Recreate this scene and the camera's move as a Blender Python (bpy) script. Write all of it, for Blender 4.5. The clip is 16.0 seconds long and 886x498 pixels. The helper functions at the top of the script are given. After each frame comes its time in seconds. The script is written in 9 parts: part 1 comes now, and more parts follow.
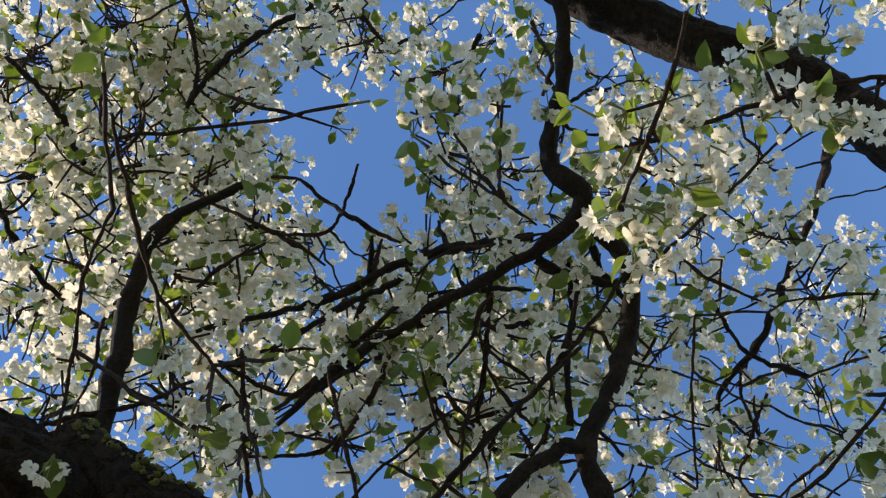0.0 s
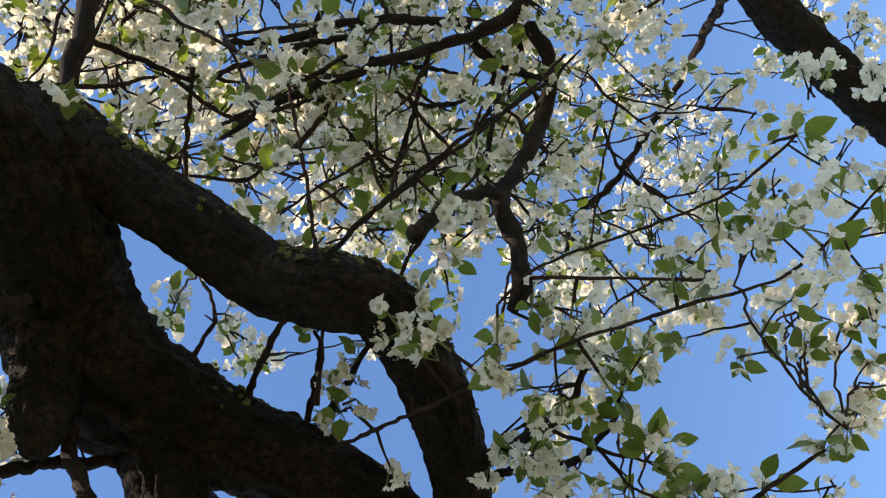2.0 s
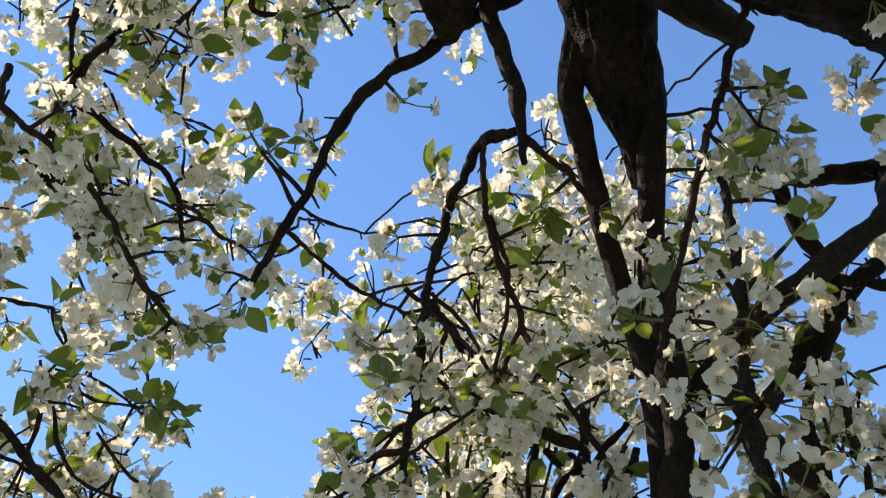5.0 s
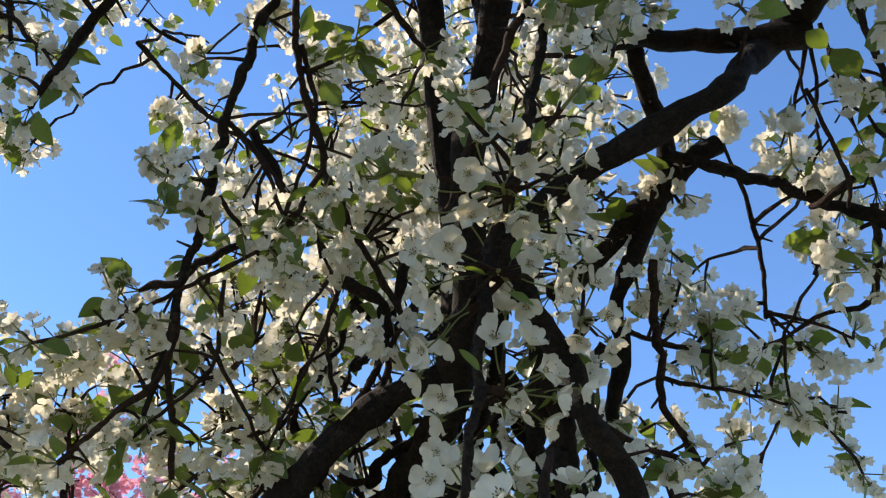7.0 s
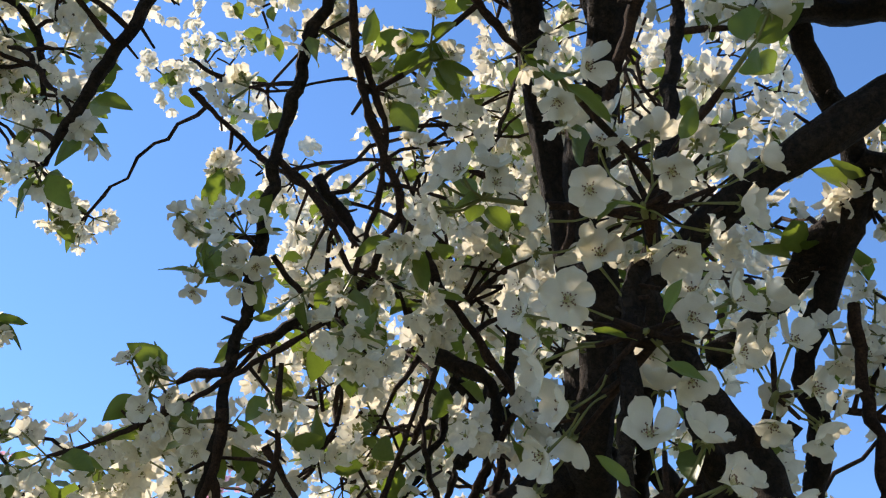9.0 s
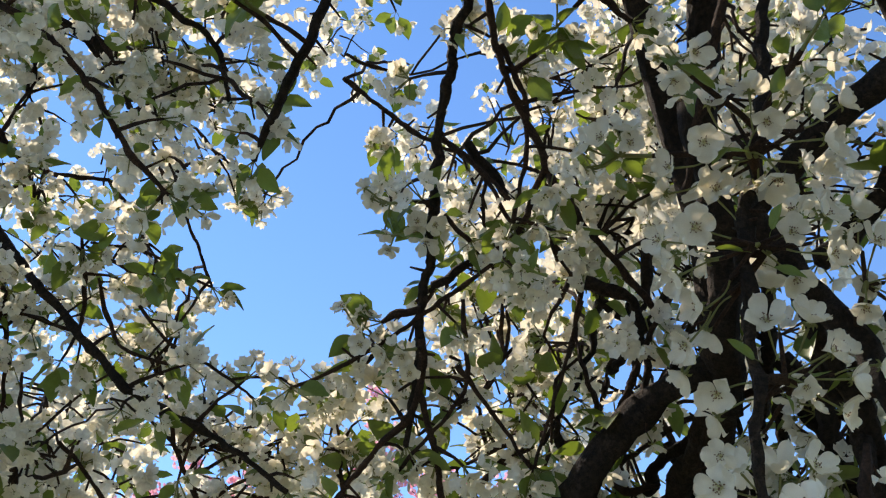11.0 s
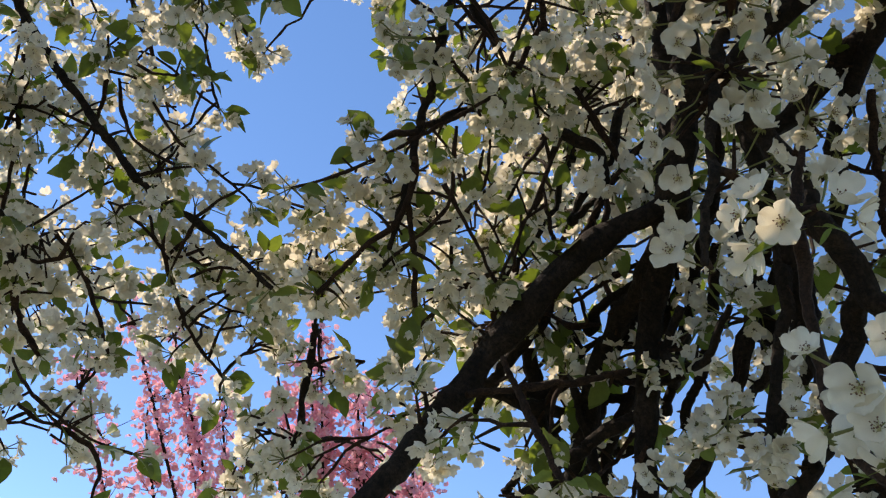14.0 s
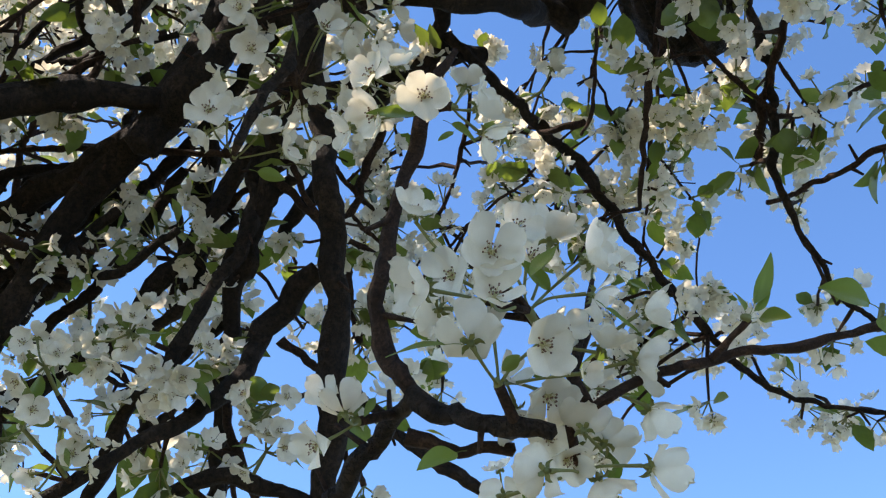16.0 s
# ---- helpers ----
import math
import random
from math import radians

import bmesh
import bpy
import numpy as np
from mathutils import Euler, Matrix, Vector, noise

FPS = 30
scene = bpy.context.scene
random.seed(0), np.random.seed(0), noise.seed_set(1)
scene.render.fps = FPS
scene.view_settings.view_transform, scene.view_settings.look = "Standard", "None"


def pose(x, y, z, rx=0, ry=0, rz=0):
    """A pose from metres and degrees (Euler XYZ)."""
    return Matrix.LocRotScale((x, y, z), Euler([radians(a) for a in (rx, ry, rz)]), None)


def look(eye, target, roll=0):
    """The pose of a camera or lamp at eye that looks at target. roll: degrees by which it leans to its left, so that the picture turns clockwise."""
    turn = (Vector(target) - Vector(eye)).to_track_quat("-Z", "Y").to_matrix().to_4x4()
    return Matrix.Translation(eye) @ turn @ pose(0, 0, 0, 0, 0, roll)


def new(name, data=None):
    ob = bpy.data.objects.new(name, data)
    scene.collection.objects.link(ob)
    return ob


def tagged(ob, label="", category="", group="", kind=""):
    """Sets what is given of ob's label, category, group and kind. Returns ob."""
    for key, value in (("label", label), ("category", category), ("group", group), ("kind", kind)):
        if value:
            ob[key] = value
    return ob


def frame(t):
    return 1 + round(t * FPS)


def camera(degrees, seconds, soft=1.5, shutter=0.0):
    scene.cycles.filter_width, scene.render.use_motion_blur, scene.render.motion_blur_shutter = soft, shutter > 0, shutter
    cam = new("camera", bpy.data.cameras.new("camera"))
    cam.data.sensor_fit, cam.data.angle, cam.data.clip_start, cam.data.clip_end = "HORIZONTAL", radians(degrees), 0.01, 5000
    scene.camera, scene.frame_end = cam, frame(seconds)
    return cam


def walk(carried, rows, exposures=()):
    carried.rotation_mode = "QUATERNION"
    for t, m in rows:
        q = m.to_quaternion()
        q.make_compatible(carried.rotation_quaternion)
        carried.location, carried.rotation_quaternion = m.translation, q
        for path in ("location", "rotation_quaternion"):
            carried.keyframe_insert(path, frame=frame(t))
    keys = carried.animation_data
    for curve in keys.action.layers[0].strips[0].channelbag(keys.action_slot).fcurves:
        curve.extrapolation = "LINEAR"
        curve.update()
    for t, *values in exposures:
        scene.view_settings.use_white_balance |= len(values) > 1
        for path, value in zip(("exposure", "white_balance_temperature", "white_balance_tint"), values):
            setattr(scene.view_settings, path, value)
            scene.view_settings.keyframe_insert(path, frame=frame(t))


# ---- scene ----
cam = camera(50.00, 16.0, soft=1.2)
PATH = [
    (0, pose(0.0000, 0.0000, 1.6000, -170.250, 21.539, -24.819)),
    (0.5, pose(-0.0343, 0.0922, 1.4843, -171.813, 26.015, -27.666)),
    (1, pose(-0.0939, 0.2012, 1.4493, -173.854, 27.861, -28.996)),
    (1.5, pose(-0.1164, 0.3115, 1.5273, -177.823, 31.037, -32.818)),
    (2, pose(-0.1427, 0.4012, 1.5538, 177.743, 34.302, -35.783)),
    (2.5, pose(-0.1593, 0.4802, 1.5542, 178.030, 31.845, -30.206)),
    (3, pose(-0.1390, 0.2785, 1.5372, 171.126, 20.615, -20.592)),
    (3.5, pose(-0.1723, 0.2094, 1.5887, 165.877, 16.909, -14.807)),
    (3.7, pose(-0.2009, 0.1930, 1.5867, 164.445, 17.052, -13.143)),
    (5.8, pose(0.0976, -0.2995, 2.1007, 122.879, 2.626, -12.463)),
    (6, pose(0.1028, -0.2364, 2.0906, 123.269, 2.990, -14.684)),
    (6.5, pose(0.1477, -0.1884, 2.0196, 123.777, 3.333, -17.714)),
    (7, pose(0.2946, -0.1787, 1.9689, 124.641, 1.182, -16.327)),
    (7.5, pose(0.4049, 0.0175, 2.0880, 126.988, -0.262, -13.021)),
    (8, pose(0.3743, 0.0817, 2.1494, 128.969, -0.431, -9.140)),
    (8.2, pose(0.3851, 0.1143, 2.1670, 129.520, -0.931, -8.433)),
    (10.3, pose(0.3158, -0.0972, 2.0363, 125.748, 1.805, -7.664)),
    (10.5, pose(0.3111, -0.1005, 2.0321, 125.459, 1.501, -5.056)),
    (11, pose(0.3028, -0.1254, 2.0072, 125.003, 0.730, 0.511)),
    (11.5, pose(0.3038, -0.1625, 1.9706, 124.481, 0.257, 6.353)),
    (12, pose(0.3243, -0.1699, 1.9422, 123.861, 0.984, 14.600)),
    (12.5, pose(0.3243, -0.1458, 1.9212, 122.837, 0.426, 21.018)),
    (13, pose(0.2808, -0.1399, 1.8613, 122.222, -1.622, 15.743)),
    (13.5, pose(0.2167, -0.1216, 1.8124, 122.410, -2.366, 4.097)),
    (14, pose(0.2346, -0.1363, 1.7592, 123.496, -3.293, -7.052)),
    (14.5, pose(0.2895, -0.0882, 1.7338, 126.012, -4.943, -17.833)),
    (15, pose(0.3094, -0.0340, 1.7146, 128.804, -5.590, -27.356)),
    (15.5, pose(0.2617, 0.0500, 1.6984, 130.535, -4.285, -41.748)),
    (16, pose(0.2037, 0.1090, 1.6959, 129.552, -3.826, -55.844)),
]
EXPOSURE = [(0.0, -0.15, 7100, 16), (1.0, -0.17, 7300, 16), (1.5, 0.1, 7500, 16), (2.0, 0.36, 7800, 17), (2.5, 0.52, 7900, 17), (3.5, 0.56, 8100, 17), (6.0, -0.02, 7000, 16), (8.0, -0.02, 6900, 16), (11.0, 0.03, 7100, 16), (12.0, -0.22, 7600, 18), (13.5, -0.27, 7700, 18), (14.5, -0.17, 7200, 18), (16.0, 0.33, 6900, 18)]
walk(cam, PATH, EXPOSURE)

# ---- daylight ----
SUN_AZ = radians(-56.0)      # from +y towards +x
SUN_EL = radians(50.0)
world = bpy.data.worlds.new("world")
scene.world = world
world.use_nodes = True
wn = world.node_tree.nodes
sky = wn.new("ShaderNodeTexSky")
sky.sky_type, sky.sun_disc = "NISHITA", False
sky.sun_elevation, sky.sun_rotation = SUN_EL, SUN_AZ
sky.air_density, sky.dust_density, sky.ozone_density = 0.6, 0.0, 1.6
clear = wn.new("ShaderNodeHueSaturation")
clear.inputs["Hue"].default_value = 0.499
clear.inputs["Saturation"].default_value = 1.17
world.node_tree.links.new(sky.outputs[0], clear.inputs["Color"])
world.node_tree.links.new(clear.outputs[0], wn["Background"].inputs[0])
wn["Background"].inputs[1].default_value = 0.38
sun = bpy.data.lights.new("sun", "SUN")
sun.energy, sun.angle, sun.color = 7.2, radians(0.55), (1.0, 0.93, 0.82)
sun_ob = new("sun", sun)
sun_way = Vector((math.sin(SUN_AZ) * math.cos(SUN_EL), math.cos(SUN_AZ) * math.cos(SUN_EL), math.sin(SUN_EL)))
sun_ob.matrix_world = look(sun_way * 20, (0, 0, 0))

rng = np.random.RandomState(7)


# ---- materials ----
def material(name):
    m = bpy.data.materials.new(name)
    m.use_nodes = True
    nt = m.node_tree
    return m, nt.nodes, nt.links, nt.nodes["Principled BSDF"]


def noise_node(nodes, links, scale, detail=4.0, rough=0.6, vec=None):
    n = nodes.new("ShaderNodeTexNoise")
    n.inputs["Scale"].default_value, n.inputs["Detail"].default_value, n.inputs["Roughness"].default_value = scale, detail, rough
    if vec:
        links.new(vec, n.inputs["Vector"])
    return n


def ramp(nodes, links, fac, stops):
    r = nodes.new("ShaderNodeValToRGB")
    while len(r.color_ramp.elements) < len(stops):
        r.color_ramp.elements.new(0.5)
    for e, (at, col) in zip(r.color_ramp.elements, stops):
        e.position, e.color = at, (*col, 1)
    links.new(fac, r.inputs[0])
    return r


def mix(nodes, links, fac, a, b, blend="MIX"):
    n = nodes.new("ShaderNodeMix")
    n.data_type, n.blend_type = "RGBA", blend
    for value, sock in ((fac, n.inputs[0]), (a, n.inputs[6]), (b, n.inputs[7])):
        if isinstance(value, (int, float)):
            sock.default_value = value
        elif isinstance(value, tuple):
            sock.default_value = (*value, 1)
        else:
            links.new(value, sock)
    return n.outputs[2]


MOSS_SIDE = (-0.42, -0.72, 0.55)


def bark_material(name, dark, light, mossy, scale):
    m, nodes, links, p = material(name)
    co = nodes.new("ShaderNodeTexCoord").outputs["Object"]
    big = noise_node(nodes, links, 9 * scale, 5, 0.65, co)
    fine = noise_node(nodes, links, 70 * scale, 6, 0.7, co)
    crack = nodes.new("ShaderNodeTexVoronoi")
    crack.feature = "DISTANCE_TO_EDGE"
    crack.inputs["Scale"].default_value = 34 * scale
    warp = mix(nodes, links, 0.16, co, big.outputs["Color"])
    links.new(warp, crack.inputs["Vector"])
    base = ramp(nodes, links, fine.outputs["Fac"], [(0.3, dark), (0.7, light)]).outputs[0]
    patch = ramp(nodes, links, big.outputs["Fac"], [(0.42, (0.6, 0.55, 0.5)), (0.62, (1.25, 1.15, 1.0))]).outputs[0]
    base = mix(nodes, links, 1.0, base, patch, "MULTIPLY")
    edge = ramp(nodes, links, crack.outputs["Distance"], [(0.0, (0.35, 0.32, 0.3)), (0.12, (1, 1, 1))]).outputs[0]
    base = mix(nodes, links, 0.8, base, edge, "MULTIPLY")
    if mossy:
        up = nodes.new("ShaderNodeSeparateXYZ")
        side = nodes.new("ShaderNodeVectorMath")
        side.operation = "MULTIPLY"
        links.new(nodes.new("ShaderNodeNewGeometry").outputs["Normal"], side.inputs[0])
        side.inputs[1].default_value = MOSS_SIDE
        links.new(side.outputs[0], up.inputs[0])
        total = nodes.new("ShaderNodeMath")
        total.operation = "ADD"
        links.new(up.outputs["X"], total.inputs[0])
        links.new(up.outputs["Y"], total.inputs[1])
        whole = nodes.new("ShaderNodeMath")
        whole.operation = "ADD"
        links.new(total.outputs[0], whole.inputs[0])
        links.new(up.outputs["Z"], whole.inputs[1])
        add = nodes.new("ShaderNodeMath")
        add.operation = "MULTIPLY_ADD"
        links.new(big.outputs["Fac"], add.inputs[0])
        add.inputs[1].default_value = 1.6
        links.new(whole.outputs[0], add.inputs[2])
        fac = ramp(nodes, links, add.outputs[0], [(0.0, (0, 0, 0)), (1.0, (1, 1, 1))])
        fac.color_ramp.elements[0].position, fac.color_ramp.elements[1].position = 1.0, 1.28
        half = nodes.new("ShaderNodeMath")
        half.operation = "MULTIPLY"
        links.new(fac.outputs[0], half.inputs[0])
        half.inputs[1].default_value = mossy
        green = ramp(nodes, links, fine.outputs["Fac"], [(0.3, (0.02, 0.026, 0.005)), (0.7, (0.12, 0.125, 0.024))]).outputs[0]
        base = mix(nodes, links, half.outputs[0], base, green)
    links.new(base, p.inputs["Base Color"])
    p.inputs["Roughness"].default_value = 0.9
    p.inputs["Specular IOR Level"].default_value = 0.25
    bump = nodes.new("ShaderNodeBump")
    bump.inputs["Strength"].default_value, bump.inputs["Distance"].default_value = 1.0, 0.018 / scale
    links.new(mix(nodes, links, 0.5, edge, fine.outputs["Color"]), bump.inputs["Height"])
    links.new(bump.outputs[0], p.inputs["Normal"])
    return m


def leafy_material(name, low, high, through_col, share, rough, island=True, vein=0.0):
    """A thin sheet that lets light through: reflecting and translucent shares."""
    m, nodes, links, p = material(name)
    if island:
        rand = nodes.new("ShaderNodeNewGeometry").outputs["Random Per Island"]
    else:
        rand = nodes.new("ShaderNodeObjectInfo").outputs["Random"]
    co = nodes.new("ShaderNodeTexCoord").outputs["Object"]
    grain = noise_node(nodes, links, 160, 4, 0.6, co)
    col = ramp(nodes, links, rand, [(0.0, low), (1.0, high)]).outputs[0]
    spot = ramp(nodes, links, grain.outputs["Fac"], [(0.3, (0.86, 0.86, 0.84)), (0.65, (1.04, 1.04, 1.02))]).outputs[0]
    col = mix(nodes, links, 1.0, col, spot, "MULTIPLY")
    if vein:
        lines = nodes.new("ShaderNodeTexWave")
        lines.wave_type, lines.rings_direction = "RINGS", "Z"
        lines.inputs["Scale"].default_value, lines.inputs["Distortion"].default_value = 0.4, 5.0
        lines.inputs["Detail"].default_value, lines.inputs["Detail Scale"].default_value = 3.0, 2.2
        links.new(co, lines.inputs["Vector"])
        pale = ramp(nodes, links, lines.outputs["Fac"], [(0.15, (0.86, 0.85, 0.8)), (0.6, (1.0, 1.0, 1.0))]).outputs[0]
        col = mix(nodes, links, vein, col, pale, "MULTIPLY")
    links.new(col, p.inputs["Base Color"])
    p.inputs["Roughness"].default_value = rough
    p.inputs["Specular IOR Level"].default_value = 0.3
    tr = nodes.new("ShaderNodeBsdfTranslucent")
    links.new(mix(nodes, links, 1.0, col, through_col, "MULTIPLY"), tr.inputs["Color"])
    both = nodes.new("ShaderNodeMixShader")
    both.inputs[0].default_value = share
    links.new(p.outputs[0], both.inputs[1])
    links.new(tr.outputs[0], both.inputs[2])
    links.new(both.outputs[0], nodes["Material Output"].inputs["Surface"])
    bump = nodes.new("ShaderNodeBump")
    bump.inputs["Strength"].default_value, bump.inputs["Distance"].default_value = 0.25, 0.001
    links.new(grain.outputs["Fac"], bump.inputs["Height"])
    links.new(bump.outputs[0], p.inputs["Normal"])
    return m


def plain_material(name, a, b, rough, scale=60):
    m, nodes, links, p = material(name)
    n = noise_node(nodes, links, scale, 4, 0.6, nodes.new("ShaderNodeTexCoord").outputs["Object"])
    links.new(ramp(nodes, links, n.outputs["Fac"], [(0.3, a), (0.7, b)]).outputs[0], p.inputs["Base Color"])
    p.inputs["Roughness"].default_value = rough
    return m


BARK = bark_material("old_bark", (0.005, 0.004, 0.0036), (0.036, 0.026, 0.019), 0.9, 1.0)
BRANCH_BARK = bark_material("branch_bark", (0.01, 0.0075, 0.006), (0.05, 0.035, 0.026), 0.0, 2.2)
TWIG_BARK = bark_material("twig_bark", (0.02, 0.012, 0.009), (0.11, 0.063, 0.042), 0.0, 6.0)
PETAL = leafy_material("white_petal", (0.84, 0.81, 0.74), (0.92, 0.9, 0.85), (1.0, 0.95, 0.82), 0.5, 0.6)
PETAL_NEAR = leafy_material("white_petal_near", (0.8, 0.765, 0.68), (0.9, 0.87, 0.8), (1.0, 0.95, 0.82), 0.55, 0.6, vein=0.35)
LEAF = leafy_material("young_leaf", (0.08, 0.115, 0.03), (0.17, 0.215, 0.07), (1.7, 1.8, 0.6), 0.38, 0.4)
STALK = leafy_material("green_stalk", (0.15, 0.17, 0.06), (0.26, 0.26, 0.11), (1.2, 1.2, 0.7), 0.3, 0.5)
ANTHER = plain_material("anther", (0.09, 0.04, 0.03), (0.26, 0.14, 0.08), 0.7, 300)
MOSS = plain_material("moss", (0.02, 0.026, 0.006), (0.14, 0.14, 0.03), 0.95, 400)
FILAMENT = plain_material("filament", (0.42, 0.38, 0.16), (0.66, 0.6, 0.34), 0.6, 300)
HEART = plain_material("flower_heart", (0.3, 0.33, 0.08), (0.5, 0.45, 0.14), 0.6, 300)
PINK_PETAL = leafy_material("pink_petal", (0.88, 0.43, 0.53), (0.94, 0.66, 0.71), (1.0, 0.85, 0.88), 0.45, 0.6)
# unseen ground; its pale warm tone is chosen as fill for petal undersides
BOUNCE_GROUND = plain_material("bounce_ground", (0.09, 0.1, 0.045), (0.19, 0.18, 0.1), 0.95, 3)


# ---- shapes as arrays: vertices and quads ----
def make_mesh(name, v, q, mat, smooth=True):
    me = bpy.data.meshes.new(name)
    v, q = np.asarray(v, np.float32), np.asarray(q, np.int32)
    me.vertices.add(len(v))
    me.vertices.foreach_set("co", v.ravel())
    me.loops.add(q.size)
    me.loops.foreach_set("vertex_index", q.ravel())
    me.polygons.add(len(q))
    me.polygons.foreach_set("loop_start", np.arange(0, q.size, 4, dtype=np.int32))
    me.polygons.foreach_set("use_smooth", np.full(len(q), smooth))
    for one in mat if isinstance(mat, (list, tuple)) else [mat]:
        me.materials.append(one)
    me.update(calc_edges=True)
    return me


def merge(parts):
    v, q, n = [], [], 0
    for a, b in parts:
        v.append(a)
        q.append(np.asarray(b) + n)
        n += len(a)
    return np.concatenate(v), np.concatenate(q)


class Heap:
    """Many like shapes, joined into one mesh."""

    def __init__(self):
        self.v, self.q, self.n = [], [], 0

    def add(self, shape, rot=None, at=None, size=1.0):
        v, q = shape
        v = np.asarray(v) * size
        if rot is not None:
            v = v @ rot.T
        if at is not None:
            v = v + at
        self.v.append(v)
        self.q.append(np.asarray(q) + self.n)
        self.n += len(v)

    def mesh(self, name, mat):
        return make_mesh(name, np.concatenate(self.v), np.concatenate(self.q), mat)


def grid(rows, cols):
    return [(r * cols + c, r * cols + c + 1, (r + 1) * cols + c + 1, (r + 1) * cols + c) for r in range(rows - 1) for c in range(cols - 1)]


def unit(v):
    v = np.asarray(v, float)
    return v / (np.linalg.norm(v) + 1e-9)


def basis(z, spin=0.0):
    """Columns x, y, z with z along the given way."""
    z = unit(z)
    x = unit(np.cross((0, 0, 1), z) if abs(z[2]) < 0.95 else np.cross((1, 0, 0), z))
    y = np.cross(z, x)
    c, s = math.cos(spin), math.sin(spin)
    return np.stack([c * x + s * y, c * y - s * x, z], 1)


def spline(points, step):
    """A smooth line through points of x, y, z, radius."""
    p = np.asarray(points, float)
    p = np.vstack([2 * p[0] - p[1], p, 2 * p[-1] - p[-2]])
    p[:, 3] = np.maximum(p[:, 3], 0.0008)
    out = []
    for i in range(1, len(p) - 2):
        n = max(2, int(np.linalg.norm(p[i + 1, :3] - p[i, :3]) / step))
        u = np.linspace(0, 1, n, endpoint=False)[:, None]
        a, b, c, d = p[i - 1 : i + 3]
        out.append(0.5 * (2 * b + (c - a) * u + (2 * a - 5 * b + 4 * c - d) * u**2 + (3 * b - 3 * c + d - a) * u**3))
    out.append(p[-2:-1])
    return np.concatenate(out)


def tube(line, sides, cap=True, rough=0.0, grain=30.0):
    """A tapered round along a line of x, y, z, radius; rough: relief as a share of the radius."""
    line = np.asarray(line, float)
    way = np.gradient(line[:, :3], axis=0)
    way /= np.linalg.norm(way, axis=1)[:, None] + 1e-9
    x = basis(way[0])[:, 0]
    rings = []
    ang = np.arange(sides) * 2 * math.pi / sides
    c, s = np.cos(ang), np.sin(ang)
    run = 0.0
    for i, w in enumerate(way):
        x = unit(x - w * (x @ w))
        y = np.cross(w, x)
        r = np.full(sides, line[i, 3])
        if i:
            run += np.linalg.norm(line[i, :3] - line[i - 1, :3])
        if rough:
            rr = line[i, 3]
            for k in range(sides):
                a = Vector((c[k] * 2.2 * min(1, rr * 14), s[k] * 2.2 * min(1, rr * 14), run * 5.0))
                lump = noise.noise(Vector((c[k] * 0.9, s[k] * 0.9, run * 9.0)) + Vector((line[0, 0] * 7, line[0, 1] * 5, 0)))
                ridge = abs(noise.noise(Vector((c[k] * rr * grain * 2.2, s[k] * rr * grain * 2.2, run * grain * 0.22))))
                chip = noise.noise(a * 9.0)
                r[k] *= 1 + rough * ((0.7 if sides > 24 else 0.3) * lump + 1.9 * (0.25 - ridge) + 0.6 * chip)
        rings.append(line[i, :3] + r[:, None] * (c[:, None] * x + s[:, None] * y))
    n = len(rings)
    v = np.concatenate(rings)
    q = [(i * sides + k, i * sides + (k + 1) % sides, (i + 1) * sides + (k + 1) % sides, (i + 1) * sides + k) for i in range(n - 1) for k in range(sides)]
    if cap:
        tip = line[-1, :3] + way[-1] * line[-1, 3] * 0.5
        v = np.vstack([v, np.repeat(tip[None], sides, 0)])
        q += [((n - 1) * sides + k, (n - 1) * sides + (k + 1) % sides, n * sides + (k + 1) % sides, n * sides + k) for k in range(sides)]
    return v, np.array(q)


def petal(rows, cols, cup, roll, seed):
    """One petal of unit length along +x, claw at the middle of the flower."""
    r = np.random.RandomState(seed)
    round_tip = rows > 6
    vv, out = np.linspace(0, 1, rows), []
    if round_tip:
        vv = 1 - (1 - vv) ** 1.7
    a, b, wave = r.uniform(-0.1, 0.1), r.uniform(-0.12, 0.12), r.uniform(0, 6)
    for v in vv:
        half = 0.06 + 0.43 * max(0.0, math.sin(math.pi * min(1.0, max(0.0, v - 0.03) * 0.92) ** 1.3)) ** 0.65 if v < 0.97 else 0.27
        if round_tip:
            half = 0.05 * (1 - v) + 0.43 * max(0.0, math.sin(math.pi * v**1.5)) ** 0.68 + 0.01
        for u in np.linspace(-1, 1, cols):
            x = 0.1 + 0.9 * v * (1 - 0.06 * u * u * v - 0.05 * math.exp(-30 * u * u) * v**6)
            y = half * u + a * v * v
            rim = v * v * (math.sin(3.1 * u + wave) * (0.075 if round_tip else 0.045) + math.sin(7 * u - wave) * (0.026 if round_tip else 0.012))
            z = cup * (0.35 * v + 0.75 * v * v) - roll * v**4 + 0.5 * u * u * v * half * 1.6 + rim + b * u * v
            out.append((x, y, z))
    return np.array(out), np.array(grid(rows, cols))


def turn_z(v, ang):
    c, s = math.cos(ang), math.sin(ang)
    return v @ np.array([[c, -s, 0], [s, c, 0], [0, 0, 1]]).T


def flower_petals(rows, cols, cup, seed):
    parts = []
    r = np.random.RandomState(seed)
    for k in range(5):
        v, q = petal(rows, cols, cup + r.uniform(-0.22, 0.34), r.uniform(-0.05, 0.3), seed * 9 + k)
        v = v * r.uniform(0.86, 1.08)
        v[:, 2] += r.uniform(0, 0.1)
        parts.append((turn_z(v, k * 2 * math.pi / 5 + r.uniform(-0.17, 0.17)), q))
    return merge(parts)


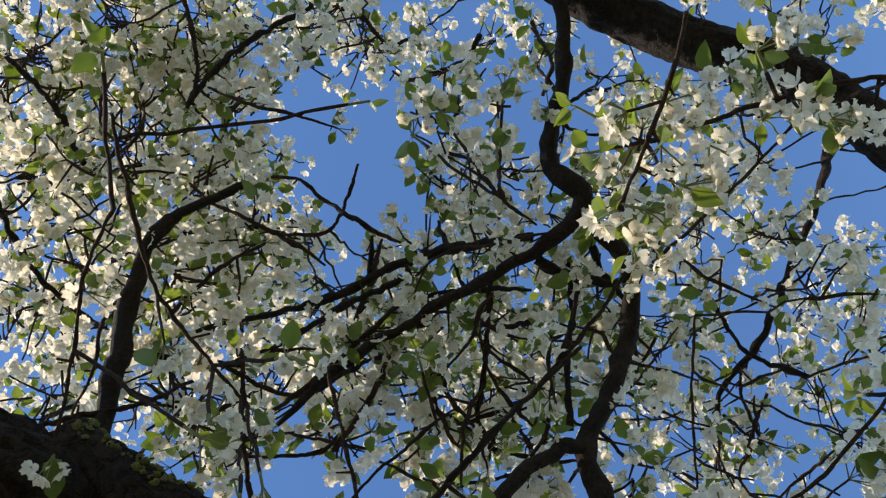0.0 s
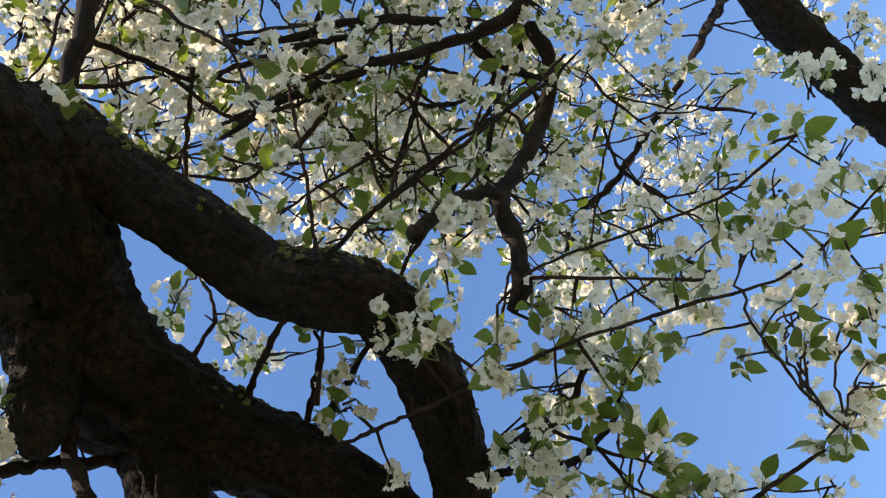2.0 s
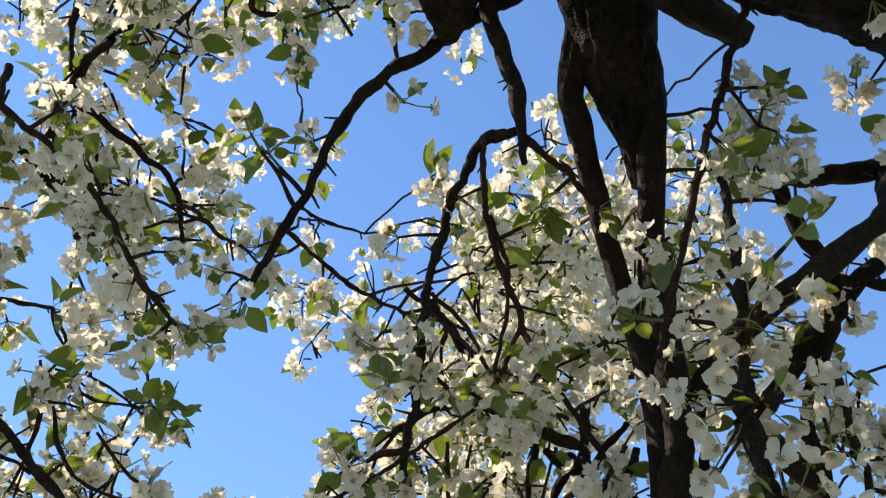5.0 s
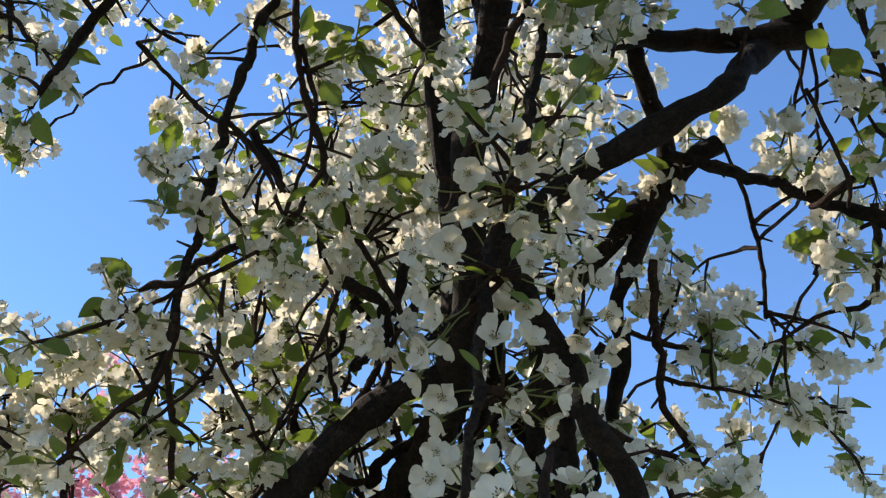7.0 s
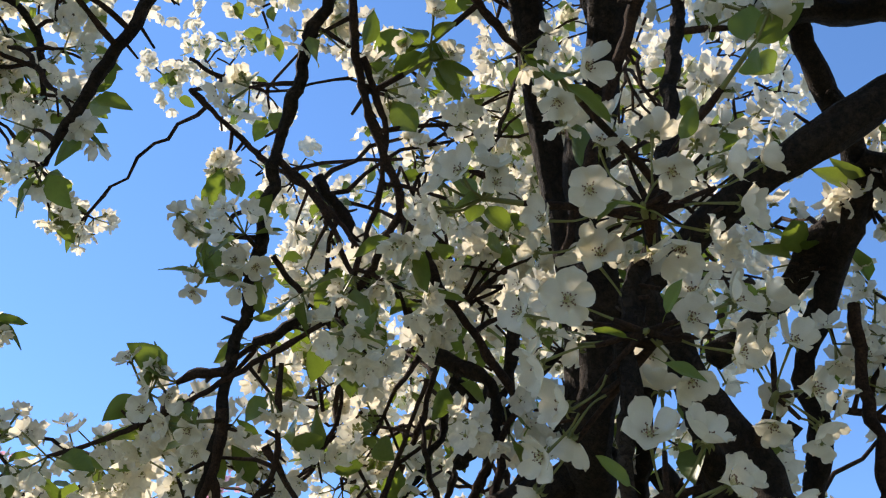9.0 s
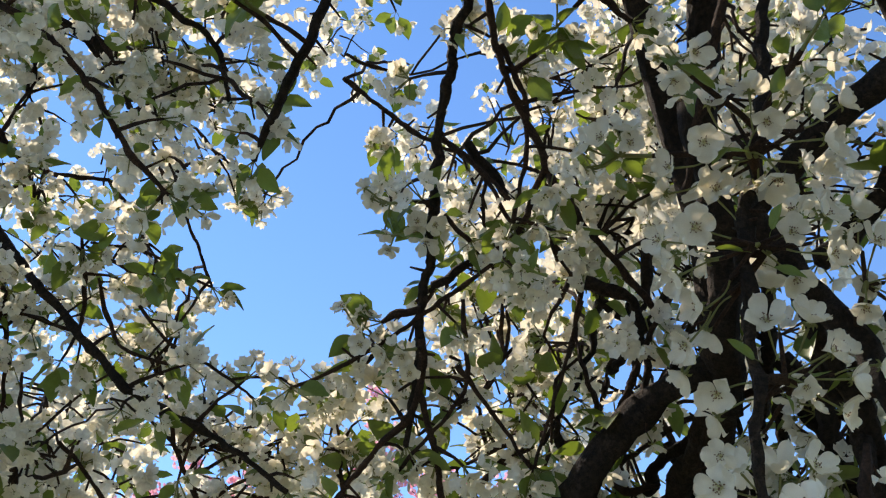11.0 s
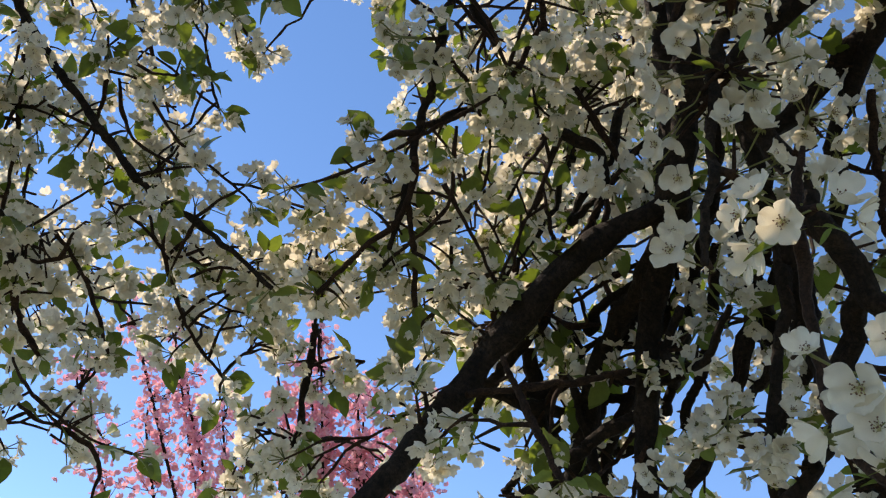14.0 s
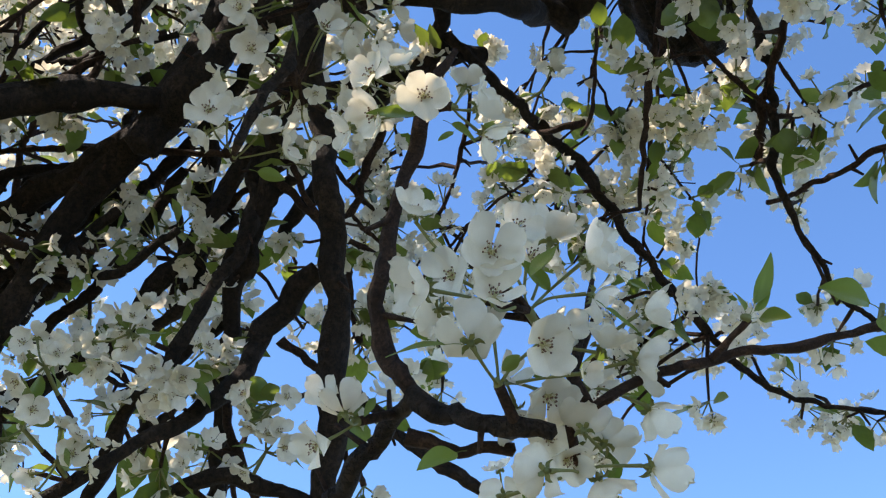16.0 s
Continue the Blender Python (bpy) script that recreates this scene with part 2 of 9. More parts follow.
BOX = np.array([(x, y, z) for z in (-1, 1) for y in (-1, 1) for x in (-1, 1)], float)
BOX_Q = np.array([(0, 2, 3, 1), (4, 5, 7, 6), (0, 1, 5, 4), (2, 6, 7, 3), (0, 4, 6, 2), (1, 3, 7, 5)])


def stamens(count, seed, threads):
    """Anthers, and their threads, of a unit flower."""
    r = np.random.RandomState(seed)
    heads, lines = [], []
    for k in range(count):
        a, lean, tall = k * 2 * math.pi / count + r.uniform(-0.2, 0.2), r.uniform(0.06, 0.3), r.uniform(0.2, 0.4)
        top = np.array([math.cos(a) * lean, math.sin(a) * lean, tall])
        heads.append((BOX * ((0.021, 0.029, 0.02) if threads else (0.034, 0.04, 0.03)) @ basis(r.normal(size=3)).T + top, BOX_Q if threads else BOX_Q[[1, 3, 5]]))
        if threads:
            lines.append(tube([(0.05 * math.cos(a), 0.05 * math.sin(a), 0.05, 0.013), (*(top * (0.7, 0.7, 0.55)), 0.011), (*top, 0.01)], 4, False))
    return merge(heads), merge(lines) if lines else None


def dome(size, rings=((1, 0), (0.8, 0.55), (0.2, 0.85))):
    v, q = [], []
    for i, (rad, z) in enumerate(rings):
        v += [(rad * size * math.cos(a), rad * size * math.sin(a), z * size) for a in np.arange(6) * math.pi / 3]
    q = [(i * 6 + k, i * 6 + (k + 1) % 6, (i + 1) * 6 + (k + 1) % 6, (i + 1) * 6 + k) for i in range(len(rings) - 1) for k in range(6)]
    return np.array(v), np.array(q)


def calyx(fine):
    """Five green sepals and the small cup under a unit flower."""
    parts = [tube([(0, 0, -0.22, 0.05), (0, 0, -0.1, 0.11), (0, 0, 0.03, 0.12)][0 if fine else 1 :], 6 if fine else 4, False)]
    for k in range(5):
        v, q = petal(4, 3, -0.25, 0.1, 70 + k) if fine else petal(3, 2, -0.25, 0.1, 70 + k)
        if fine:
            v[:, 1] *= np.repeat((1.6, 0.85, 0.5, 0.12), 3)
        parts.append((turn_z(v * (0.38, 0.3, 0.5), k * 2 * math.pi / 5 + 0.63) - (0, 0, 0.04), q))
    return merge(parts)


def leaf_shape(rows, cols, fold, droop, seed):
    """A pointed oval leaf blade of unit length along +x, folded at the midrib, on a short stalk."""
    r = np.random.RandomState(seed)
    out, side = [], r.uniform(-0.12, 0.12)
    for v in np.linspace(0, 1, rows):
        half = 0.31 * math.sin(math.pi * v**0.82) ** 0.85 + 0.004
        for u in np.linspace(-1, 1, cols):
            wave = 0.022 * math.sin(9 * v + 2 * u + seed) * abs(u)
            out.append((0.28 + v, half * u + side * v * v, fold * half * abs(u) - droop * v * v + wave))
    blade = (np.array(out), np.array(grid(rows, cols)))
    stalk = tube([(0, 0, 0, 0.014), (0.15, 0, 0.02, 0.012), (0.32, 0, 0, 0.01)], 4, False)
    return blade, stalk


CUPS = (0.18, 0.32, 0.55, 0.3, 0.05, 1.1)
TINY_FLOWER = [flower_petals(4, 2, c, 31 + i) for i, c in enumerate(CUPS)]
FAR_FLOWER = [flower_petals(3, 3, c, 11 + i) for i, c in enumerate(CUPS)]
NEAR_FLOWER = [flower_petals(9, 7, c, 11 + i) for i, c in enumerate(CUPS)]
FAR_HEADS = stamens(3, 3, False)[0]
NEAR_HEADS, NEAR_LINES = stamens(18, 4, True)
HEART_SHAPE, CALYX = dome(0.12), calyx(True)
FAR_HEART, FAR_CALYX = dome(0.12, ((1, 0), (0.3, 0.8))), calyx(False)
FAR_LEAF = [leaf_shape(5, 3, 0.35, d, i) for i, d in enumerate((0.1, 0.3, -0.05, 0.2))]
NEAR_LEAF = [leaf_shape(10, 7, 0.3, d, i) for i, d in enumerate((0.1, 0.3, -0.05, 0.2))]


# ---- ground: out of view, paled to bounce light up into the crown ----
def ground_sheet():
    n, span = 41, 600.0
    xs = np.sign(np.linspace(-1, 1, n)) * np.abs(np.linspace(-1, 1, n)) ** 3 * span
    v = [(x, y, 0.03 * noise.noise(Vector((x, y, 0)) * 0.4) if abs(x) + abs(y) < 60 else 0.0) for y in xs for x in xs]
    return tagged(new("ground", make_mesh("ground", v, grid(n, n), BOUNCE_GROUND)), "unseen ground under the flowering trees, paled to bounce fill light upward", "ground", kind="structure")


ground_sheet()

# ---- the pear tree ----
TREE_FOOT = (-1.55, -0.75, 0.0)
pear = new("pear_tree")
pear.location = TREE_FOOT
tagged(pear, "old pear tree in full white blossom with dark rough bark", "tree")


def part(name, me, parent, label="", kind="", place=None):
    ob = new(name, me)
    ob.parent = parent
    if place is None:
        ob.matrix_parent_inverse = Matrix.Translation(parent.matrix_world.translation if parent.parent is None else (0, 0, 0)).inverted() if parent.parent is None else Matrix.Identity(4)
    else:
        ob.matrix_basis = place
    return tagged(ob, label, kind=kind)


bpy.context.view_layer.update()
petals, heads, hearts, stalks, leaves, twigs, moss = (Heap() for _ in range(7))
WOOD = []       # points on the wood, from which twigs start


def twig(a, b, r0, r1, bend=0.2, sides=5):
    a, b = np.asarray(a, float), np.asarray(b, float)
    d = np.linalg.norm(b - a)
    n = (1 if d < 0.04 else 2) + int(d / 0.04)
    pts = []
    for k in range(n + 1):
        u = k / n
        off = rng.normal(size=3) * bend * 0.12 * d / math.sqrt(n) * (0 < k < n) + np.array([0, 0, 1]) * bend * 0.25 * d * math.sin(math.pi * u)
        knot = 1 + 0.3 * (k % 2) * rng.rand()
        pts.append((*(a + (b - a) * u + off), (r0 + (r1 - r0) * u) * knot))
    line = spline(pts, 0.02) if sides > 5 else np.asarray(pts)
    twigs.add(tube(line, sides))
    return line


def cluster(c, axis, n, n_leaf, size=0.0152, tiny=False):
    """A spray of far blossoms and leaves at the end of a spur."""
    c = np.asarray(c, float)
    for _ in range(n):
        way = unit(unit(axis) * 0.75 + rng.normal(size=3) * 0.62)
        far = rng.uniform(0.018, 0.036)
        head = c + way * far
        k = rng.choice(6, p=(0.22, 0.24, 0.18, 0.2, 0.1, 0.06))
        s = size * rng.uniform(0.84, 1.12) * (0.55 if k == 5 else 1)
        rot = basis(way + rng.normal(size=3) * 0.28, rng.uniform(0, 6.28))
        petals.add((TINY_FLOWER if tiny else FAR_FLOWER)[k], rot, head, s)
        if tiny:
            continue
        if rng.rand() < 0.4:
            stalks.add(FAR_CALYX, rot, head, s)
        if k < 5:
            heads.add(FAR_HEADS, rot, head, s)
            if rng.rand() < 0.5:
                hearts.add(FAR_HEART, rot, head, s)
        if rng.rand() < 0.65:
            stalks.add(tube([(*c, 0.0012), (*head, 0.0011)], 3, False))
    for _ in range(n_leaf):
        one_leaf(leaves, stalks, FAR_LEAF, c, unit(unit(axis) * 0.6 + rng.normal(size=3) * 0.7), rng.uniform(0.03, 0.054))


def one_leaf(blades, stems, shapes, c, way, length):
    blade, stem = shapes[rng.randint(len(shapes))]
    x = unit(way)
    y = unit(np.cross(unit(np.array([0, 0, 1.0]) + rng.normal(size=3) * 0.5), x))
    rot = np.stack([x, y, np.cross(x, y)], 1)
    blades.add(blade, rot, c, length)
    stems.add(stem, rot, c, length)


def grow_moss(v, line, sides):
    """Low cushions of moss on the weather side of a limb."""
    r = np.random.RandomState(len(line))
    tuft = dome(1.0, ((1, -0.2), (0.85, 0.4), (0.25, 0.62)))
    for _ in range(2400):
        i, k = r.randint(2, len(line) - 2), r.randint(sides)
        p = v[i * sides + k]
        out = unit(p - line[i, :3])
        spread = noise.noise(Vector(p) * 11.0)
        if out @ np.array(MOSS_SIDE) + spread * 0.9 < 0.52:
            continue
        rot = basis(out + r.normal(size=3) * 0.35, r.uniform(0, 6.28))
        moss.add((tuft[0] * r.uniform(0.6, 1.3, (len(tuft[0]), 1)), tuft[1]), rot, p, r.uniform(0.003, 0.009))


def grow(kind, points, bloom, spur):
    """One limb, branch or stub of the pear as a part of its own, with spurs of blossom along it."""
    r = max(p[3] for p in points)
    fine = r > 0.03
    line = spline(points, 0.02 if kind == "trunk" else 0.007 if fine else max(0.006, r * 0.8))
    if not fine:
        soft = np.array([0.1, 0.2, 0.4, 0.2, 0.1])
        jit = rng.normal(size=(len(line) + 4, 4))
        jit = np.stack([np.convolve(jit[:, k], soft, "valid") for k in range(4)], 1)
        line[:, :3] += jit[:, :3] * np.minimum(0.006, line[:, 3] * 0.6)[:, None]
        line[:, 3] *= 1 + 0.26 * np.clip(jit[:, 3], -0.6, 2)
    sides = 24 if kind == "trunk" else 56 if r > 0.06 else 30 if fine else 11 if r > 0.012 else 7
    v, q = tube(line, sides, True, 0.15 if fine else 0.12 if r > 0.006 else 0.0, 30.0 if fine else 60.0)
    mat = BARK if r > 0.045 else BRANCH_BARK if r > 0.006 else TWIG_BARK
    label = {"limb": "thick dark limb with cracked mossy bark" if r > 0.05 else "dark knotty limb", "stub": "dead broken stub of a limb"}.get(kind, "")
    part(kind, make_mesh(kind, v, q, mat), pear, label)
    if kind == "limb" and r > 0.05 and len(points) > 6:
        grow_moss(v, line, sides)
    WOOD.extend(line[:: max(1, int(0.02 / 0.007))])
    length = np.linalg.norm(np.diff(line[:, :3], axis=0), axis=1).sum()
    for _ in range(int(bloom * length + rng.rand())):
        i = rng.randint(int(len(line) * 0.15), len(line) - 1)
        along = unit(line[i + 1, :3] - line[i, :3])
        side = unit(np.cross(along, rng.normal(size=3)))
        way = unit(side + along * 0.3 + np.array([0.1, 0.3, 0.35]))
        a = line[i, :3]
        e = a + way * spur * rng.uniform(0.5, 1.5)
        twig(a, e, min(0.003, line[i, 3] * 0.8), 0.0016, 0.2)
        cluster(e, way, rng.randint(5, 9), rng.choice((0, 1, 1, 2, 3)))
    if not fine:
        for _ in range(int(13 * length)):
            i = rng.randint(1, len(line) - 1)
            along = unit(line[i + 1, :3] - line[i, :3])
            way = unit(unit(np.cross(along, rng.normal(size=3))) + along * rng.uniform(0.1, 0.9))
            twig(line[i, :3], line[i, :3] + way * (line[i, 3] + rng.uniform(0.006, 0.028)), min(0.0026, line[i, 3] * 0.7), 0.0013, 0.3, 4)
    if bloom:
        cluster(line[-1, :3], unit(line[-1, :3] - line[-4, :3]), 5, 3)


def nearest_wood(c):
    w = np.asarray(WOOD)
    d = np.linalg.norm(w[:, :3] - c, axis=1)
    i = int(np.argmin(d))
    return w[i], d[i]


def crown(masses, tiny=False):
    """Rounded masses of blossoming spurs, each on a side branch from the nearest wood."""
    for x, y, z, r in masses:
        c = np.array([x, y, z])
        w, d = nearest_wood(c + rng.normal(size=3) * 0.05)
        if 0.02 < d < (0.4 if tiny else 0.6):
            line = twig(w[:3], c, min(w[3], 0.0032), 0.0018, 0.35, 5)
        else:
            line = np.array([[*(c + rng.normal(size=3) * 0.3 * r), 0.002] for _ in range(3)])
        for _ in range(max(2, int(round((8 if tiny else 13) * (r / 0.11) ** 1.7)))):
            way = unit(rng.normal(size=3))
            e = c + way * r * rng.rand() ** 0.4 * (1, 1, 0.85)
            s = line[rng.randint(len(line) // 2, len(line))][:3] if rng.rand() < 0.6 else c + rng.normal(size=3) * 0.25 * r
            twig(s, e, 0.0027, 0.0017, 0.35, 4)
            cluster(e, unit(e - s + np.array([0, 0, -0.01])), rng.randint(5, 10), rng.choice((0, 1, 1, 2, 3)), 0.0152, tiny)


FLOWER_MESH = []
for i, shape in enumerate(NEAR_FLOWER):
    FLOWER_MESH.append(make_mesh("blossom", *shape, PETAL_NEAR))
ANTHER_MESH = make_mesh("stamens", *NEAR_HEADS, ANTHER)
LINE_MESH = make_mesh("filaments", *merge([NEAR_LINES, HEART_SHAPE]), FILAMENT)
LEAF_MESH = [make_mesh("leaf", *merge([a, b]), LEAF) for a, b in NEAR_LEAF]


def near_clusters(rows, size=1.0):
    """Sprays close to the path: every blossom and leaf a piece of its own under its spray."""
    for x, y, z, n, n_leaf in rows:
        c = np.array([x, y, z])
        w, d = nearest_wood(c)
        axis = unit(c - w[:3]) if d > 0.012 else unit(rng.normal(size=3))
        foot = c - axis * min(0.03, d)
        green = Heap()
        green.add(tube([(*(foot - c), 0.0022), (*(axis * 0.004), 0.0019)], 6))
        if d < 0.6:
            twig(w[:3], foot, min(w[3], 0.0032), 0.0024, 0.15, 7)
        heads_at = []
        for _ in range(n):
            way = unit(axis * 0.5 + rng.normal(size=3) * 0.8 + np.array([0, -0.25, -0.2]))
            far = rng.uniform(0.022, 0.042) * size
            k = rng.choice(6, p=(0.25, 0.28, 0.16, 0.2, 0.06, 0.05))
            s = 0.015 * size * rng.uniform(0.88, 1.1) * (0.55 if k == 5 else 1)
            rot = basis(way + rng.normal(size=3) * 0.25, rng.uniform(0, 6.28))
            mid = way * far * 0.5 + np.array([0, 0, -0.004])
            green.add(tube([(0, 0, 0, 0.0013), (*mid, 0.001), (*(way * far), 0.0013)], 6, False))
            green.add(CALYX, rot, way * far, s)
            heads_at.append((k, s, rot, way * far))
        spray = part("flower_spur", make_mesh("flower_spur", *merge(list(zip(green.v, [q - o for q, o in zip(green.q, np.cumsum([0] + [len(v) for v in green.v[:-1]]))]))), STALK), pear, "", "", Matrix.Translation(c - np.array(TREE_FOOT)))
        for k, s, rot, p in heads_at:
            m = Matrix.Translation(p) @ Matrix([list(r) for r in rot]).to_4x4() @ Matrix.Scale(s, 4)
            part("blossom", FLOWER_MESH[k], spray, "", "", m)
            if k < 5:
                part("anther_ring", ANTHER_MESH, spray, "", "", m)
                part("flower_center", LINE_MESH, spray, "", "", m)
        for _ in range(n_leaf):
            way = unit(axis * 0.5 + rng.normal(size=3) * 0.75)
            ax = unit(way)
            ay = unit(np.cross(unit(np.array([0, -0.3, 1.0]) + rng.normal(size=3) * 0.6), ax))
            rot = np.stack([ax, ay, np.cross(ax, ay)], 1)
            m = Matrix([list(r) for r in rot]).to_4x4() @ Matrix.Scale(rng.uniform(0.024, 0.041), 4)
            part("leaf", LEAF_MESH[rng.randint(4)], spray, "", "", m)


def placed_spray(hub, rows, blades):
    """A spray whose blossoms hang as seen: place, way they face, radius, cup; blades: foot, tip, width."""
    hub = np.array(hub)
    w, d = nearest_wood(hub)
    if 0.008 < d < 0.6:
        twig(w[:3], hub, min(w[3], 0.0034), 0.0026, 0.12, 8)
    green = Heap()
    green.add(tube([(*(unit(w[:3] - hub) * min(d, 0.01)), 0.0026), (0, 0, 0, 0.0029), (*(unit(hub - w[:3]) * 0.004), 0.0016)], 8))
    spray = part("flower_spur", green.mesh("flower_spur", STALK), pear, "", "", Matrix.Translation(hub - np.array(TREE_FOOT)))
    for x, y, z, a, b, c, size, cup in rows:
        at, way = np.array([x, y, z]) - hub, np.array([a, b, c])
        foot = at - way * size * 0.24
        reach = np.linalg.norm(foot)
        start = foot * max(0.0, 1 - 0.034 / (reach + 1e-6))
        if reach > 0.05:
            twig(hub, hub + start, 0.0024, 0.0016, 0.1, 6)
        mid = (start + foot) * 0.5 - way * np.linalg.norm(foot - start) * 0.18
        stem = tube(spline([(*start, 0.001), (*mid, 0.0008), (*foot, 0.0012)], 0.004), 7, False)
        cup_v, cup_q = CALYX
        rot = basis(way, rng.uniform(0, 6.28))
        sepals = (cup_v * size * (0.62 if cup == 5 else 1.0) @ rot.T + at, cup_q)
        part("flower_stalk", make_mesh("flower_stalk", *merge([stem, sepals]), STALK), spray, "", "", Matrix.Identity(4))
    for x, y, z, a, b, c, size, cup in rows:
        rot = basis(np.array([a, b, c]) + rng.normal(size=3) * 0.06, rng.uniform(0, 6.28))
        m = Matrix.Translation(np.array([x, y, z]) - hub) @ Matrix([list(r) for r in rot]).to_4x4() @ Matrix.Scale(size, 4)
        part("blossom", FLOWER_MESH[cup], spray, "", "", m)
        if cup < 5:
            part("anther_ring", ANTHER_MESH, spray, "", "", m)
            part("flower_center", LINE_MESH, spray, "", "", m)
    for x, y, z, u, v, t, wide in blades:
        foot, tip = np.array([x, y, z]), np.array([u, v, t])
        ax = unit(tip - foot)
        ay = unit(np.cross(unit(np.array([0.2, -0.5, 0.6]) + rng.normal(size=3) * 0.25), ax))
        rot = np.stack([ax, ay, np.cross(ax, ay)], 1)
        m = Matrix.Translation(foot - hub) @ Matrix([list(r) for r in rot]).to_4x4() @ Matrix.Scale(np.linalg.norm(tip - foot) / 1.28, 4) @ Matrix.Diagonal((1, wide, wide, 1))
        part("leaf", LEAF_MESH[rng.randint(4)], spray, "", "", m)


# trunk and the great limb that reaches over from it, behind the path
grow("trunk", [(-1.55, -0.75, -0.05, 0.24), (-1.52, -0.72, 0.5, 0.2), (-1.45, -0.6, 1.3, 0.185), (-1.3, -0.35, 2.2, 0.17), (-1.05, 0.0, 2.85, 0.15), (-0.635, 0.269, 3.363, 0.0892)], 0, 0)
# limbs and branches: x, y, z, radius
grow("limb", [(-0.635, 0.269, 3.363, 0.0892), (-0.296, 0.200, 3.312, 0.0940), (-0.079, 0.144, 3.300, 0.1055), (0.112, 0.197, 3.296, 0.1228), (0.265, 0.309, 3.317, 0.1258), (0.419, 0.379, 3.274, 0.1164), (0.636, 0.361, 3.185, 0.0900), (0.818, 0.334, 3.067, 0.0760), (1.021, 0.367, 3.048, 0.0821), (1.103, 0.374, 3.004, 0.0871), (1.170, 0.386, 2.976, 0.0762), (1.208, 0.397, 2.960, 0.0566)], 0, 0.05)
grow("limb", [(0.028, 0.056, 3.334, 0.0614), (0.207, 0.085, 3.216, 0.0590), (0.340, 0.092, 3.140, 0.0612), (0.461, 0.102, 3.068, 0.0624), (0.532, 0.082, 2.996, 0.0666), (0.624, 0.049, 2.959, 0.0628), (0.725, 0.078, 2.950, 0.0601), (0.859, 0.144, 2.958, 0.0573), (0.980, 0.233, 2.971, 0.0520), (1.076, 0.321, 2.983, 0.0471)], 0, 0.05)
grow("stub", [(0.278, 0.375, 3.245, 0.0647), (0.301, 0.468, 3.169, 0.0500), (0.305, 0.510, 3.101, 0.0347), (0.300, 0.535, 3.081, 0.0124)], 0, 0.05)
grow("limb", [(0.538, 0.421, 3.256, 0.0715), (0.552, 0.484, 3.151, 0.0680), (0.582, 0.553, 3.073, 0.0531), (0.615, 0.612, 3.015, 0.0346), (0.636, 0.670, 2.961, 0.0193)], 0, 0.05)
grow("limb", [(0.531, 0.481, 3.160, 0.0345), (0.513, 0.586, 3.080, 0.0209), (0.525, 0.618, 3.028, 0.0201), (0.552, 0.677, 2.931, 0.0170), (0.576, 0.728, 2.809, 0.0160), (0.604, 0.768, 2.720, 0.0196), (0.619, 0.802, 2.646, 0.0225), (0.624, 0.850, 2.554, 0.0223), (0.624, 0.891, 2.477, 0.0221)], 0, 0.05)
grow("limb", [(0.571, 0.475, 3.133, 0.0416), (0.630, 0.564, 3.061, 0.0232), (0.627, 0.584, 3.015, 0.0215), (0.620, 0.673, 2.869, 0.0183), (0.618, 0.743, 2.769, 0.0167), (0.623, 0.810, 2.650, 0.0196)], 0, 0.05)
grow("limb", [(0.592, 0.647, 2.779, 0.0204), (0.612, 0.760, 2.621, 0.0204), (0.622, 0.825, 2.530, 0.0208), (0.630, 0.897, 2.516, 0.0232), (0.631, 0.980, 2.455, 0.0237), (0.632, 1.030, 2.337, 0.0170), (0.646, 1.110, 2.191, 0.0152)], 6, 0.05)
grow("limb", [(0.607, 0.858, 2.525, 0.0174), (0.524, 0.911, 2.483, 0.0174), (0.452, 0.958, 2.409, 0.0171), (0.395, 0.990, 2.334, 0.0181), (0.333, 0.984, 2.244, 0.0154), (0.269, 0.953, 2.137, 0.0131), (0.216, 0.954, 2.069, 0.0119)], 6, 0.05)
grow("limb", [(0.632, 0.901, 2.510, 0.0170), (0.610, 0.995, 2.477, 0.0169), (0.593, 1.111, 2.412, 0.0167), (0.576, 1.194, 2.307, 0.0150), (0.561, 1.260, 2.223, 0.0125)], 6, 0.05)
grow("limb", [(0.605, 0.633, 2.575, 0.0156), (0.669, 0.659, 2.494, 0.0150), (0.720, 0.660, 2.365, 0.0125), (0.790, 0.692, 2.274, 0.0137), (0.836, 0.712, 2.168, 0.0144), (0.860, 0.740, 2.092, 0.0124)], 0, 0.05)
grow("branch", [(0.660, 0.694, 2.555, 0.0118), (0.702, 0.743, 2.478, 0.0118), (0.749, 0.800, 2.391, 0.0111), (0.777, 0.842, 2.302, 0.0109), (0.867, 0.899, 2.126, 0.0094)], 4, 0.05)
grow("branch", [(0.702, 0.751, 2.551, 0.0116), (0.725, 0.842, 2.462, 0.0109), (0.740, 0.906, 2.401, 0.0116), (0.743, 1.033, 2.304, 0.0103), (0.701, 1.109, 2.210, 0.0085)], 5, 0.05)
grow("branch", [(0.784, 0.724, 2.335, 0.0106), (0.787, 0.790, 2.283, 0.0125), (0.776, 0.801, 2.207, 0.0119), (0.737, 0.819, 2.152, 0.0085), (0.691, 0.851, 2.095, 0.0064), (0.663, 0.908, 2.049, 0.0063)], 3, 0.05)
grow("branch", [(0.782, 0.856, 2.318, 0.0092), (0.771, 0.962, 2.251, 0.0085), (0.792, 1.019, 2.188, 0.0098), (0.818, 1.056, 2.137, 0.0098)], 3, 0.05)
grow("branch", [(0.703, 0.907, 2.514, 0.0086), (0.723, 1.024, 2.409, 0.0086), (0.714, 1.133, 2.337, 0.0071)], 5, 0.05)
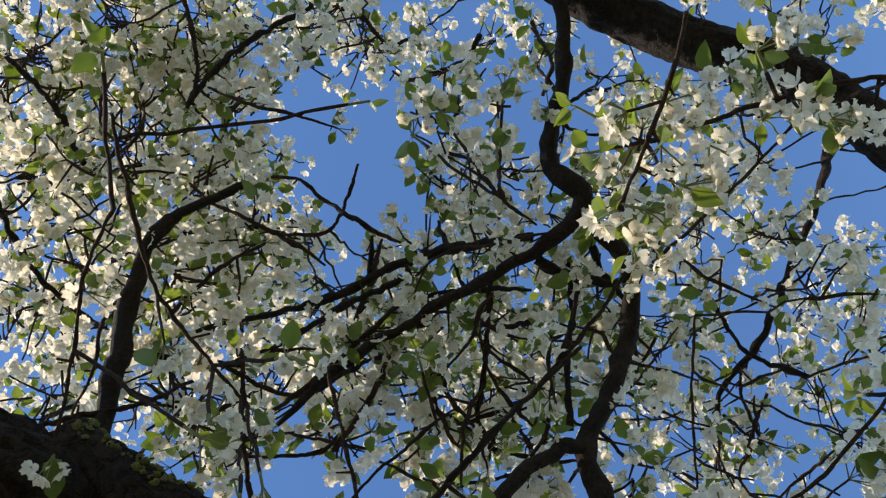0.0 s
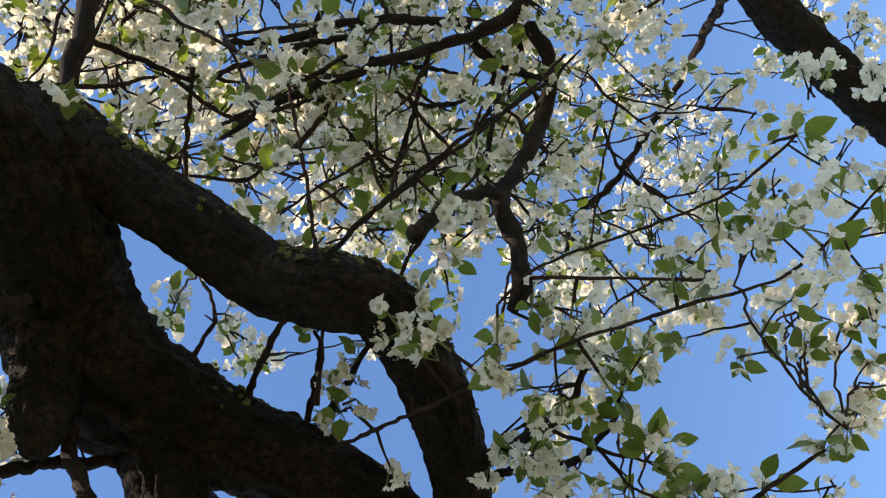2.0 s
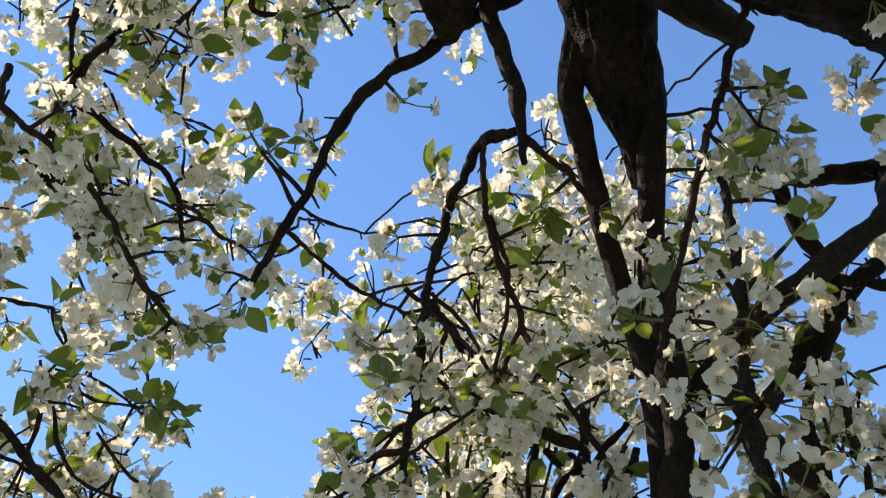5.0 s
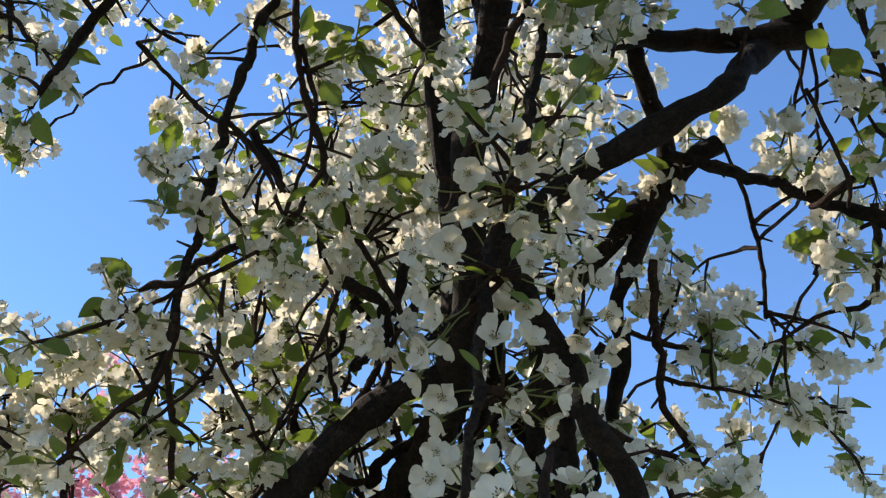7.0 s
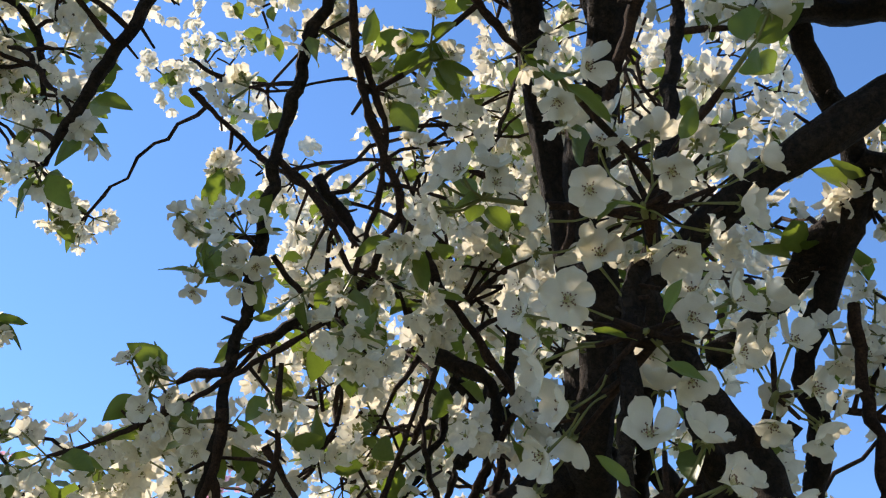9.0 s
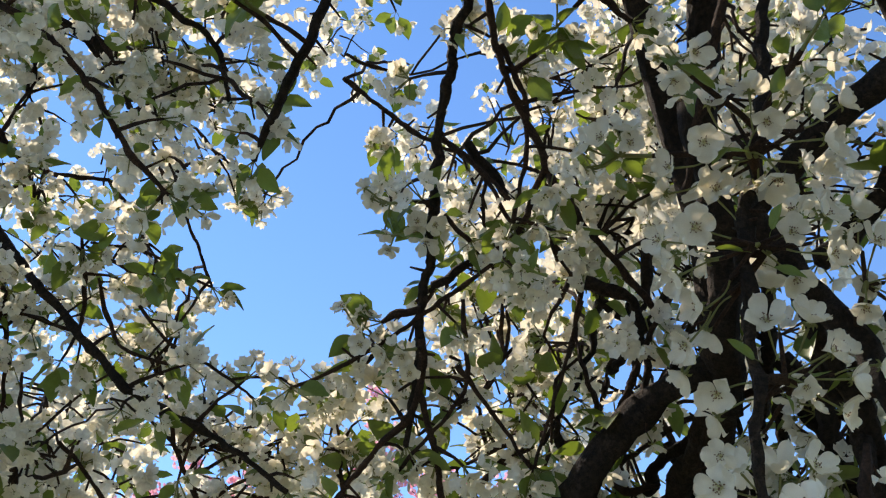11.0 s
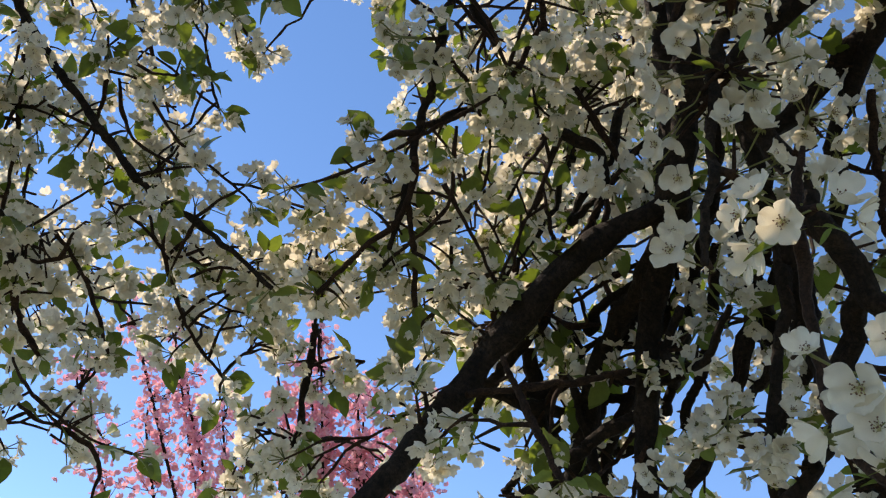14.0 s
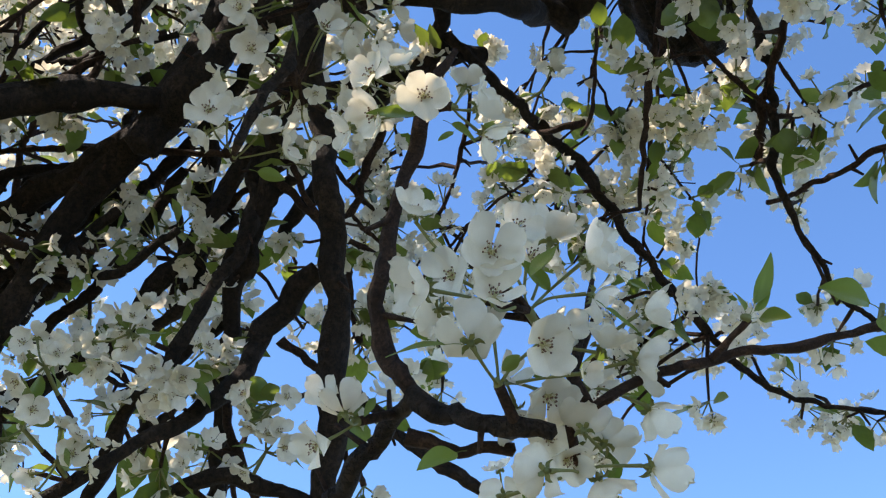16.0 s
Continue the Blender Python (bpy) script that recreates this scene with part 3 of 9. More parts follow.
grow("branch", [(0.703, 0.931, 2.496, 0.0050), (0.755, 0.944, 2.437, 0.0043), (0.794, 0.983, 2.370, 0.0036)], 6, 0.05)
grow("branch", [(0.731, 0.737, 2.454, 0.0046), (0.765, 0.721, 2.403, 0.0039), (0.808, 0.666, 2.354, 0.0031)], 4, 0.05)
grow("branch", [(0.819, 0.701, 2.003, 0.0091), (0.634, 0.505, 1.964, 0.0066), (0.619, 0.459, 1.982, 0.0057), (0.585, 0.411, 1.987, 0.0053)], 0, 0.05)
grow("branch", [(0.580, 0.406, 1.979, 0.0059), (0.584, 0.382, 1.962, 0.0063), (0.578, 0.348, 1.945, 0.0059), (0.590, 0.320, 1.939, 0.0052)], 0, 0.05)
grow("branch", [(0.600, 0.316, 1.947, 0.0030), (0.613, 0.292, 1.968, 0.0030), (0.630, 0.270, 1.984, 0.0031), (0.653, 0.242, 1.998, 0.0028), (0.684, 0.202, 2.013, 0.0027), (0.715, 0.159, 2.031, 0.0025)], 0, 0.05)
grow("branch", [(0.583, 0.412, 1.956, 0.0042), (0.599, 0.380, 1.948, 0.0041), (0.607, 0.354, 1.944, 0.0034)], 0, 0.05)
grow("branch", [(0.839, 0.618, 2.745, 0.0075), (0.901, 0.593, 2.711, 0.0077), (0.953, 0.570, 2.678, 0.0077), (1.035, 0.520, 2.604, 0.0076), (1.107, 0.500, 2.549, 0.0069), (1.175, 0.477, 2.500, 0.0065), (1.277, 0.439, 2.430, 0.0053), (1.332, 0.410, 2.398, 0.0046), (1.390, 0.355, 2.383, 0.0038), (1.462, 0.266, 2.378, 0.0030)], 8, 0.07)
grow("branch", [(0.960, 0.253, 2.748, 0.0071), (1.048, 0.261, 2.657, 0.0071), (1.084, 0.272, 2.613, 0.0064), (1.124, 0.295, 2.558, 0.0050), (1.195, 0.288, 2.495, 0.0046), (1.262, 0.269, 2.444, 0.0043), (1.346, 0.218, 2.400, 0.0036)], 5, 0.08)
grow("branch", [(1.082, 0.271, 2.616, 0.0036), (1.125, 0.225, 2.641, 0.0036), (1.175, 0.116, 2.720, 0.0030)], 2, 0.05)
grow("branch", [(1.078, 0.269, 2.621, 0.0036), (1.020, 0.303, 2.653, 0.0032), (0.954, 0.327, 2.699, 0.0029)], 9, 0.06)
grow("branch", [(0.912, 0.340, 2.730, 0.0043), (0.972, 0.390, 2.636, 0.0043), (1.011, 0.420, 2.575, 0.0039), (1.051, 0.451, 2.514, 0.0029)], 0, 0.06)
grow("branch", [(0.894, 0.423, 2.686, 0.0025), (0.944, 0.455, 2.614, 0.0025), (0.959, 0.481, 2.580, 0.0025)], 0, 0.02)
grow("branch", [(0.985, 0.484, 2.632, 0.0052), (0.968, 0.517, 2.624, 0.0052), (0.972, 0.545, 2.631, 0.0038)], 0, 0.05)
grow("limb", [(0.755, 0.598, 2.902, 0.0128), (0.801, 0.588, 2.915, 0.0167), (0.880, 0.583, 2.925, 0.0178), (0.965, 0.544, 2.917, 0.0188), (1.026, 0.525, 2.919, 0.0190)], 0, 0.05)
grow("limb", [(1.044, 0.489, 2.978, 0.0241), (0.975, 0.554, 2.900, 0.0200), (0.882, 0.515, 2.786, 0.0174), (0.802, 0.546, 2.721, 0.0156), (0.727, 0.601, 2.691, 0.0144), (0.672, 0.700, 2.662, 0.0143), (0.631, 0.798, 2.628, 0.0134)], 0, 0.05)
grow("limb", [(0.907, 0.607, 2.768, 0.0133), (0.854, 0.677, 2.726, 0.0157), (0.795, 0.746, 2.669, 0.0151), (0.742, 0.792, 2.625, 0.0136)], 3, 0.05)
grow("branch", [(0.859, 0.645, 2.751, 0.0134), (0.845, 0.709, 2.683, 0.0127), (0.833, 0.768, 2.620, 0.0113), (0.841, 0.856, 2.488, 0.0098)], 4, 0.05)
grow("branch", [(0.807, 0.606, 2.917, 0.0145), (0.844, 0.640, 2.854, 0.0137), (0.870, 0.664, 2.810, 0.0129), (0.881, 0.706, 2.747, 0.0129)], 0, 0.05)
grow("branch", [(0.834, 0.796, 2.589, 0.0045), (0.891, 0.791, 2.573, 0.0041), (0.957, 0.779, 2.561, 0.0033)], 7, 0.05)
grow("branch", [(0.851, 0.712, 2.645, 0.0058), (0.867, 0.766, 2.528, 0.0054), (0.881, 0.785, 2.461, 0.0049), (0.950, 0.797, 2.363, 0.0044)], 7, 0.07)
grow("branch", [(0.867, 0.779, 2.511, 0.0032), (0.951, 0.763, 2.497, 0.0029), (1.050, 0.747, 2.478, 0.0022)], 9, 0.07)
grow("branch", [(0.799, 0.774, 2.547, 0.0079), (0.773, 0.832, 2.478, 0.0071), (0.742, 0.896, 2.402, 0.0064)], 4, 0.05)
grow("branch", [(0.997, 0.688, 2.757, 0.0039), (1.027, 0.725, 2.693, 0.0035), (1.047, 0.770, 2.623, 0.0031)], 0, 0.05)
grow("branch", [(1.068, 0.548, 2.657, 0.0048), (1.081, 0.609, 2.567, 0.0041), (1.022, 0.642, 2.546, 0.0031), (0.963, 0.684, 2.514, 0.0024)], 9, 0.06)
grow("branch", [(0.484, 0.484, 3.222, 0.0116), (0.299, 0.562, 3.102, 0.0096), (0.213, 0.617, 3.059, 0.0088), (0.172, 0.686, 3.029, 0.0082), (0.104, 0.765, 2.900, 0.0067), (0.056, 0.828, 2.820, 0.0039)], 4, 0.05)
grow("branch", [(0.309, 0.403, 3.299, 0.0159), (0.373, 0.510, 3.117, 0.0128), (0.398, 0.553, 2.971, 0.0100), (0.414, 0.604, 2.902, 0.0044)], 0, 0.05)
grow("branch", [(0.406, 0.585, 2.946, 0.0079), (0.360, 0.610, 2.948, 0.0079), (0.333, 0.659, 2.907, 0.0076), (0.315, 0.709, 2.860, 0.0073), (0.298, 0.767, 2.800, 0.0066), (0.290, 0.827, 2.698, 0.0066), (0.275, 0.876, 2.615, 0.0062), (0.269, 0.912, 2.546, 0.0054), (0.255, 0.955, 2.472, 0.0043)], 4, 0.05)
grow("branch", [(0.358, 0.600, 2.946, 0.0050), (0.368, 0.670, 2.875, 0.0051), (0.408, 0.738, 2.794, 0.0052), (0.460, 0.801, 2.716, 0.0049), (0.508, 0.841, 2.673, 0.0046), (0.562, 0.885, 2.622, 0.0043)], 9, 0.06)
grow("branch", [(0.410, 0.588, 2.940, 0.0050), (0.480, 0.616, 2.905, 0.0051), (0.534, 0.656, 2.879, 0.0037)], 3, 0.05)
grow("branch", [(0.378, 0.679, 2.875, 0.0033), (0.408, 0.734, 2.801, 0.0033), (0.389, 0.801, 2.693, 0.0026)], 9, 0.05)
grow("branch", [(0.305, 0.765, 2.800, 0.0033), (0.357, 0.785, 2.748, 0.0033), (0.386, 0.811, 2.698, 0.0026)], 5, 0.05)
grow("branch", [(0.430, 0.770, 2.756, 0.0037), (0.380, 0.829, 2.674, 0.0033), (0.284, 0.873, 2.615, 0.0029), (0.197, 0.915, 2.574, 0.0029), (0.109, 0.946, 2.548, 0.0022)], 15, 0.05)
grow("branch", [(0.276, 0.873, 2.618, 0.0051), (0.245, 0.883, 2.617, 0.0051), (0.225, 0.893, 2.612, 0.0029)], 6, 0.05)
grow("branch", [(0.140, 1.017, 3.160, 0.0043), (0.242, 1.045, 3.076, 0.0043), (0.342, 1.017, 2.982, 0.0032)], 12, 0.05)
grow("branch", [(0.153, 0.920, 3.115, 0.0031), (0.207, 0.923, 3.086, 0.0031), (0.257, 0.921, 3.068, 0.0022)], 0, 0.05)
grow("branch", [(-0.269, 0.623, 2.944, 0.0048), (-0.161, 0.671, 2.875, 0.0044), (-0.114, 0.707, 2.824, 0.0041), (-0.074, 0.746, 2.767, 0.0038), (-0.027, 0.776, 2.725, 0.0031)], 14, 0.05)
grow("branch", [(-0.409, 0.684, 3.083, 0.0080), (-0.372, 0.880, 2.912, 0.0078), (-0.342, 0.955, 2.818, 0.0074), (-0.231, 0.988, 2.703, 0.0066), (-0.125, 1.028, 2.593, 0.0059), (-0.018, 1.074, 2.547, 0.0050), (0.089, 1.092, 2.469, 0.0036)], 8, 0.07)
grow("limb", [(-0.716, 0.622, 2.819, 0.0208), (-0.653, 0.735, 2.654, 0.0205), (-0.633, 0.795, 2.541, 0.0210), (-0.604, 0.852, 2.455, 0.0221), (-0.623, 0.876, 2.391, 0.0199), (-0.652, 0.886, 2.325, 0.0173)], 4, 0.05)
grow("branch", [(-0.608, 0.827, 2.489, 0.0072), (-0.526, 0.876, 2.482, 0.0073), (-0.463, 0.930, 2.512, 0.0050)], 8, 0.05)
grow("limb", [(-0.595, 0.860, 2.449, 0.0153), (-0.557, 0.892, 2.387, 0.0142), (-0.515, 0.917, 2.318, 0.0131)], 4, 0.05)
grow("branch", [(-0.248, 0.580, 2.954, 0.0054), (-0.247, 0.578, 2.772, 0.0050), (-0.253, 0.586, 2.610, 0.0053), (-0.269, 0.620, 2.515, 0.0046), (-0.307, 0.662, 2.433, 0.0043), (-0.362, 0.729, 2.306, 0.0039)], 6, 0.06)
grow("branch", [(-0.402, 0.749, 2.993, 0.0143), (-0.429, 0.806, 2.895, 0.0125), (-0.455, 0.847, 2.821, 0.0089)], 6, 0.05)
grow("branch", [(-0.747, 0.714, 3.223, 0.0111), (-0.727, 0.827, 3.070, 0.0121), (-0.728, 0.897, 2.967, 0.0111)], 6, 0.05)
grow("branch", [(-0.605, 0.837, 2.754, 0.0080), (-0.629, 0.910, 2.634, 0.0080), (-0.642, 0.967, 2.544, 0.0071)], 6, 0.05)
grow("branch", [(-0.478, 0.916, 2.708, 0.0071), (-0.503, 1.010, 2.558, 0.0062), (-0.495, 1.117, 2.408, 0.0062)], 6, 0.05)
grow("branch", [(-0.675, 0.712, 2.528, 0.0101), (-0.663, 0.788, 2.423, 0.0101), (-0.656, 0.854, 2.332, 0.0093)], 0, 0.05)
grow("branch", [(-0.488, 0.788, 3.073, 0.0067), (-0.620, 0.810, 2.970, 0.0057), (-0.733, 0.838, 2.866, 0.0048)], 8, 0.05)
grow("branch", [(-0.196, 0.996, 3.116, 0.0051), (-0.269, 0.933, 3.168, 0.0061), (-0.360, 0.862, 3.220, 0.0061)], 8, 0.05)
grow("branch", [(0.276, 0.879, 2.578, 0.0051), (0.266, 0.926, 2.511, 0.0048), (0.213, 0.966, 2.471, 0.0041), (0.162, 1.021, 2.428, 0.0035)], 10, 0.06)
grow("branch", [(0.271, 0.914, 2.528, 0.0048), (0.289, 0.957, 2.466, 0.0044), (0.297, 0.997, 2.410, 0.0041)], 7, 0.05)
grow("branch", [(0.466, 0.827, 2.599, 0.0027), (0.444, 0.873, 2.534, 0.0023), (0.406, 0.942, 2.436, 0.0022)], 7, 0.04)
grow("branch", [(0.491, 0.900, 2.670, 0.0080), (0.549, 0.900, 2.634, 0.0071), (0.540, 0.958, 2.553, 0.0057), (0.496, 1.006, 2.483, 0.0050)], 6, 0.05)
grow("branch", [(0.318, 0.899, 2.550, 0.0031), (0.358, 0.930, 2.504, 0.0027), (0.405, 0.970, 2.448, 0.0022)], 10, 0.05)
grow("branch", [(0.326, 0.852, 2.617, 0.0027), (0.328, 0.911, 2.533, 0.0031), (0.283, 0.946, 2.483, 0.0027), (0.234, 0.976, 2.439, 0.0024)], 9, 0.05)
grow("branch", [(0.304, 0.833, 2.731, 0.0032), (0.336, 0.853, 2.702, 0.0029)], 2, 0.05)
grow("branch", [(0.294, 0.848, 2.883, 0.0039), (0.348, 0.873, 2.848, 0.0035), (0.397, 0.865, 2.772, 0.0030)], 8, 0.05)
grow("branch", [(0.580, 0.850, 2.619, 0.0034), (0.544, 0.889, 2.563, 0.0034), (0.509, 0.936, 2.497, 0.0034)], 6, 0.05)
grow("limb", [(0.704, 0.868, 2.541, 0.0133), (0.735, 0.892, 2.472, 0.0137), (0.784, 0.933, 2.379, 0.0135)], 0, 0.05)
grow("limb", [(0.343, -1.244, 3.325, 0.0518), (0.588, -1.218, 3.265, 0.0536), (0.795, -1.213, 3.187, 0.0531), (0.986, -1.244, 3.145, 0.0536), (1.254, -1.145, 3.001, 0.0556), (1.446, -1.121, 2.940, 0.0575), (1.750, -1.089, 2.806, 0.0588)], 0, 0.05)
grow("branch", [(0.459, -1.171, 3.241, 0.0170), (0.539, -1.005, 3.241, 0.0167), (0.592, -0.832, 3.251, 0.0192), (0.683, -0.776, 3.222, 0.0199), (0.649, -0.652, 3.251, 0.0161), (0.589, -0.572, 3.273, 0.0133), (0.489, -0.426, 3.306, 0.0113), (0.402, -0.279, 3.358, 0.0086), (0.349, -0.138, 3.398, 0.0059)], 5, 0.05)
grow("branch", [(0.643, -0.688, 3.317, 0.0102), (0.517, -0.604, 3.381, 0.0102), (0.435, -0.529, 3.429, 0.0093), (0.358, -0.423, 3.486, 0.0084), (0.236, -0.320, 3.522, 0.0069), (0.144, -0.239, 3.553, 0.0045)], 6, 0.05)
grow("branch", [(0.839, -0.082, 2.910, 0.0121), (0.818, -0.129, 2.903, 0.0178), (0.795, -0.208, 2.943, 0.0175), (0.780, -0.286, 3.039, 0.0176), (0.813, -0.405, 3.097, 0.0176), (0.841, -0.546, 3.160, 0.0167), (0.804, -0.675, 3.178, 0.0160), (0.712, -0.735, 3.201, 0.0150)], 3, 0.05)
grow("branch", [(0.780, -0.286, 3.039, 0.0106), (0.717, -0.271, 3.016, 0.0128), (0.644, -0.185, 2.966, 0.0146), (0.599, -0.087, 2.930, 0.0170)], 0, 0.05)
grow("branch", [(0.081, 0.076, 3.348, 0.0198), (0.049, -0.066, 3.419, 0.0190), (0.018, -0.206, 3.490, 0.0193), (-0.005, -0.308, 3.517, 0.0176), (0.000, -0.417, 3.534, 0.0136), (0.097, -0.561, 3.567, 0.0076)], 4, 0.05)
grow("branch", [(-0.138, -0.381, 2.930, 0.0031), (-0.035, -0.261, 2.941, 0.0034), (0.034, -0.192, 2.944, 0.0031), (0.139, -0.141, 2.954, 0.0028), (0.220, -0.110, 2.974, 0.0022)], 5, 0.06)
grow("branch", [(-0.067, -0.248, 2.845, 0.0026), (-0.060, -0.166, 2.871, 0.0026), (-0.025, -0.074, 2.892, 0.0026), (0.015, 0.050, 2.976, 0.0024)], 5, 0.05)
grow("branch", [(-0.093, -0.731, 3.782, 0.0073), (-0.060, -0.874, 3.725, 0.0073), (0.043, -1.042, 3.640, 0.0068)], 8, 0.05)
grow("branch", [(-0.218, -0.950, 3.744, 0.0052), (-0.111, -0.815, 3.759, 0.0052), (-0.090, -0.726, 3.783, 0.0047)], 6, 0.05)
grow("branch", [(0.040, -0.137, 3.452, 0.0062), (0.150, -0.180, 3.461, 0.0060), (0.255, -0.214, 3.475, 0.0048)], 5, 0.05)
grow("branch", [(-0.099, 0.105, 3.463, 0.0055), (0.012, 0.005, 3.398, 0.0051), (0.111, -0.067, 3.379, 0.0048), (0.170, -0.139, 3.361, 0.0036)], 0, 0.05)
grow("branch", [(1.219, -1.348, 3.263, 0.0150), (1.410, -1.401, 3.519, 0.0146), (1.542, -1.345, 3.686, 0.0116), (1.561, -1.123, 3.733, 0.0103), (1.547, -0.921, 3.750, 0.0095), (1.498, -0.743, 3.768, 0.0080), (1.562, -0.558, 3.757, 0.0049)], 5, 0.1)
grow("branch", [(1.543, -0.927, 3.748, 0.0057), (1.566, -0.793, 3.787, 0.0050), (1.682, -0.660, 3.744, 0.0043)], 8, 0.1)
grow("branch", [(1.530, -0.699, 3.774, 0.0049), (1.662, -0.668, 3.747, 0.0043)], 8, 0.1)
grow("branch", [(0.459, -0.584, 2.585, 0.0034), (0.514, -0.637, 2.553, 0.0037), (0.554, -0.674, 2.529, 0.0037), (0.614, -0.730, 2.493, 0.0037), (0.708, -0.792, 2.446, 0.0037)], 9, 0.04)
grow("branch", [(0.399, -0.698, 2.477, 0.0027), (0.423, -0.608, 2.500, 0.0032), (0.432, -0.540, 2.521, 0.0029), (0.441, -0.464, 2.543, 0.0022)], 8, 0.03)
grow("branch", [(0.567, -0.480, 2.644, 0.0030), (0.596, -0.566, 2.608, 0.0027), (0.618, -0.641, 2.576, 0.0024), (0.637, -0.722, 2.544, 0.0022)], 4, 0.05)
grow("branch", [(0.772, -0.522, 2.846, 0.0022), (0.827, -0.411, 2.867, 0.0022), (0.906, -0.283, 2.888, 0.0022)], 3, 0.05)
grow("branch", [(0.247, -0.562, 3.743, 0.0047), (0.322, -0.603, 3.708, 0.0047), (0.323, -0.689, 3.679, 0.0042), (0.309, -0.768, 3.657, 0.0037)], 0, 0.02)
grow("branch", [(0.716, 0.299, 3.029, 0.0040), (0.672, 0.153, 2.711, 0.0034), (0.667, 0.042, 2.529, 0.0029), (0.688, -0.045, 2.388, 0.0025), (0.744, -0.145, 2.296, 0.0022), (0.722, -0.260, 2.206, 0.0018)], 8, 0.05)
grow("branch", [(0.585, 0.036, 2.598, 0.0022), (0.596, -0.039, 2.565, 0.0022), (0.665, -0.157, 2.483, 0.0022), (0.712, -0.248, 2.422, 0.0022), (0.731, -0.359, 2.372, 0.0022)], 5, 0.05)
grow("branch", [(0.640, -0.043, 2.635, 0.0027), (0.702, -0.087, 2.583, 0.0027), (0.815, -0.165, 2.489, 0.0022)], 9, 0.05)
grow("branch", [(0.942, 0.091, 2.670, 0.0032), (0.976, 0.104, 2.643, 0.0032), (1.003, 0.118, 2.620, 0.0027), (1.050, 0.108, 2.579, 0.0027), (1.075, 0.093, 2.526, 0.0022)], 4, 0.05)
grow("branch", [(0.895, -0.146, 2.450, 0.0023), (1.001, -0.100, 2.404, 0.0022), (1.079, -0.084, 2.365, 0.0022)], 5, 0.05)
grow("branch", [(0.968, 0.176, 2.962, 0.0118), (0.933, 0.145, 2.855, 0.0111), (0.887, 0.099, 2.750, 0.0095), (0.868, 0.055, 2.689, 0.0078), (0.816, 0.002, 2.645, 0.0054)], 8, 0.05)
grow("branch", [(0.585, 0.279, 3.143, 0.0068), (0.503, 0.139, 3.007, 0.0057), (0.465, 0.016, 2.885, 0.0048), (0.477, -0.094, 2.829, 0.0042), (0.505, -0.222, 2.777, 0.0037), (0.544, -0.347, 2.721, 0.0028)], 0, 0.05)
grow("branch", [(0.694, 0.266, 3.099, 0.0063), (0.625, 0.153, 3.065, 0.0045), (0.590, 0.133, 3.058, 0.0030)], 2, 0.03)
grow("branch", [(0.717, 0.257, 3.089, 0.0094), (0.689, 0.183, 3.038, 0.0066), (0.649, 0.096, 2.970, 0.0043), (0.633, 0.010, 2.924, 0.0033)], 3, 0.03)
grow("branch", [(-0.002, 0.251, 3.136, 0.0107), (-0.037, 0.363, 3.129, 0.0098), (-0.083, 0.487, 3.145, 0.0090), (-0.128, 0.597, 3.175, 0.0065)], 7, 0.05)
grow("branch", [(0.045, 0.270, 3.116, 0.0058), (0.045, 0.386, 3.095, 0.0054), (0.004, 0.464, 3.097, 0.0040)], 7, 0.05)
grow("branch", [(0.178, 0.338, 3.164, 0.0124), (0.101, 0.434, 3.089, 0.0090), (0.025, 0.462, 3.090, 0.0062)], 0, 0.05)
grow("branch", [(-0.357, 0.367, 3.244, 0.0071), (-0.283, 0.388, 3.214, 0.0067), (-0.198, 0.384, 3.184, 0.0062), (-0.093, 0.477, 3.183, 0.0046)], 8, 0.05)
grow("branch", [(-0.130, 0.279, 3.232, 0.0092), (-0.182, 0.380, 3.233, 0.0074), (-0.259, 0.473, 3.298, 0.0048)], 7, 0.05)
grow("branch", [(-0.164, 0.706, 3.223, 0.0076), (-0.217, 0.796, 3.226, 0.0081), (-0.246, 0.878, 3.168, 0.0078), (-0.195, 0.996, 3.075, 0.0062)], 7, 0.05)
grow("branch", [(-0.220, 0.825, 3.222, 0.0062), (-0.119, 0.875, 3.176, 0.0057), (-0.054, 0.925, 3.144, 0.0052), (-0.034, 0.979, 3.073, 0.0037)], 10, 0.05)
grow("branch", [(0.639, 0.477, 3.268, 0.0350), (0.747, 0.514, 3.244, 0.0331), (0.844, 0.544, 3.225, 0.0231)], 0, 0.05)
grow("branch", [(0.040, 0.470, 3.137, 0.0055), (0.039, 0.585, 3.170, 0.0048), (0.103, 0.578, 3.149, 0.0033)], 7, 0.05)
grow("branch", [(0.831, 0.365, 3.300, 0.0052), (0.724, 0.416, 3.082, 0.0056), (0.608, 0.524, 2.814, 0.0052), (0.564, 0.683, 2.640, 0.0043)], 0, 0.05)
grow("branch", [(0.645, 0.519, 2.830, 0.0059), (0.605, 0.541, 2.625, 0.0070), (0.571, 0.553, 2.502, 0.0070), (0.558, 0.567, 2.396, 0.0061), (0.553, 0.582, 2.322, 0.0050), (0.549, 0.599, 2.263, 0.0035)], 0, 0.05)
grow("branch", [(0.531, 0.363, 2.215, 0.0023), (0.530, 0.373, 2.194, 0.0048), (0.528, 0.386, 2.138, 0.0051), (0.540, 0.408, 2.080, 0.0053), (0.554, 0.422, 2.024, 0.0058), (0.569, 0.419, 1.996, 0.0060), (0.581, 0.407, 1.977, 0.0056)], 0, 0.05)
grow("branch", [(0.448, -0.572, 3.410, 0.0074), (0.491, -0.438, 3.410, 0.0064), (0.505, -0.344, 3.416, 0.0045)], 6, 0.05)
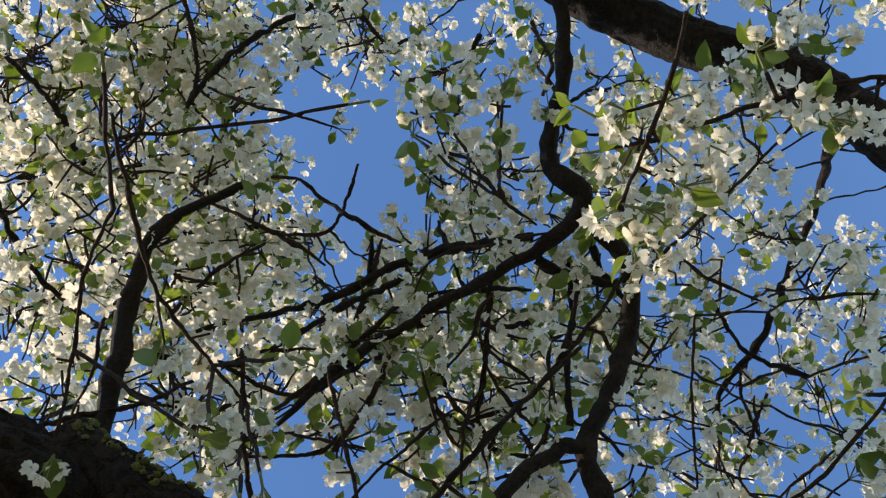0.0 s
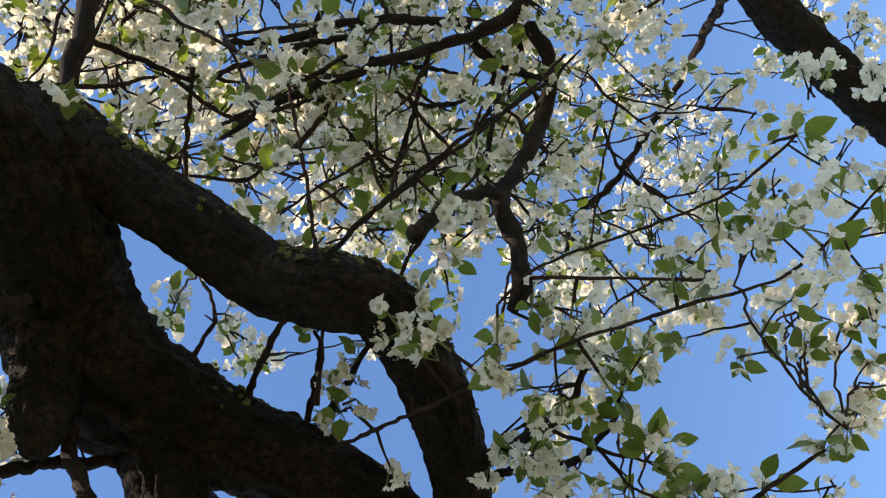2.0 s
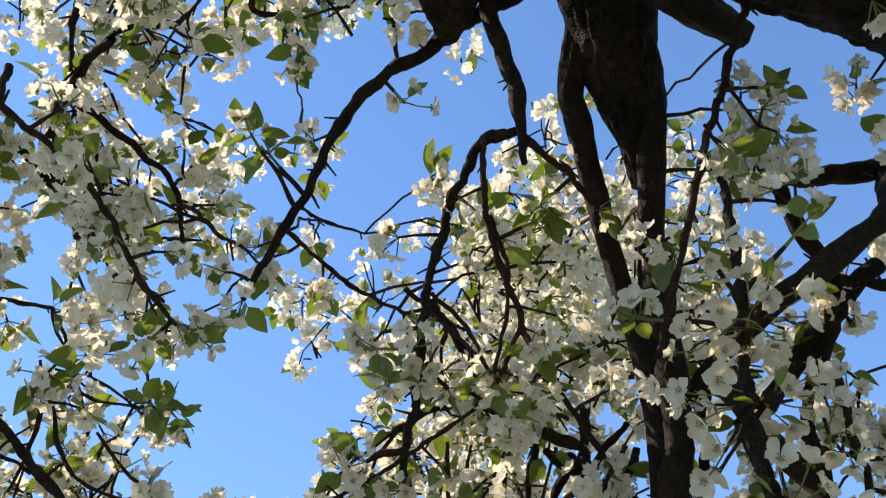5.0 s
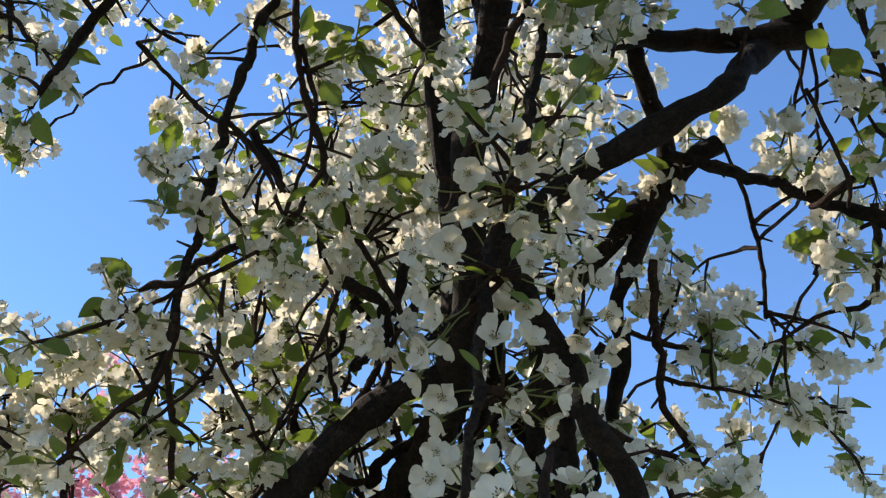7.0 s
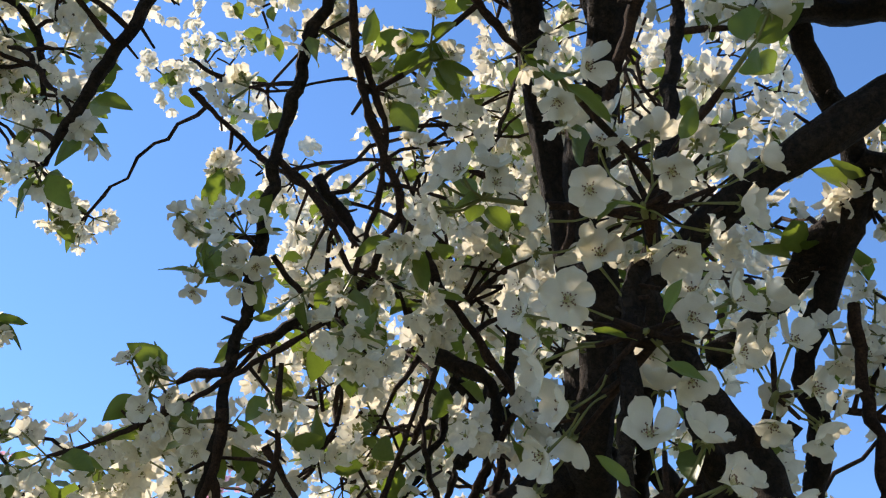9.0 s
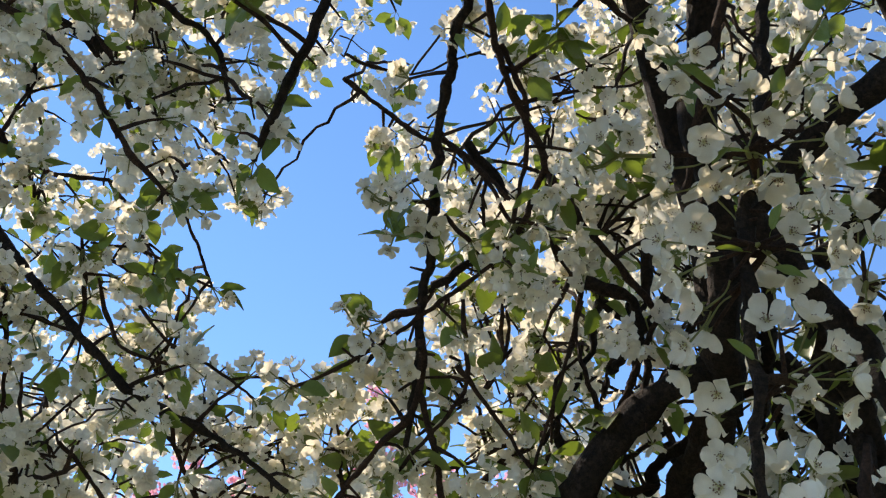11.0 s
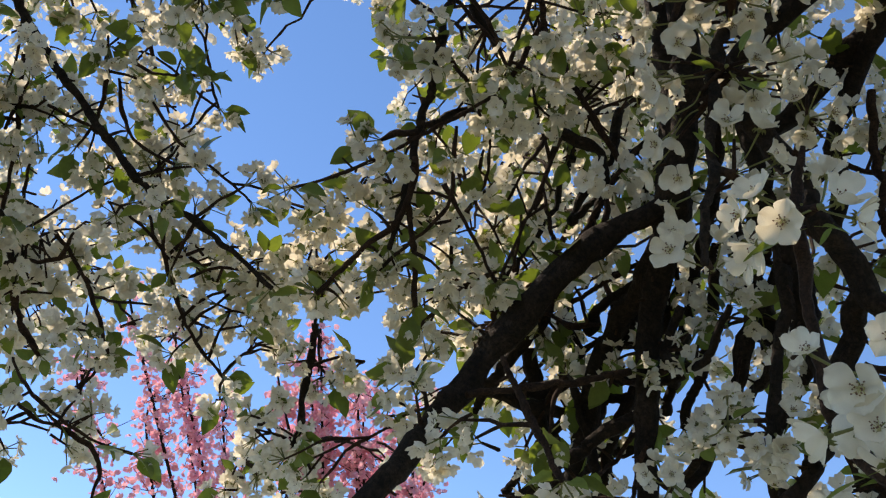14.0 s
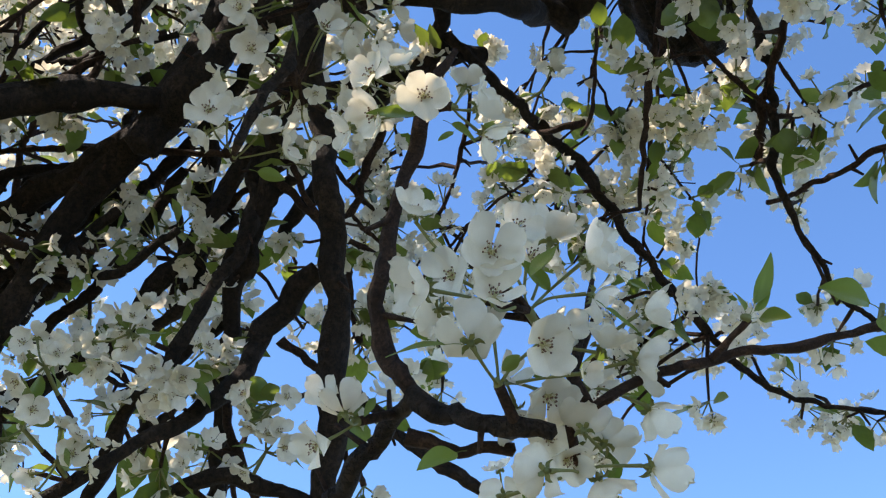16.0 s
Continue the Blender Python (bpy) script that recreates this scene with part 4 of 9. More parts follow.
grow("branch", [(0.294, -0.271, 3.500, 0.0063), (0.369, -0.397, 3.437, 0.0072), (0.468, -0.514, 3.392, 0.0064)], 6, 0.05)
grow("branch", [(0.330, -0.141, 3.424, 0.0043), (0.376, -0.244, 3.377, 0.0051), (0.422, -0.359, 3.347, 0.0052), (0.454, -0.437, 3.345, 0.0044)], 6, 0.05)
grow("branch", [(0.456, -0.131, 3.337, 0.0058), (0.476, -0.255, 3.323, 0.0059), (0.473, -0.335, 3.319, 0.0051)], 6, 0.05)
grow("branch", [(0.240, -0.242, 3.470, 0.0044), (0.304, -0.106, 3.443, 0.0051), (0.377, 0.018, 3.409, 0.0050)], 0, 0.05)
grow("branch", [(0.227, -0.201, 3.487, 0.0053), (0.365, -0.204, 3.447, 0.0053), (0.448, -0.309, 3.389, 0.0053), (0.509, -0.367, 3.353, 0.0044)], 6, 0.05)
grow("branch", [(0.718, -0.685, 3.297, 0.0065), (0.790, -0.579, 3.312, 0.0065), (0.813, -0.476, 3.340, 0.0065), (0.848, -0.306, 3.333, 0.0054)], 6, 0.05)
grow("branch", [(0.592, -0.580, 3.313, 0.0063), (0.665, -0.418, 3.347, 0.0059), (0.712, -0.292, 3.375, 0.0045)], 7, 0.05)
grow("branch", [(0.657, -0.635, 3.276, 0.0108), (0.723, -0.626, 3.239, 0.0107), (0.793, -0.636, 3.183, 0.0097)], 3, 0.05)
grow("branch", [(0.691, -0.578, 2.959, 0.0034), (0.683, -0.481, 2.993, 0.0042), (0.663, -0.389, 3.030, 0.0042), (0.635, -0.273, 3.076, 0.0046), (0.597, -0.121, 3.137, 0.0046)], 6, 0.05)
grow("branch", [(0.709, -0.769, 3.272, 0.0093), (0.788, -0.692, 3.275, 0.0074), (0.905, -0.633, 3.262, 0.0042)], 4, 0.05)
grow("branch", [(0.909, -0.640, 3.313, 0.0038), (0.941, -0.603, 3.317, 0.0043), (0.978, -0.569, 3.317, 0.0038), (0.981, -0.622, 3.299, 0.0029)], 0, 0.05)
grow("branch", [(-0.217, -0.496, 3.786, 0.0070), (-0.345, -0.586, 3.792, 0.0070), (-0.476, -0.634, 3.813, 0.0060)], 8, 0.05)
grow("branch", [(-0.355, -0.352, 3.764, 0.0076), (-0.191, -0.235, 3.757, 0.0067), (-0.055, -0.194, 3.733, 0.0057), (0.026, -0.171, 3.608, 0.0054)], 7, 0.05)
grow("branch", [(0.090, -0.250, 3.564, 0.0045), (0.127, -0.374, 3.567, 0.0046), (0.193, -0.477, 3.569, 0.0038)], 8, 0.05)
grow("branch", [(0.423, -1.191, 3.593, 0.0066), (0.421, -1.115, 3.619, 0.0055), (0.364, -1.059, 3.654, 0.0044)], 6, 0.05)
grow("branch", [(0.594, -1.070, 3.476, 0.0052), (0.573, -1.146, 3.457, 0.0052), (0.514, -1.263, 3.544, 0.0049)], 6, 0.05)
grow("branch", [(0.175, -1.211, 3.874, 0.0071), (0.273, -1.176, 3.859, 0.0059), (0.322, -1.230, 3.827, 0.0048)], 8, 0.05)
grow("branch", [(0.633, 0.247, 2.986, 0.0046), (0.574, 0.148, 2.984, 0.0038), (0.453, -0.072, 3.097, 0.0036), (0.348, -0.249, 3.215, 0.0034)], 3, 0.05)
grow("branch", [(0.559, 0.279, 3.404, 0.0054), (0.557, 0.161, 3.423, 0.0046), (0.497, 0.094, 3.494, 0.0043)], 7, 0.05)
grow("branch", [(0.779, -0.327, 3.118, 0.0065), (0.737, -0.459, 3.156, 0.0057), (0.735, -0.623, 3.219, 0.0050)], 6, 0.05)
grow("branch", [(0.656, -0.006, 3.003, 0.0049), (0.660, -0.106, 3.025, 0.0042), (0.683, -0.292, 3.005, 0.0034)], 4, 0.05)
grow("branch", [(1.314, -0.692, 3.221, 0.0069), (1.197, -0.696, 3.287, 0.0051), (1.078, -0.786, 3.324, 0.0040)], 7, 0.05)
grow("branch", [(0.543, 1.117, 2.514, 0.0043), (0.617, 1.005, 2.525, 0.0043), (0.699, 0.828, 2.498, 0.0041), (0.728, 0.735, 2.459, 0.0029)], 3, 0.05)
grow("branch", [(0.715, 1.181, 2.379, 0.0097), (0.695, 0.977, 2.502, 0.0094), (0.684, 0.846, 2.577, 0.0086), (0.668, 0.764, 2.653, 0.0086)], 5, 0.05)
grow("branch", [(0.722, 1.219, 2.266, 0.0071), (0.766, 1.089, 2.319, 0.0079), (0.774, 0.925, 2.354, 0.0075), (0.755, 0.818, 2.403, 0.0067)], 4, 0.05)
grow("branch", [(0.829, 1.039, 2.138, 0.0065), (0.807, 0.952, 2.223, 0.0065), (0.807, 0.863, 2.288, 0.0059)], 4, 0.05)
grow("branch", [(0.627, 1.100, 2.445, 0.0043), (0.673, 1.069, 2.424, 0.0043), (0.699, 1.018, 2.436, 0.0036)], 5, 0.05)
grow("branch", [(0.865, 0.902, 2.125, 0.0081), (0.822, 0.866, 2.193, 0.0075), (0.779, 0.844, 2.251, 0.0069)], 2, 0.05)
grow("branch", [(0.852, 0.823, 2.117, 0.0048), (0.806, 0.823, 2.161, 0.0048), (0.784, 0.826, 2.212, 0.0042)], 4, 0.05)
grow("branch", [(0.728, 0.758, 2.443, 0.0052), (0.768, 0.723, 2.398, 0.0048), (0.787, 0.694, 2.354, 0.0037)], 2, 0.05)
grow("branch", [(0.815, 0.718, 2.388, 0.0033), (0.864, 0.725, 2.178, 0.0036), (0.875, 0.693, 2.112, 0.0034)], 4, 0.05)
grow("branch", [(0.847, 0.702, 2.211, 0.0065), (0.861, 0.650, 2.158, 0.0062), (0.880, 0.611, 2.120, 0.0066), (0.922, 0.559, 2.087, 0.0054)], 2, 0.05)
grow("branch", [(0.804, 0.778, 2.275, 0.0056), (0.843, 0.757, 2.253, 0.0056), (0.882, 0.718, 2.213, 0.0049)], 3, 0.05)
grow("branch", [(0.759, 0.946, 2.431, 0.0043), (0.750, 0.852, 2.478, 0.0049), (0.748, 0.769, 2.494, 0.0048)], 4, 0.05)
grow("branch", [(0.762, 0.884, 2.080, 0.0073), (0.778, 0.835, 2.101, 0.0079), (0.802, 0.791, 2.111, 0.0085), (0.860, 0.740, 2.092, 0.0073)], 2, 0.05)
grow("branch", [(0.567, 1.131, 2.480, 0.0093), (0.595, 1.066, 2.501, 0.0093), (0.643, 0.979, 2.519, 0.0086), (0.660, 0.890, 2.569, 0.0079)], 4, 0.05)
grow("branch", [(0.628, 1.166, 2.475, 0.0052), (0.678, 1.118, 2.462, 0.0059), (0.690, 1.108, 2.457, 0.0037)], 2, 0.05)
grow("branch", [(0.660, 0.954, 2.429, 0.0070), (0.650, 0.996, 2.377, 0.0070), (0.682, 0.948, 2.344, 0.0059), (0.686, 0.856, 2.381, 0.0050)], 3, 0.05)
grow("branch", [(0.402, 0.875, 2.282, 0.0046), (0.430, 0.859, 2.209, 0.0050), (0.465, 0.848, 2.126, 0.0042)], 3, 0.05)
grow("branch", [(0.372, 0.955, 2.270, 0.0048), (0.471, 0.972, 2.299, 0.0050), (0.598, 1.003, 2.350, 0.0053)], 3, 0.05)
grow("branch", [(0.468, 1.169, 2.207, 0.0093), (0.541, 1.107, 2.265, 0.0101), (0.619, 1.058, 2.304, 0.0093)], 3, 0.05)
grow("branch", [(0.609, 1.184, 2.224, 0.0080), (0.576, 1.154, 2.326, 0.0074), (0.547, 1.131, 2.401, 0.0058)], 4, 0.05)
grow("branch", [(0.707, 0.775, 2.483, 0.0093), (0.731, 0.797, 2.359, 0.0089), (0.710, 0.816, 2.256, 0.0079), (0.728, 0.871, 2.142, 0.0077)], 3, 0.05)
grow("branch", [(0.529, 1.010, 2.741, 0.0071), (0.504, 1.084, 2.650, 0.0045), (0.437, 1.117, 2.542, 0.0030)], 7, 0.05)
grow("branch", [(0.560, 0.977, 2.689, 0.0078), (0.532, 1.039, 2.615, 0.0060), (0.621, 0.896, 2.690, 0.0050)], 5, 0.05)
grow("branch", [(-0.434, 0.880, 2.941, 0.0098), (-0.487, 0.958, 2.811, 0.0107), (-0.541, 1.017, 2.711, 0.0098), (-0.604, 1.084, 2.595, 0.0089), (-0.658, 1.142, 2.495, 0.0071)], 6, 0.05)
grow("branch", [(-0.558, 1.044, 2.852, 0.0057), (-0.560, 1.156, 2.675, 0.0057), (-0.529, 1.196, 2.524, 0.0060), (-0.512, 1.230, 2.381, 0.0062), (-0.534, 1.309, 2.252, 0.0062)], 6, 0.05)
grow("branch", [(-0.507, 1.254, 2.343, 0.0054), (-0.481, 1.285, 2.299, 0.0049), (-0.454, 1.315, 2.255, 0.0045)], 6, 0.05)
grow("branch", [(-0.371, 1.067, 2.844, 0.0038), (-0.368, 1.134, 2.740, 0.0038), (-0.374, 1.205, 2.627, 0.0033)], 8, 0.05)
grow("branch", [(-0.355, 1.242, 2.572, 0.0057), (-0.335, 1.295, 2.492, 0.0057), (-0.292, 1.335, 2.436, 0.0052)], 6, 0.05)
grow("branch", [(-0.453, 1.124, 2.556, 0.0062), (-0.391, 1.127, 2.560, 0.0067), (-0.337, 1.127, 2.569, 0.0054)], 6, 0.05)
grow("branch", [(-0.289, 1.227, 2.606, 0.0033), (-0.242, 1.261, 2.560, 0.0033), (-0.204, 1.304, 2.498, 0.0038), (-0.185, 1.336, 2.450, 0.0033)], 6, 0.05)
grow("branch", [(-0.118, 1.244, 2.605, 0.0038), (-0.062, 1.314, 2.503, 0.0033), (0.004, 1.360, 2.442, 0.0029)], 5, 0.05)
grow("branch", [(0.151, 1.224, 2.491, 0.0062), (0.151, 1.277, 2.408, 0.0062), (0.142, 1.334, 2.317, 0.0054)], 4, 0.05)
grow("branch", [(0.517, 1.054, 2.815, 0.0040), (0.499, 1.110, 2.724, 0.0040), (0.463, 1.170, 2.624, 0.0036), (0.443, 1.192, 2.586, 0.0036)], 3, 0.05)
grow("branch", [(0.340, 0.875, 2.882, 0.0067), (0.398, 0.919, 2.821, 0.0075), (0.414, 0.961, 2.758, 0.0058)], 4, 0.05)
grow("branch", [(0.448, 0.927, 2.816, 0.0067), (0.373, 0.953, 2.764, 0.0067), (0.290, 0.976, 2.715, 0.0058)], 4, 0.05)
grow("branch", [(0.583, 0.922, 2.752, 0.0064), (0.567, 0.977, 2.663, 0.0080), (0.511, 0.960, 2.681, 0.0064)], 3, 0.05)
grow("branch", [(0.639, 0.925, 2.662, 0.0062), (0.615, 0.961, 2.602, 0.0062), (0.577, 0.987, 2.555, 0.0054)], 2, 0.05)
grow("branch", [(0.546, 1.104, 2.553, 0.0092), (0.504, 1.142, 2.488, 0.0100), (0.438, 1.191, 2.401, 0.0092), (0.404, 1.219, 2.351, 0.0067)], 2, 0.05)
grow("branch", [(0.421, 1.198, 2.386, 0.0075), (0.512, 1.200, 2.397, 0.0083), (0.612, 1.192, 2.426, 0.0092), (0.678, 1.192, 2.436, 0.0092)], 2, 0.05)
grow("branch", [(0.604, 1.202, 2.408, 0.0108), (0.612, 1.239, 2.352, 0.0117), (0.670, 1.252, 2.341, 0.0100), (0.678, 1.230, 2.376, 0.0083)], 1, 0.05)
grow("branch", [(0.528, 1.287, 2.265, 0.0125), (0.586, 1.273, 2.295, 0.0125), (0.628, 1.244, 2.346, 0.0108)], 1, 0.05)
grow("branch", [(0.612, 1.118, 2.542, 0.0100), (0.637, 1.147, 2.501, 0.0075), (0.679, 1.163, 2.481, 0.0042)], 1, 0.05)
grow("branch", [(0.529, 1.134, 2.503, 0.0042), (0.562, 1.155, 2.477, 0.0042), (0.579, 1.169, 2.456, 0.0029)], 4, 0.05)
grow("branch", [(0.531, 1.244, 2.426, 0.0103), (0.557, 1.292, 2.354, 0.0095), (0.565, 1.339, 2.282, 0.0095)], 1, 0.05)
grow("limb", [(0.668, 1.002, 2.583, 0.0094), (0.627, 1.093, 2.472, 0.0108), (0.596, 1.187, 2.357, 0.0109), (0.576, 1.263, 2.233, 0.0097)], 0, 0.05)
grow("branch", [(0.685, 1.007, 2.503, 0.0076), (0.645, 1.092, 2.401, 0.0085), (0.620, 1.168, 2.316, 0.0086), (0.615, 1.236, 2.226, 0.0079)], 0, 0.05)
grow("branch", [(0.491, 1.181, 2.462, 0.0110), (0.533, 1.248, 2.364, 0.0118), (0.575, 1.314, 2.266, 0.0110)], 0, 0.05)
grow("branch", [(0.713, 1.097, 2.404, 0.0077), (0.624, 1.143, 2.373, 0.0087), (0.516, 1.195, 2.368, 0.0090), (0.429, 1.194, 2.394, 0.0067)], 0, 0.05)
grow("branch", [(0.482, 1.303, 2.269, 0.0076), (0.525, 1.265, 2.335, 0.0076), (0.595, 1.206, 2.401, 0.0067), (0.629, 1.173, 2.458, 0.0050)], 2, 0.05)
grow("branch", [(0.521, -0.211, 3.555, 0.0026), (0.484, -0.136, 3.547, 0.0051), (0.418, -0.095, 3.572, 0.0038), (0.351, -0.064, 3.629, 0.0025)], 4, 0.05)
grow("branch", [(0.537, -0.170, 3.378, 0.0022), (0.485, -0.158, 3.417, 0.0036), (0.439, -0.148, 3.485, 0.0035), (0.387, -0.133, 3.533, 0.0030), (0.349, -0.097, 3.603, 0.0025), (0.321, -0.046, 3.648, 0.0022)], 4, 0.05)
grow("branch", [(0.898, -0.341, 3.400, 0.0022), (0.951, -0.290, 3.441, 0.0041), (0.988, -0.230, 3.475, 0.0040), (1.010, -0.166, 3.514, 0.0034), (1.017, -0.102, 3.569, 0.0028), (1.026, -0.034, 3.608, 0.0022)], 4, 0.05)
grow("branch", [(0.708, -0.483, 3.291, 0.0022), (0.650, -0.476, 3.315, 0.0037), (0.594, -0.479, 3.352, 0.0033), (0.531, -0.466, 3.367, 0.0026), (0.478, -0.439, 3.392, 0.0022)], 4, 0.05)
grow("branch", [(0.498, -0.684, 3.503, 0.0031), (0.515, -0.649, 3.474, 0.0061), (0.535, -0.622, 3.447, 0.0057), (0.570, -0.611, 3.487, 0.0049), (0.595, -0.589, 3.493, 0.0040), (0.635, -0.580, 3.523, 0.0032)], 4, 0.05)
grow("branch", [(0.850, -0.473, 3.466, 0.0033), (0.884, -0.438, 3.469, 0.0067), (0.888, -0.389, 3.453, 0.0062), (0.906, -0.352, 3.509, 0.0054), (0.922, -0.307, 3.525, 0.0044), (0.954, -0.267, 3.578, 0.0034)], 4, 0.05)
grow("branch", [(0.385, -0.321, 3.541, 0.0024), (0.295, -0.272, 3.548, 0.0047), (0.228, -0.199, 3.547, 0.0034), (0.225, -0.108, 3.626, 0.0024)], 4, 0.05)
grow("branch", [(0.651, -0.690, 3.246, 0.0022), (0.599, -0.646, 3.240, 0.0043), (0.552, -0.604, 3.241, 0.0041), (0.518, -0.593, 3.303, 0.0035), (0.475, -0.549, 3.307, 0.0028), (0.463, -0.506, 3.348, 0.0022)], 4, 0.05)
grow("branch", [(0.607, -0.281, 3.532, 0.0023), (0.568, -0.249, 3.605, 0.0047), (0.511, -0.205, 3.606, 0.0035), (0.476, -0.162, 3.680, 0.0024)], 4, 0.05)
grow("branch", [(0.566, -0.464, 3.399, 0.0029), (0.531, -0.436, 3.434, 0.0058), (0.502, -0.387, 3.440, 0.0054), (0.470, -0.354, 3.474, 0.0046), (0.436, -0.338, 3.539, 0.0038), (0.394, -0.324, 3.597, 0.0030)], 4, 0.05)
grow("branch", [(0.775, -0.385, 3.235, 0.0022), (0.723, -0.416, 3.283, 0.0042), (0.650, -0.427, 3.295, 0.0032), (0.594, -0.469, 3.328, 0.0022)], 4, 0.05)
grow("branch", [(0.313, -0.474, 3.479, 0.0027), (0.249, -0.480, 3.483, 0.0054), (0.187, -0.488, 3.510, 0.0052), (0.122, -0.490, 3.517, 0.0043), (0.061, -0.501, 3.569, 0.0036), (-0.002, -0.523, 3.613, 0.0028)], 4, 0.05)
grow("branch", [(0.409, -0.599, 3.536, 0.0028), (0.419, -0.555, 3.551, 0.0057), (0.422, -0.500, 3.522, 0.0052), (0.421, -0.448, 3.503, 0.0044), (0.426, -0.404, 3.520, 0.0036), (0.431, -0.360, 3.534, 0.0028)], 2, 0.05)
grow("branch", [(0.422, -0.572, 3.415, 0.0029), (0.365, -0.574, 3.435, 0.0059), (0.299, -0.567, 3.410, 0.0054), (0.246, -0.586, 3.458, 0.0047), (0.187, -0.598, 3.453, 0.0038), (0.134, -0.585, 3.486, 0.0029)], 0, 0.05)
grow("branch", [(0.368, -0.569, 3.454, 0.0032), (0.404, -0.517, 3.492, 0.0065), (0.437, -0.462, 3.537, 0.0050), (0.423, -0.387, 3.521, 0.0033)], 2, 0.05)
grow("branch", [(0.610, -0.681, 3.230, 0.0022), (0.529, -0.682, 3.215, 0.0038), (0.474, -0.726, 3.267, 0.0029), (0.407, -0.745, 3.312, 0.0022)], 4, 0.05)
grow("branch", [(0.589, -0.522, 3.247, 0.0022), (0.581, -0.477, 3.252, 0.0043), (0.586, -0.432, 3.255, 0.0038), (0.585, -0.393, 3.279, 0.0030), (0.576, -0.351, 3.291, 0.0022)], 4, 0.05)
grow("branch", [(0.804, -0.333, 3.296, 0.0023), (0.715, -0.351, 3.270, 0.0045), (0.643, -0.385, 3.255, 0.0033), (0.600, -0.446, 3.263, 0.0022)], 4, 0.05)
grow("branch", [(0.789, -0.601, 3.422, 0.0033), (0.750, -0.552, 3.422, 0.0065), (0.718, -0.533, 3.471, 0.0057), (0.654, -0.507, 3.453, 0.0044), (0.599, -0.497, 3.461, 0.0032)], 4, 0.05)
grow("branch", [(0.795, -0.404, 3.360, 0.0024), (0.721, -0.327, 3.363, 0.0047), (0.660, -0.262, 3.403, 0.0035), (0.628, -0.183, 3.456, 0.0023)], 4, 0.05)
grow("branch", [(0.705, -0.602, 3.359, 0.0032), (0.634, -0.577, 3.432, 0.0064), (0.541, -0.518, 3.427, 0.0047), (0.488, -0.457, 3.494, 0.0032)], 4, 0.05)
grow("branch", [(0.814, -0.405, 3.428, 0.0022), (0.797, -0.355, 3.421, 0.0042), (0.783, -0.311, 3.434, 0.0040), (0.791, -0.265, 3.440, 0.0034), (0.803, -0.221, 3.455, 0.0028), (0.778, -0.172, 3.425, 0.0022)], 4, 0.05)
grow("branch", [(0.337, -0.210, 3.669, 0.0028), (0.288, -0.146, 3.677, 0.0054), (0.245, -0.087, 3.728, 0.0048), (0.200, -0.032, 3.814, 0.0039), (0.179, 0.044, 3.885, 0.0029)], 5, 0.05)
grow("branch", [(0.070, -0.100, 3.861, 0.0023), (0.153, -0.102, 3.828, 0.0046), (0.234, -0.092, 3.774, 0.0040), (0.313, -0.093, 3.722, 0.0031), (0.396, -0.087, 3.701, 0.0022)], 5, 0.05)
grow("branch", [(0.003, -0.375, 3.780, 0.0026), (-0.053, -0.359, 3.833, 0.0051), (-0.087, -0.317, 3.908, 0.0046), (-0.146, -0.301, 3.893, 0.0036), (-0.206, -0.291, 3.908, 0.0026)], 5, 0.05)
grow("branch", [(0.122, -0.131, 3.826, 0.0031), (0.177, -0.120, 3.798, 0.0060), (0.235, -0.111, 3.780, 0.0053), (0.290, -0.128, 3.776, 0.0042), (0.352, -0.114, 3.800, 0.0031)], 5, 0.05)
grow("branch", [(0.121, -0.246, 3.684, 0.0028), (0.152, -0.192, 3.711, 0.0058), (0.192, -0.142, 3.684, 0.0054), (0.240, -0.101, 3.686, 0.0045), (0.262, -0.044, 3.652, 0.0036), (0.305, 0.005, 3.691, 0.0028)], 5, 0.05)
grow("branch", [(-0.061, -0.686, 3.486, 0.0022), (0.027, -0.680, 3.438, 0.0039), (0.114, -0.710, 3.440, 0.0030), (0.205, -0.734, 3.449, 0.0022)], 5, 0.05)
grow("branch", [(-0.249, -0.361, 3.591, 0.0022), (-0.261, -0.309, 3.598, 0.0034), (-0.303, -0.279, 3.645, 0.0026), (-0.357, -0.273, 3.665, 0.0022)], 5, 0.05)
grow("branch", [(0.023, -0.047, 3.799, 0.0030), (0.011, -0.020, 3.760, 0.0059), (-0.007, 0.002, 3.767, 0.0056), (-0.026, 0.024, 3.823, 0.0048), (-0.031, 0.054, 3.862, 0.0039), (-0.045, 0.079, 3.872, 0.0030)], 5, 0.05)
grow("branch", [(-0.014, -0.543, 3.631, 0.0022), (-0.089, -0.516, 3.658, 0.0038), (-0.149, -0.466, 3.676, 0.0033), (-0.225, -0.458, 3.674, 0.0025), (-0.303, -0.495, 3.705, 0.0022)], 5, 0.05)
grow("branch", [(-0.033, -0.611, 3.715, 0.0022), (-0.067, -0.588, 3.779, 0.0044), (-0.108, -0.559, 3.793, 0.0042), (-0.147, -0.527, 3.789, 0.0034), (-0.176, -0.494, 3.841, 0.0028), (-0.193, -0.451, 3.883, 0.0022)], 5, 0.05)
grow("branch", [(-0.411, -0.595, 3.767, 0.0022), (-0.488, -0.576, 3.823, 0.0039), (-0.552, -0.543, 3.808, 0.0029), (-0.628, -0.557, 3.820, 0.0022)], 5, 0.05)
grow("branch", [(-0.013, -0.233, 3.561, 0.0022), (-0.014, -0.174, 3.532, 0.0042), (0.005, -0.118, 3.511, 0.0039), (0.014, -0.063, 3.483, 0.0032), (0.016, -0.010, 3.502, 0.0026), (0.035, 0.043, 3.560, 0.0022)], 5, 0.05)
